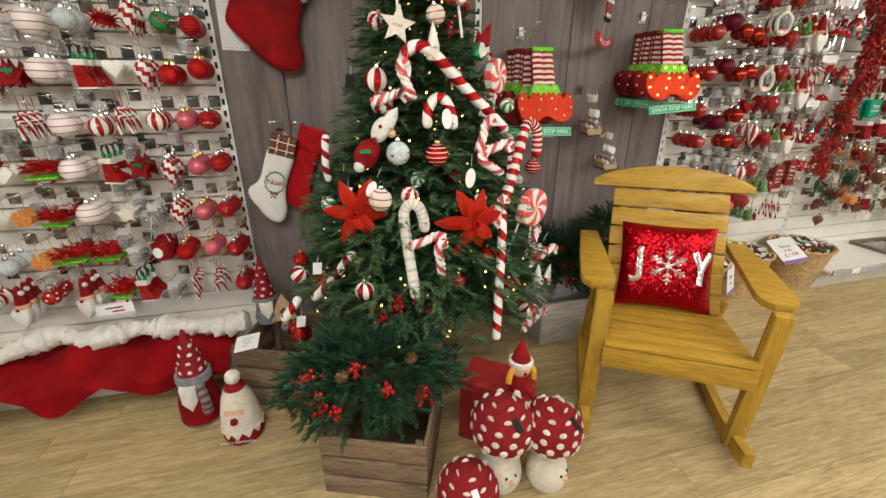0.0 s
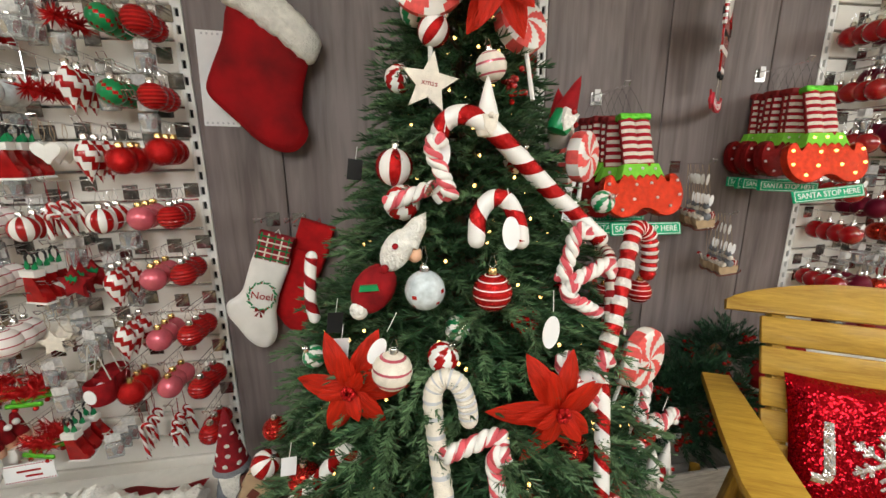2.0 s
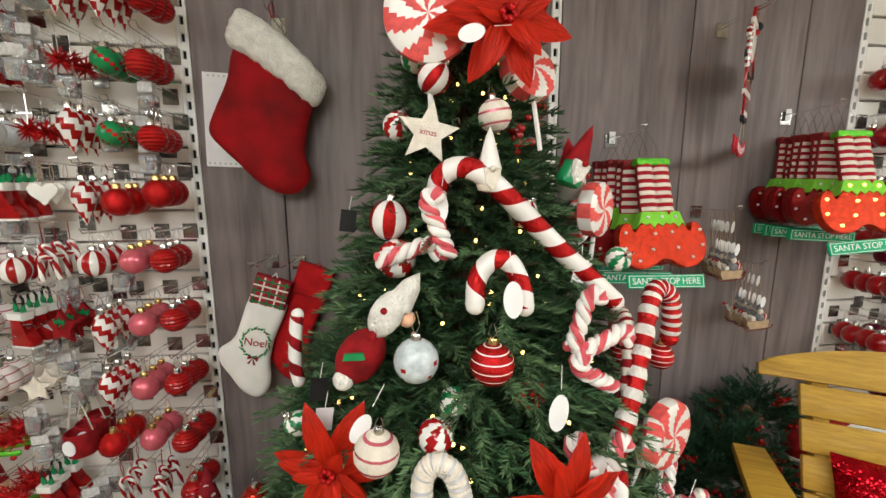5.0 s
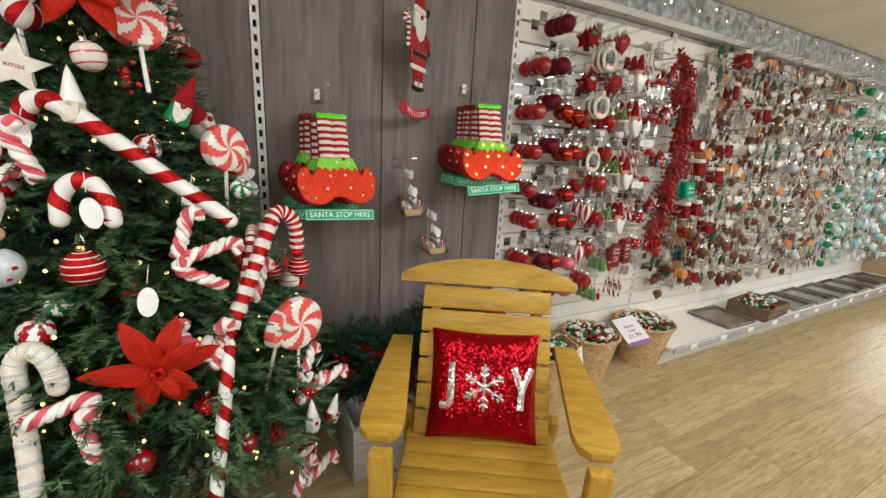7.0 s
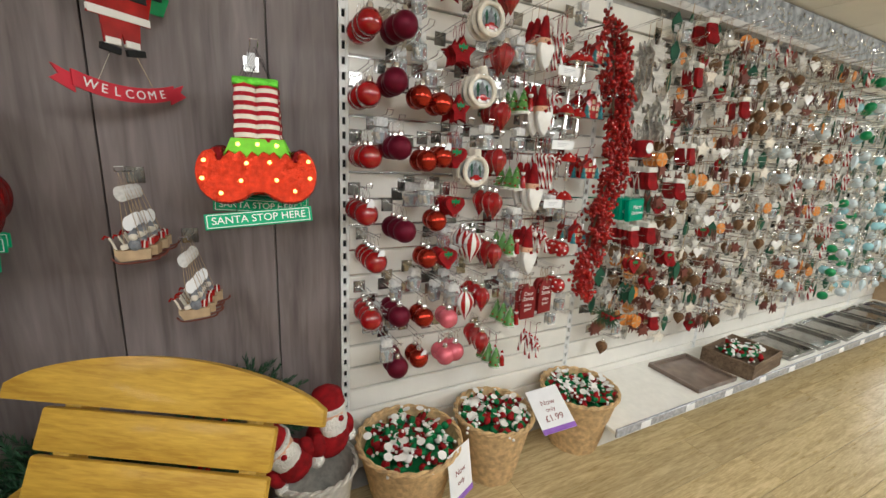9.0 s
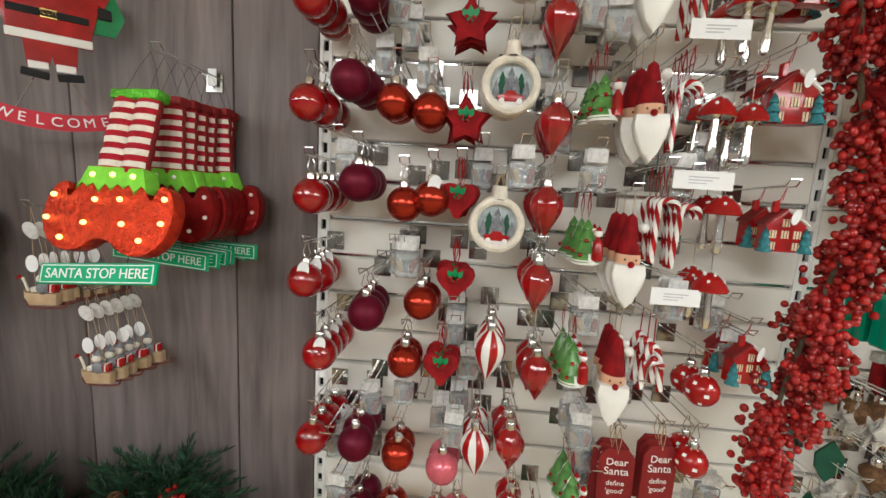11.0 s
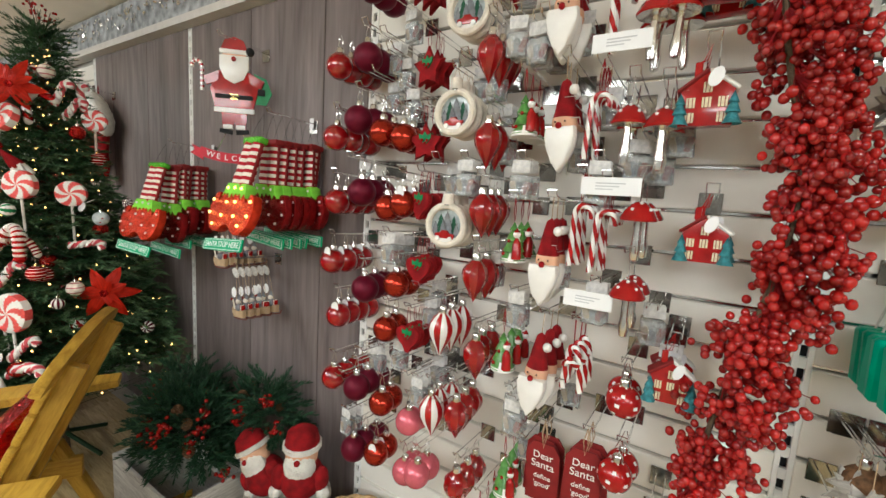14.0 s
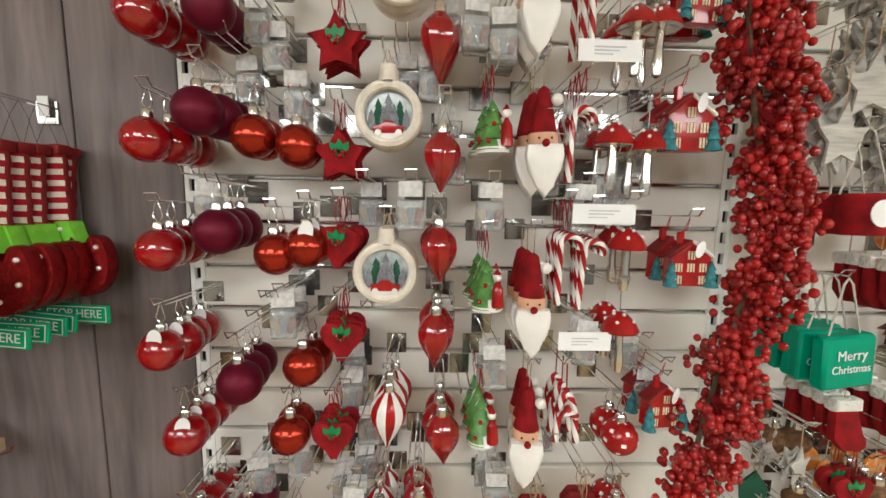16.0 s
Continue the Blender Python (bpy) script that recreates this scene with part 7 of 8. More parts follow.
def basket(x, y, r0, r1, h, label, material):
    e = thing("wicker_basket", pose(x, y, 0), label, "basket", "wicker baskets")
    seg, n = 40, 26
    bm = bm_new()
    lathe(bm, [(r0 + (r1 - r0) * i / n, h * i / n) for i in range(n + 1)], seg, wob=lambda i, j: 1 + 0.018 * (1 if (i + j // 2) % 2 else -1))
    lathe(bm, [(r0 + (r1 - r0) * i / n - 0.008, 0.004 + (h - 0.004) * i / n) for i in range(n, -1, -1)] + [(0, 0.004)], seg)
    lathe(bm, [(0, 0.001), (r0, 0.001)], seg)
    part("weave", bm, material, e)
    bm = bm_new()
    for s in range(2):
        tube(bm, [((r1 + 0.002 + 0.006 * math.cos(k * 0.9 + s * math.pi)) * math.cos(2 * math.pi * k / 80), (r1 + 0.002 + 0.006 * math.cos(k * 0.9 + s * math.pi)) * math.sin(2 * math.pi * k / 80), h + 0.006 * math.sin(k * 0.9 + s * math.pi)) for k in range(81)], 0.007, 6, caps=False)
    part("rim", bm, material, e, "braided rim")
    return e


def fill(x, y, z, r, n, seed):
    """A jumble of tiny red, green and white felt figures."""
    q = random.Random(seed)
    bm = bm_new()
    for i in range(n):
        a, rr = q.uniform(0, 6.28), r * math.sqrt(q.random()) * 0.92
        m = pose(rr * math.cos(a), rr * math.sin(a), q.uniform(-0.02, 0.022) + 0.03 * (1 - rr / r), q.uniform(-90, 90), q.uniform(-90, 90), q.uniform(0, 360))
        c = q.choice((0, 1, 2, 0, 1))
        ball(bm, 0.017, m, 8, 6, mi=c)
        lathe(bm, [(0.014, 0.010), (0.008, 0.03), (0, 0.042)], 8, m, mi=(c + 1) % 2)
        ball(bm, 0.007, m @ pose(0, 0, 0.043), 6, 5, mi=2)
        if i % 3 == 0:
            lathe(bm, [(0, 0.020), (0.017, 0.020)], 12, pose(rr * math.cos(a), rr * math.sin(a), 0.035, q.uniform(-30, 30), q.uniform(-30, 30), 0), mi=2)
    tagged(part("felt_figures", bm, [REDFELT, GREENFELT, WHITE], m=pose(x, y, z)), "jumble of tiny red and green felt figures in a basket", "toys", "basket fillings", "stuff")


for i, (x, y, r0, r1, h) in enumerate(((2.14, 1.90, 0.130, 0.198, 0.30), (2.55, 1.915, 0.110, 0.168, 0.30), (3.055, 1.91, 0.118, 0.182, 0.30))):
    basket(x, y, r0, r1, h, "round natural wicker basket full of small felt figures", WICKER)
    fill(x, y, h - 0.025, r1 - 0.012, 85, 40 + i)
    bm = bm_new()
    lathe(bm, [(0, 0), (r1 - 0.022, 0)], 30)
    tagged(part("basket_lining", bm, GREENFELT, m=pose(x, y, h - 0.045)), "dark green felt lining inside a wicker basket", "lining", "basket linings")
basket(1.785, 1.935, 0.105, 0.142, 0.27, "white wicker basket holding plush santas", WICKERW)


def price_sheet(m, lines, label):
    e = thing("price_sheet", m, label, "sign", "price sheets")
    bm = bm_new()
    box(bm, 0.15, 0.0015, 0.20)
    part("sheet", bm, CARD, e)
    for t, z, s in lines:
        words(t, s, e, pose(0, -0.0012, z), DKRED, 0.0003)
    bm = bm_new()
    box(bm, 0.15, 0.0012, 0.022, pose(0, -0.0014, -0.089))
    part("footer_band", bm, LILAC, e, "purple footer band")


price_sheet(pose(2.755, 1.785, 0.335, -62, -12, -14), (("Now", 0.03, 0.032), ("only", -0.002, 0.026), ("£1.99", -0.04, 0.038)), "white price sheet reading now only one pound ninety-nine")
price_sheet(pose(2.285, 1.735, 0.215, -12, 4, 28), (("Now", 0.01, 0.032), ("only", -0.03, 0.026)), "white price sheet hung on a basket rim")

# plush figures
def plush_santa(x, y, z, s, rz, ry=0):
    bm = bm_new()
    ball(bm, 0.075 * s, pose(0, 0, 0.07 * s), 14, 10, mi=0)
    ball(bm, 0.055 * s, pose(0, -0.005, 0.16 * s), 14, 10, mi=3)
    ball(bm, 0.055 * s, pose(0, -0.03 * s, 0.13 * s) @ Matrix.Diagonal((1, 0.7, 1.1, 1)), 12, 8, mi=1)
    lathe(bm, [(0.06 * s, 0.185 * s), (0.06 * s, 0.20 * s), (0.05 * s, 0.24 * s), (0.02 * s, 0.26 * s), (0, 0.265 * s)], 14, mi=0)
    lathe(bm, [(0.052 * s, 0.18 * s), (0.066 * s, 0.185 * s), (0.066 * s, 0.20 * s), (0.052 * s, 0.205 * s)], 14, mi=1)
    ball(bm, 0.011 * s, pose(0, -0.06 * s, 0.16 * s), 8, 6, mi=0)
    for k in (-1, 1):
        ball(bm, 0.035 * s, pose(k * 0.07 * s, -0.02 * s, 0.08 * s) @ Matrix.Diagonal((0.8, 0.9, 1.3, 1)), 10, 8, mi=0)
        ball(bm, 0.024 * s, pose(k * 0.08 * s, -0.03 * s, 0.035 * s), 8, 6, mi=1)
    tagged(part("plush_santa", bm, [REDFELT, FUR, BLACK, SKIN], m=pose(x, y, z, 0, ry, rz)), "plush santa toy in red suit sitting in a basket", "toy", "plush santas")


plush_santa(1.835, 1.955, 0.29, 1.05, 35)
plush_santa(1.735, 1.91, 0.285, 0.95, 15, -32)


def dots_on(bm, prof_r, zs, n, r, mi, c=ID):
    for row_, z in enumerate(zs):
        R = prof_r(z)
        k = max(4, int(n * R))
        for i in range(k):
            a = 2 * math.pi * (i + 0.5 * (row_ % 2)) / k
            ball(bm, r, c @ pose(R * math.cos(a), R * math.sin(a), z, 0, 0, math.degrees(a)) @ Matrix.Diagonal((0.28, 1, 1, 1)), 8, 6, mi=mi)


def toadstool_plush(x, y, s, rz, ry=0, lean=0, stem=True, z=0.0):
    bm = bm_new()
    R = 0.105 * s
    cz = 0.255 * s if stem else R * 0.92
    c = pose(0, 0, cz, 0, ry, 0)
    ball(bm, R, c @ Matrix.Diagonal((1, 1, 0.92, 1)), 26, 16, mi=0)
    dots_on(bm, lambda q: math.sqrt(max(0.0001, R * R - (q / 0.92) ** 2)), [R * k for k in (-0.72, -0.45, -0.18, 0.12, 0.42, 0.68, 0.86)], 120 / s, 0.0125 * s, 1, c)
    if stem:
        lathe(bm, [(0, 0), (0.062 * s, 0.003), (0.074 * s, 0.03 * s), (0.074 * s, 0.07 * s), (0.06 * s, 0.13 * s), (0.045 * s, 0.20 * s)], 18, mi=1)
        for k in (-1, 1):
            ball(bm, 0.005, pose(k * 0.018, -0.068 * s, 0.088 * s), 8, 6, mi=2)
        ball(bm, 0.011, pose(0, -0.074 * s, 0.07 * s), 8, 6, mi=3)
    box(bm, 0.022, 0.004, 0.045, c @ pose(0, -R * 0.75, R * 0.62, -50, 0, 10), mi=4 if not stem else 2)
    tagged(part("plush_toadstool", bm, [DOTRED, WOOLW, BLACK, SKIN, CARD], m=pose(x, y, z, 0, lean, rz)), "plush toadstool with white-dotted dark red cap on the floor", "toy", "plush toadstools")


DOTRED = mat("dark_red_knit", (0.25, 0.012, 0.018), 0.9, var=0.2, scale=70, bump=0.5, bscale=300)
toadstool_plush(0.462, 0.965, 1.03, 10, 0, 0)
toadstool_plush(0.625, 0.925, 0.97, 30, 6, 0)
toadstool_plush(0.318, 0.885, 0.98, 0, 0, 0, stem=False)

# elf doll sitting on a red box
e = thing("gift_box", pose(0.53, 1.17, 0, 0, 0, -38), "dark red cardboard Christmas Eve box", "box")
bm = bm_new()
box(bm, 0.26, 0.16, 0.25, pose(0, 0, 0.125), bev=0.003)
part("carton", bm, mat("red_card", (0.30, 0.02, 0.022), 0.55, var=0.12), e)
bm = bm_new()
box(bm, 0.265, 0.165, 0.04, pose(0, 0, 0.265), bev=0.003)
lid = part("lid", bm, mat("red_card_lid", (0.34, 0.025, 0.025), 0.5, var=0.12), e)
words("Christmas", 0.035, e, pose(0, -0.0835, 0.20), CARD, 0.0004)
words("Eve", 0.035, e, pose(0, -0.0835, 0.165), CARD, 0.0004)
words("Box", 0.035, e, pose(0, -0.0835, 0.13), CARD, 0.0004)
bm = bm_new()
lathe(bm, [(0, 0), (0.04, 0.005), (0.045, 0.03), (0.03, 0.07)], 14, mi=0)
ball(bm, 0.036, pose(0, -0.004, 0.095), 14, 10, mi=1)
lathe(bm, [(0.040, 0.115), (0.028, 0.15), (0.012, 0.19), (0, 0.215)], 14, mi=0)
lathe(bm, [(0.034, 0.108), (0.044, 0.112), (0.044, 0.126), (0.034, 0.13)], 14, mi=2)
for k in (-1, 1):
    tube(bm, smooth_path([(k * 0.03, -0.01, 0.105), (k * 0.045, -0.015, 0.08), (k * 0.05, -0.015, 0.045)], 5), 0.011, 7, mi=3)
    tube(bm, [(k * 0.02, -0.03, 0.015), (k * 0.03, -0.07, 0.0), (k * 0.03, -0.08, -0.03)], 0.011, 7, mi=2 if k < 0 else 0)
ball(bm, 0.007, pose(0, -0.04, 0.092), 8, 6, mi=0)
tagged(part("elf_doll", bm, [REDFELT, SKIN, FUR, YELLOW], m=pose(0.575, 1.09, 0.287, 0, 0, 0)), "plush elf doll with yellow plaits and red hat on a box", "doll")

# gnome and santa on the floor at the left
bm = bm_new()
lathe(bm, [(0, 0), (0.075, 0.004), (0.082, 0.02), (0.08, 0.10), (0.055, 0.20), (0.05, 0.22)], 20, fn=lambda i, j: 2 if i < 2 else 0)
lathe(bm, [(0.058, 0.20), (0.068, 0.205), (0.066, 0.235), (0.055, 0.24)], 20, mi=2)
lathe(bm, [(0.056, 0.235), (0.045, 0.29), (0.022, 0.37), (0.006, 0.43), (0, 0.435)], 20, mi=1)
dots_on(bm, lambda q: 0.057 - (q - 0.235) * 0.25, [0.26, 0.295, 0.33, 0.365], 160, 0.0095, 3)
plate(bm, [(-0.04, 0.21), (0.02, 0.21), (0.02, 0.14), (-0.01, 0.09), (-0.04, 0.14)][::-1], 0.04, pose(-0.01, -0.06, 0), mi=3, bev=0.012)
tube(bm, smooth_path([(0.02, -0.05, 0.20), (0.035, -0.085, 0.14), (0.035, -0.085, 0.08)], 5), 0.02, 8, fn=lambda i, j: 4 if i % 2 else 2)
tagged(part("standing_gnome", bm, [VELVET, DOTRED, GREYF, FUR, BROWN], m=pose(-0.645, 1.57, 0, 0, 0, 10)), "standing gnome in dark red coat with dotted pointed hat", "toy")
bm = bm_new()
lathe(bm, [(0, 0), (0.062, 0.003), (0.068, 0.02), (0.068, 0.06), (0.062, 0.12), (0.05, 0.175), (0.034, 0.21), (0.028, 0.225), (0, 0.24)], 22, fn=lambda i, j: 0 if i < 3 or i > 5 else 1)
for i in range(12):
    a = 2 * math.pi * i / 12
    plate(bm, [(-0.018, 0), (0, -0.028), (0.018, 0)], 0.004, pose(0.0675 * math.cos(a), 0.0675 * math.sin(a), 0.062, 0, 0, math.degrees(a) + 90), mi=1)
ball(bm, 0.026, pose(0, 0, 0.252), 12, 8, mi=3)
ball(bm, 0.013, pose(0, -0.066, 0.115), 10, 8, mi=0)
plate(bm, [(-0.03, 0), (0.03, 0), (0.028, 0.018), (-0.028, 0.018)], 0.008, pose(0, -0.055, 0.135, -12, 0, 0), mi=2)
o = tagged(part("santa_doorstop", bm, [REDFELT, WOOLW, SKIN, FUR], m=pose(-0.46, 1.425, 0, 0, 0, -5) @ Matrix.Scale(1.12, 4)), "squat felt santa doorstop with red base", "toy")
words("Merry Christmas", 0.0165, o, pose(0, -0.0695, 0.028), CARD, 0.0004)

# gnome, wooden fir and baubles on the left crate
bm = bm_new()
lathe(bm, [(0, 0), (0.05, 0.003), (0.055, 0.03), (0.04, 0.10), (0.044, 0.115)], 18, mi=2)
lathe(bm, [(0.05, 0.11), (0.056, 0.118), (0.05, 0.135)], 18, mi=2)
lathe(bm, [(0.05, 0.13), (0.038, 0.18), (0.018, 0.27), (0, 0.33)], 18, mi=1)
dots_on(bm, lambda q: 0.05 - (q - 0.13) * 0.25, [0.15, 0.18, 0.21, 0.24, 0.27], 160, 0.008, 3)
plate(bm, [(-0.03, 0.12), (0.03, 0.12), (0.025, 0.07), (0, 0.03), (-0.025, 0.07)][::-1], 0.03, pose(0, -0.045, 0), mi=3, bev=0.01)
tube(bm, [(0.03, -0.03, 0.10), (0.045, -0.055, 0.05), (0.045, -0.05, 0.0)], 0.014, 8, fn=lambda i, j: 4)
tagged(part("sitting_gnome", bm, [VELVET, DOTRED, GREYF, FUR, BROWN], m=pose(-0.37, 1.80, 0.2955, 0, 0, 10)), "sitting gnome with tall dotted red hat on a crate", "toy")
e = thing("wooden_fir", pose(-0.285, 1.71, 0.2955, 0, 0, 5), "cut-out plywood fir tree on a small green base", "ornament")
bm = bm_new()
fir = [(-0.012, 0.02), (0.012, 0.02), (0.012, 0.045), (0.055, 0.045), (0.03, 0.085), (0.045, 0.085), (0.02, 0.125), (0.03, 0.125), (0.0, 0.175)]
plate(bm, fir + [(-x, z) for x, z in fir[-2:1:-1]], 0.016, bev=0.003)
part("fir_board", bm, TAN, e)
bm = bm_new()
plate(bm, [(0, -0.02), (0.018, 0), (0, 0.02), (-0.018, 0)], 0.006, pose(0, -0.009, 0.09))
part("diamond_inlay", bm, BROWN, e)
bm = bm_new()
lathe(bm, [(0, 0.02), (0.02, 0.018), (0.024, 0)], 12)
part("base", bm, GREYF, e)
for x, y in ((-0.20, 1.585), (-0.235, 1.63)):
    bm = bm_new()
    ball(bm, 0.036, fn=lambda i, j: 1 if (i + j) % 4 == 0 else 0)
    o = tagged(part("tabletop_bauble", bm, [COPPER, REDGLIT], m=pose(x, y, 0.2955 + 0.036)), "copper-red bauble with dark loops resting on a crate", "bauble", "crate baubles")
    bm = bm_new()
    lathe(bm, [(0, 0.012), (0.009, 0.01), (0.009, -0.004)], 10, pose(0, 0, 0.036))
    part("cap", bm, GOLD, o)

# red tree skirt with white fur edge lying on the low shelf
e = thing("tree_skirt", pose(-1.05, 1.80, 0), "red velvet tree skirt with white fur trim on the low shelf", "tree skirt")
bm = bm_new()
NX, NY = 46, 16
g = {}
for i in range(NX + 1):
    for j in range(NY + 1):
        u, v = i / NX, j / NY
        x = -0.58 + 1.10 * u
        drop = 0.002 + (0.125 - 0.055 * u) * abs(math.sin(u * math.pi * 3.0 + 0.9))
        s = v * (0.30 + drop)
        if s < 0.30:
            y, z = 0.19 - s * 1.1, 0.192 + 0.085 * math.sin(math.pi * min(1, (0.30 - s) / 0.30) * 0.9) * (0.75 + 0.35 * math.sin(u * 17) * math.sin(v * 5))
        else:
            y, z = -0.145 - 0.022 * abs(math.sin(u * math.pi * 6.0 + 0.5)), 0.178 - (s - 0.30)
        g[i, j] = bm.verts.new((x, y - 0.006 * math.sin(u * 31 + v * 3), z + 0.010 * math.sin(u * 26 + v * 7)))
for i in range(NX):
    for j in range(NY):
        bm.faces.new((g[i, j], g[i, j + 1], g[i + 1, j + 1], g[i + 1, j]))
bmesh.ops.solidify(bm, geom=bm.faces[:], thickness=0.006)
part("velvet", bm, mat("bright_red_velvet", (0.43, 0.006, 0.012), 0.75, var=0.35, scale=8, bump=0.15, spec=0.2), e)
bm = bm_new()
pth = smooth_path([(-0.58, -0.02, 0.29), (-0.42, -0.05, 0.275), (-0.30, 0.02, 0.30), (-0.18, 0.06, 0.315), (-0.05, 0.03, 0.29), (0.12, 0.06, 0.30), (0.30, 0.03, 0.30), (0.46, -0.02, 0.31), (0.60, -0.04, 0.33)], 10)
tube(bm, dense(pth, 0.012), [0.040 + 0.010 * math.sin(i * 0.31) + 0.005 * math.sin(i * 1.7) for i in range(len(dense(pth, 0.012)))], 18)
for v in bm.verts:
    v.co += Vector((1, 1, 1)) * (0.012 * noise.noise(v.co * 35) + 0.006 * noise.noise(v.co * 110))
part("fur_trim", bm, FUR, e, "fluffy white fur trim")
e = thing("product_card", pose(-0.43, 1.60, 0.315, -64, -14, -12), "white spotted product card tied to the skirt", "sign")
bm = bm_new()
box(bm, 0.105, 0.0015, 0.075)
part("card", bm, CARD, e)
bm = bm_new()
for k in range(4):
    box(bm, 0.05 - 0.008 * k, 0.0008, 0.005, pose(-0.005 * (k % 2), -0.0012, 0.02 - 0.012 * k))
part("print", bm, INK, e, "small printed lines", smooth=False)
e = thing("product_card", pose(-1.03, 1.935, 0.375, -4, -4, 0), "white dotted-edge greeting card on a hook", "sign")
hook(-1.03, 0.41)
bm = bm_new()
box(bm, 0.15, 0.0015, 0.065)
part("card", bm, CARD, e)
bm = bm_new()
for k in range(18):
    for s in (-1, 1):
        box(bm, 0.004, 0.0008, 0.004, pose(-0.07 + k * 0.0082, -0.0012, s * 0.028))
box(bm, 0.07, 0.0008, 0.007, pose(0, -0.0012, 0.006))
box(bm, 0.05, 0.0008, 0.007, pose(0.012, -0.0012, -0.012))
part("print", bm, RED, e, "red dotted edge and handwriting", smooth=False)

# trays and boxes on the right low shelf
TZ = 0.1765
for x, w in ((3.98, 0.36), (4.95, 0.34), (5.35, 0.34), (5.75, 0.34), (6.15, 0.34), (6.55, 0.34), (6.95, 0.3)):
    e = thing("tray", pose(x, 1.90, TZ, 0, 0, rk.uniform(-4, 4)), "shallow dark plastic tray in clear wrap on the shelf" if x < 4.2 else "clear wrapped silver tray on the low shelf", "tray", "trays")
    bm = bm_new()
    box(bm, w, 0.32, 0.008, pose(0, 0, 0.004))
    for sx, sy, px, py in ((w, 0.014, 0, 0.153), (w, 0.014, 0, -0.153), (0.014, 0.292, w / 2 - 0.007, 0), (0.014, 0.292, -w / 2 + 0.007, 0)):
        box(bm, sx, sy, 0.026, pose(px, py, 0.013), bev=0.002)
    part("tray_body", bm, TRAY_M if x < 4.2 else PLATE_M, e)
e = thing("brown_box", pose(4.42, 1.86, TZ, 0, 0, 6), "open brown wooden display box of small goods", "box")
bm = bm_new()
for sx, sy, px, py in ((0.42, 0.012, 0, 0.14), (0.42, 0.012, 0, -0.14), (0.012, 0.268, 0.204, 0), (0.012, 0.268, -0.204, 0)):
    box(bm, sx, sy, 0.10, pose(px, py, 0.05), bev=0.002)
box(bm, 0.40, 0.27, 0.008, pose(0, 0, 0.05))
part("box_body", bm, CRATE_M, e)
fill(4.42, 1.86, TZ + 0.075, 0.12, 40, 90)

# ---- the far end of the shop ----
bm = bm_new()
lathe(bm, [(0, 0), (0.07, 0.002), (0.075, 0.02), (0.05, 0.07)], 12, pose(-0.07, -0.03, 0), mi=2)
lathe(bm, [(0, 0), (0.07, 0.002), (0.075, 0.02), (0.05, 0.07)], 12, pose(0.07, -0.03, 0), mi=2)
for s in (-1, 1):
    tube(bm, [(s * 0.07, -0.02, 0.05), (s * 0.06, 0, 0.30)], 0.03, 8, mi=0)
ball(bm, 0.19, pose(0, 0, 0.48), 20, 14, mi=1)
ball(bm, 0.12, pose(0, 0, 0.72), 16, 12, mi=1)
lathe(bm, [(0.125, 0.76), (0.13, 0.78), (0.11, 0.84), (0.05, 0.90), (0, 0.91)], 16, mi=0)
ball(bm, 0.04, pose(0.13, 0, 0.82), 8, 6, mi=0)
tube(bm, [(0.15, 0, 0.60), (0.24, -0.03, 0.70)], 0.035, 8, mi=0)
tagged(part("snowman_figure", bm, [REDFELT, FUR, BLACK], m=pose(7.42, 1.40, 0, 0, 0, -60)), "large plush snowman with red hat and black boots", "figure")
e = thing("purple_stand", pose(7.40, 1.86, 0, 0, 0, 0), "purple cardboard display stand at the wall end", "display stand")
bm = bm_new()
box(bm, 0.04, 0.40, 0.62, pose(0, 0, 0.31), bev=0.004)
box(bm, 0.025, 0.03, 0.55, pose(0, -0.12, 0.89), bev=0.004)
part("panel", bm, PURPLE, e)
bm = bm_new()
box(bm, 0.12, 0.3, 0.40, pose(0.09, -0.02, 0.36), bev=0.01)
part("pocket", bm, VELVET, e, "dark red pocket")
bm = bm_new()
box(bm, 0.06, 0.35, 2.15, pose(7.37, WALL - 0.05, 1.075), bev=0.004)
tagged(part("end_panel", bm, TAN, smooth=False), "tan wooden end panel of the display wall", "panel", kind="structure")


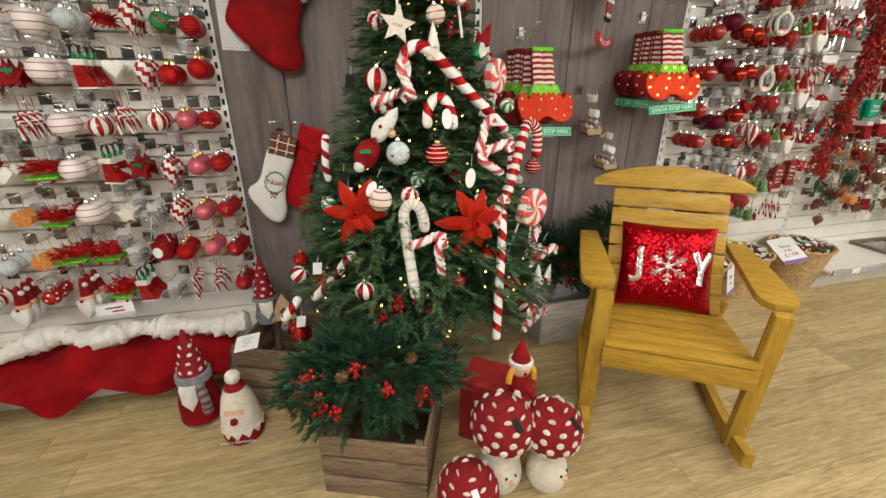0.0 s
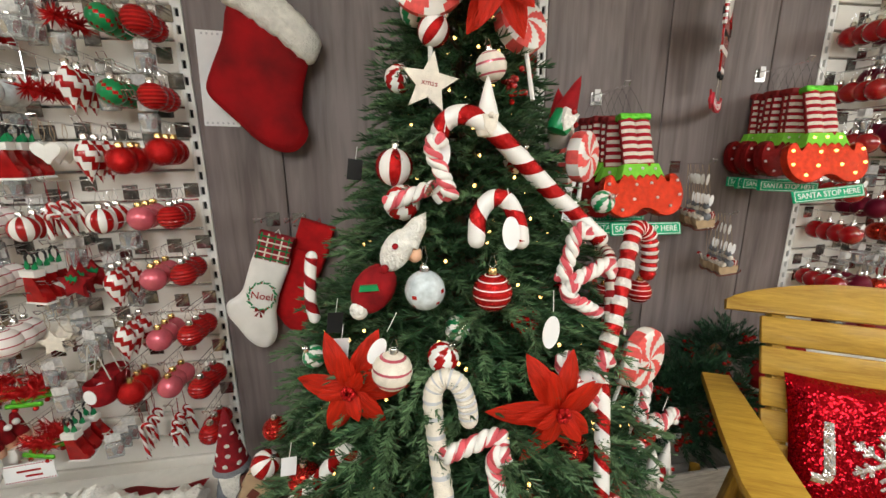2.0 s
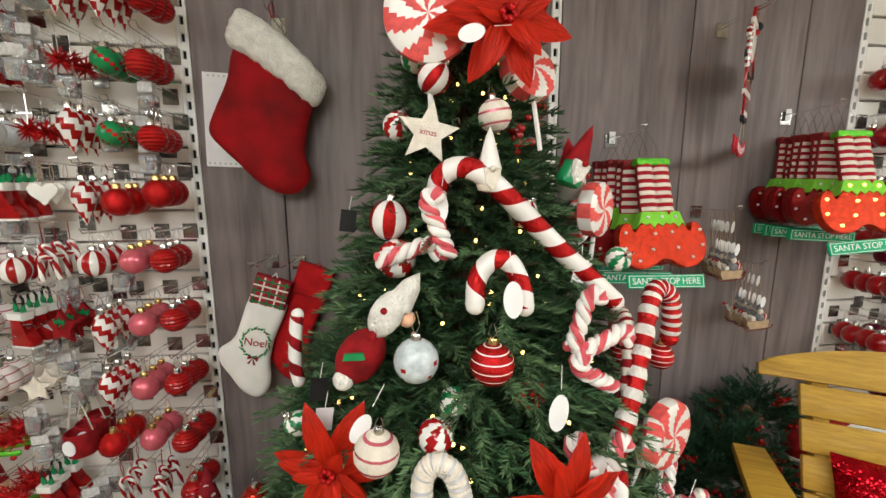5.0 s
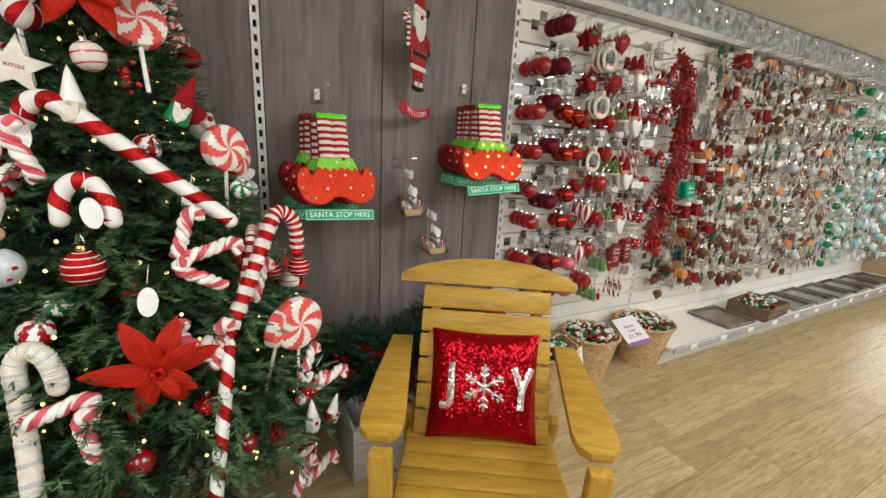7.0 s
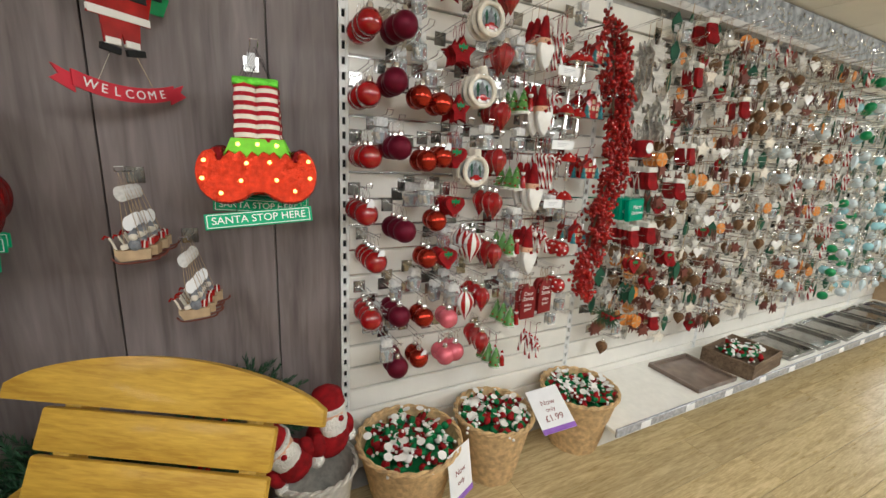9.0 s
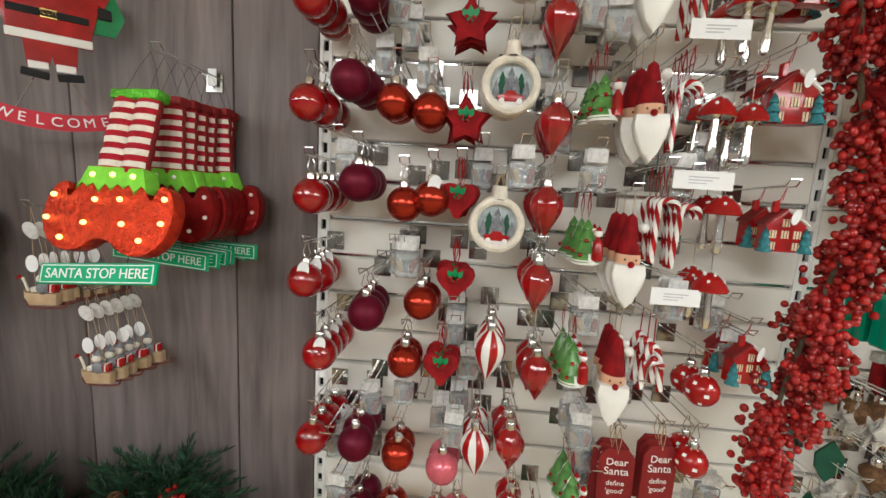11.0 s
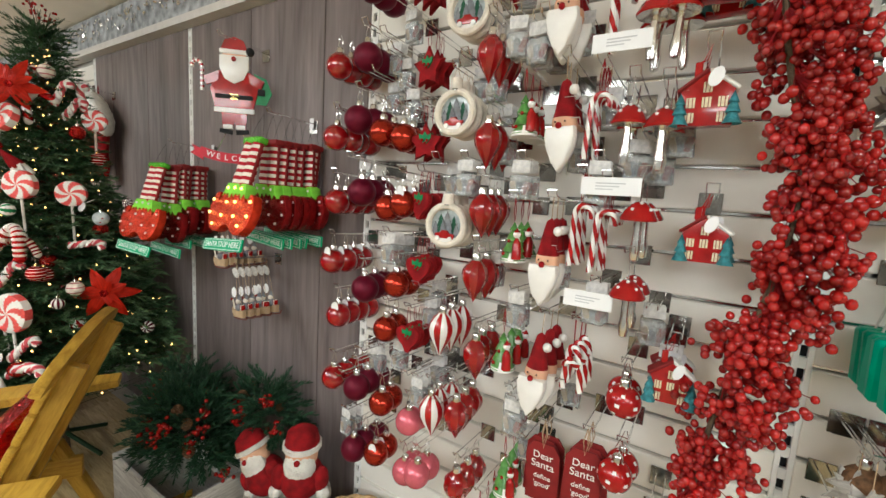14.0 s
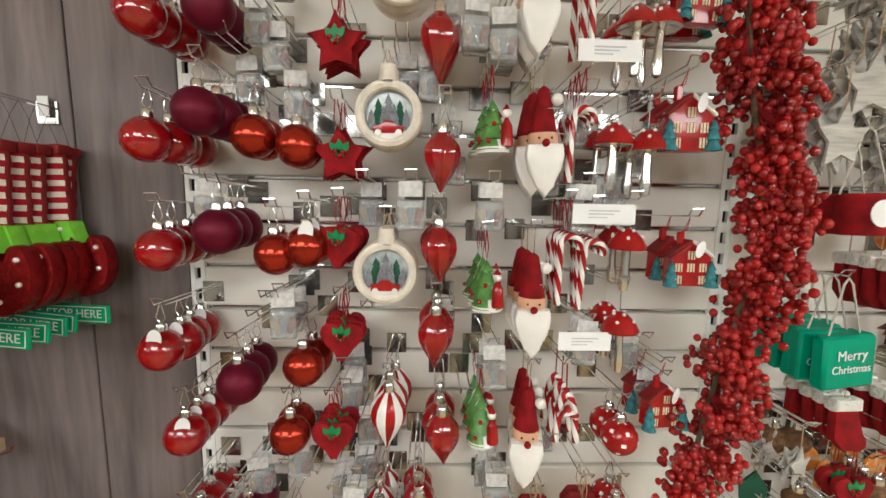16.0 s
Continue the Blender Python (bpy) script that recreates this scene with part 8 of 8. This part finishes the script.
def far_unit(x, y, rz, w, pal, seed):
    q = random.Random(seed)
    e = thing("shelving_unit", pose(x, y, 0, 0, 0, rz), "white shop shelving stocked with pale blue and silver goods", "shelving", "far shelving")
    bm = bm_new()
    box(bm, w, 0.03, 2.0, pose(0, 0.2, 1.0))
    part("back_panel", bm, SHELF_M, e)
    for k in range(6):
        bm = bm_new()
        box(bm, w, 0.4, 0.02, pose(0, 0, 0.15 + k * 0.33))
        part("shelf", bm, SHELF_M, e)
        bm = bm_new()
        xx = -w / 2 + 0.06
        while xx < w / 2 - 0.05:
            s = q.uniform(0.05, 0.09)
            if q.random() < 0.5:
                ball(bm, s * 0.7, pose(xx, -0.1, 0.16 + k * 0.33 + s * 0.7), 10, 7, mi=q.randrange(len(pal)))
            else:
                box(bm, s, 0.1, s * q.uniform(1.5, 2.6), pose(xx, -0.08, 0.16 + k * 0.33 + s * 0.9), mi=q.randrange(len(pal)), bev=0.004)
            xx += s * 1.35
        tagged(part("goods", bm, pal, e), kind="stuff")


far_unit(9.9, 3.6, 0, 2.6, [AQUA, ICE, CARD, FROST], 1)
far_unit(12.6, 3.4, 0, 2.4, [AQUA, ICE, CARD, FROST, SILVER], 2)
far_unit(13.7, 0.9, -90, 3.2, [ICE, CARD, FROST, SILVER, AQUA], 3)
far_unit(13.7, 3.6, -90, 2.0, [AQUA, CARD, ICE, AQUA], 6)
far_unit(13.7, -2.4, -90, 3.0, [RED, CARD, GOLD, FROST], 4)

# hooks far along the wall, past counting
bm = bm_new()
for m in far_hooks:
    box(bm, 0.046, 0.003, 0.048, m @ pose(0, -0.003, -0.016), mi=1)
    tube(bm, [m @ Vector(p) for p in ((-0.010, -0.003, -0.004), (-0.010, -0.19, 0.004), (-0.010, -0.20, 0.018), (0.010, -0.20, 0.018), (0.010, -0.19, 0.004), (0.010, -0.003, -0.004))], 0.0016, 4)
tagged(part("display_hooks_far", bm, [CHROME, PLATE_M]), "rows of chrome wire display hooks along the wall", "hooks", kind="stuff")

# ---- floor planks ----
bm = bm_new()
box(bm, 1.1985, 0.1885, 0.008, bev=0.0004)
o = part("plank", bm, FLOOR_M, floor)
plank_mesh = o.data
bpy.data.objects.remove(o)
rngp = random.Random(11)
for j in range(-24, 25):
    off = rngp.uniform(0, 1.2)
    for i in range(-5, 13):
        x, y = i * 1.2 + off, 0.05 + j * 0.19
        if not (-5.2 < x < 13.6 and -4.4 < y < (2.06 if x < XEND + 0.3 else 4.7)):
            continue
        if y < -2.3 or x > 10.5 or x < -3.6 or y > 2.4:
            continue
        o = new("plank", plank_mesh)
        o.parent = floor
        o.location = (x, y, -0.004)
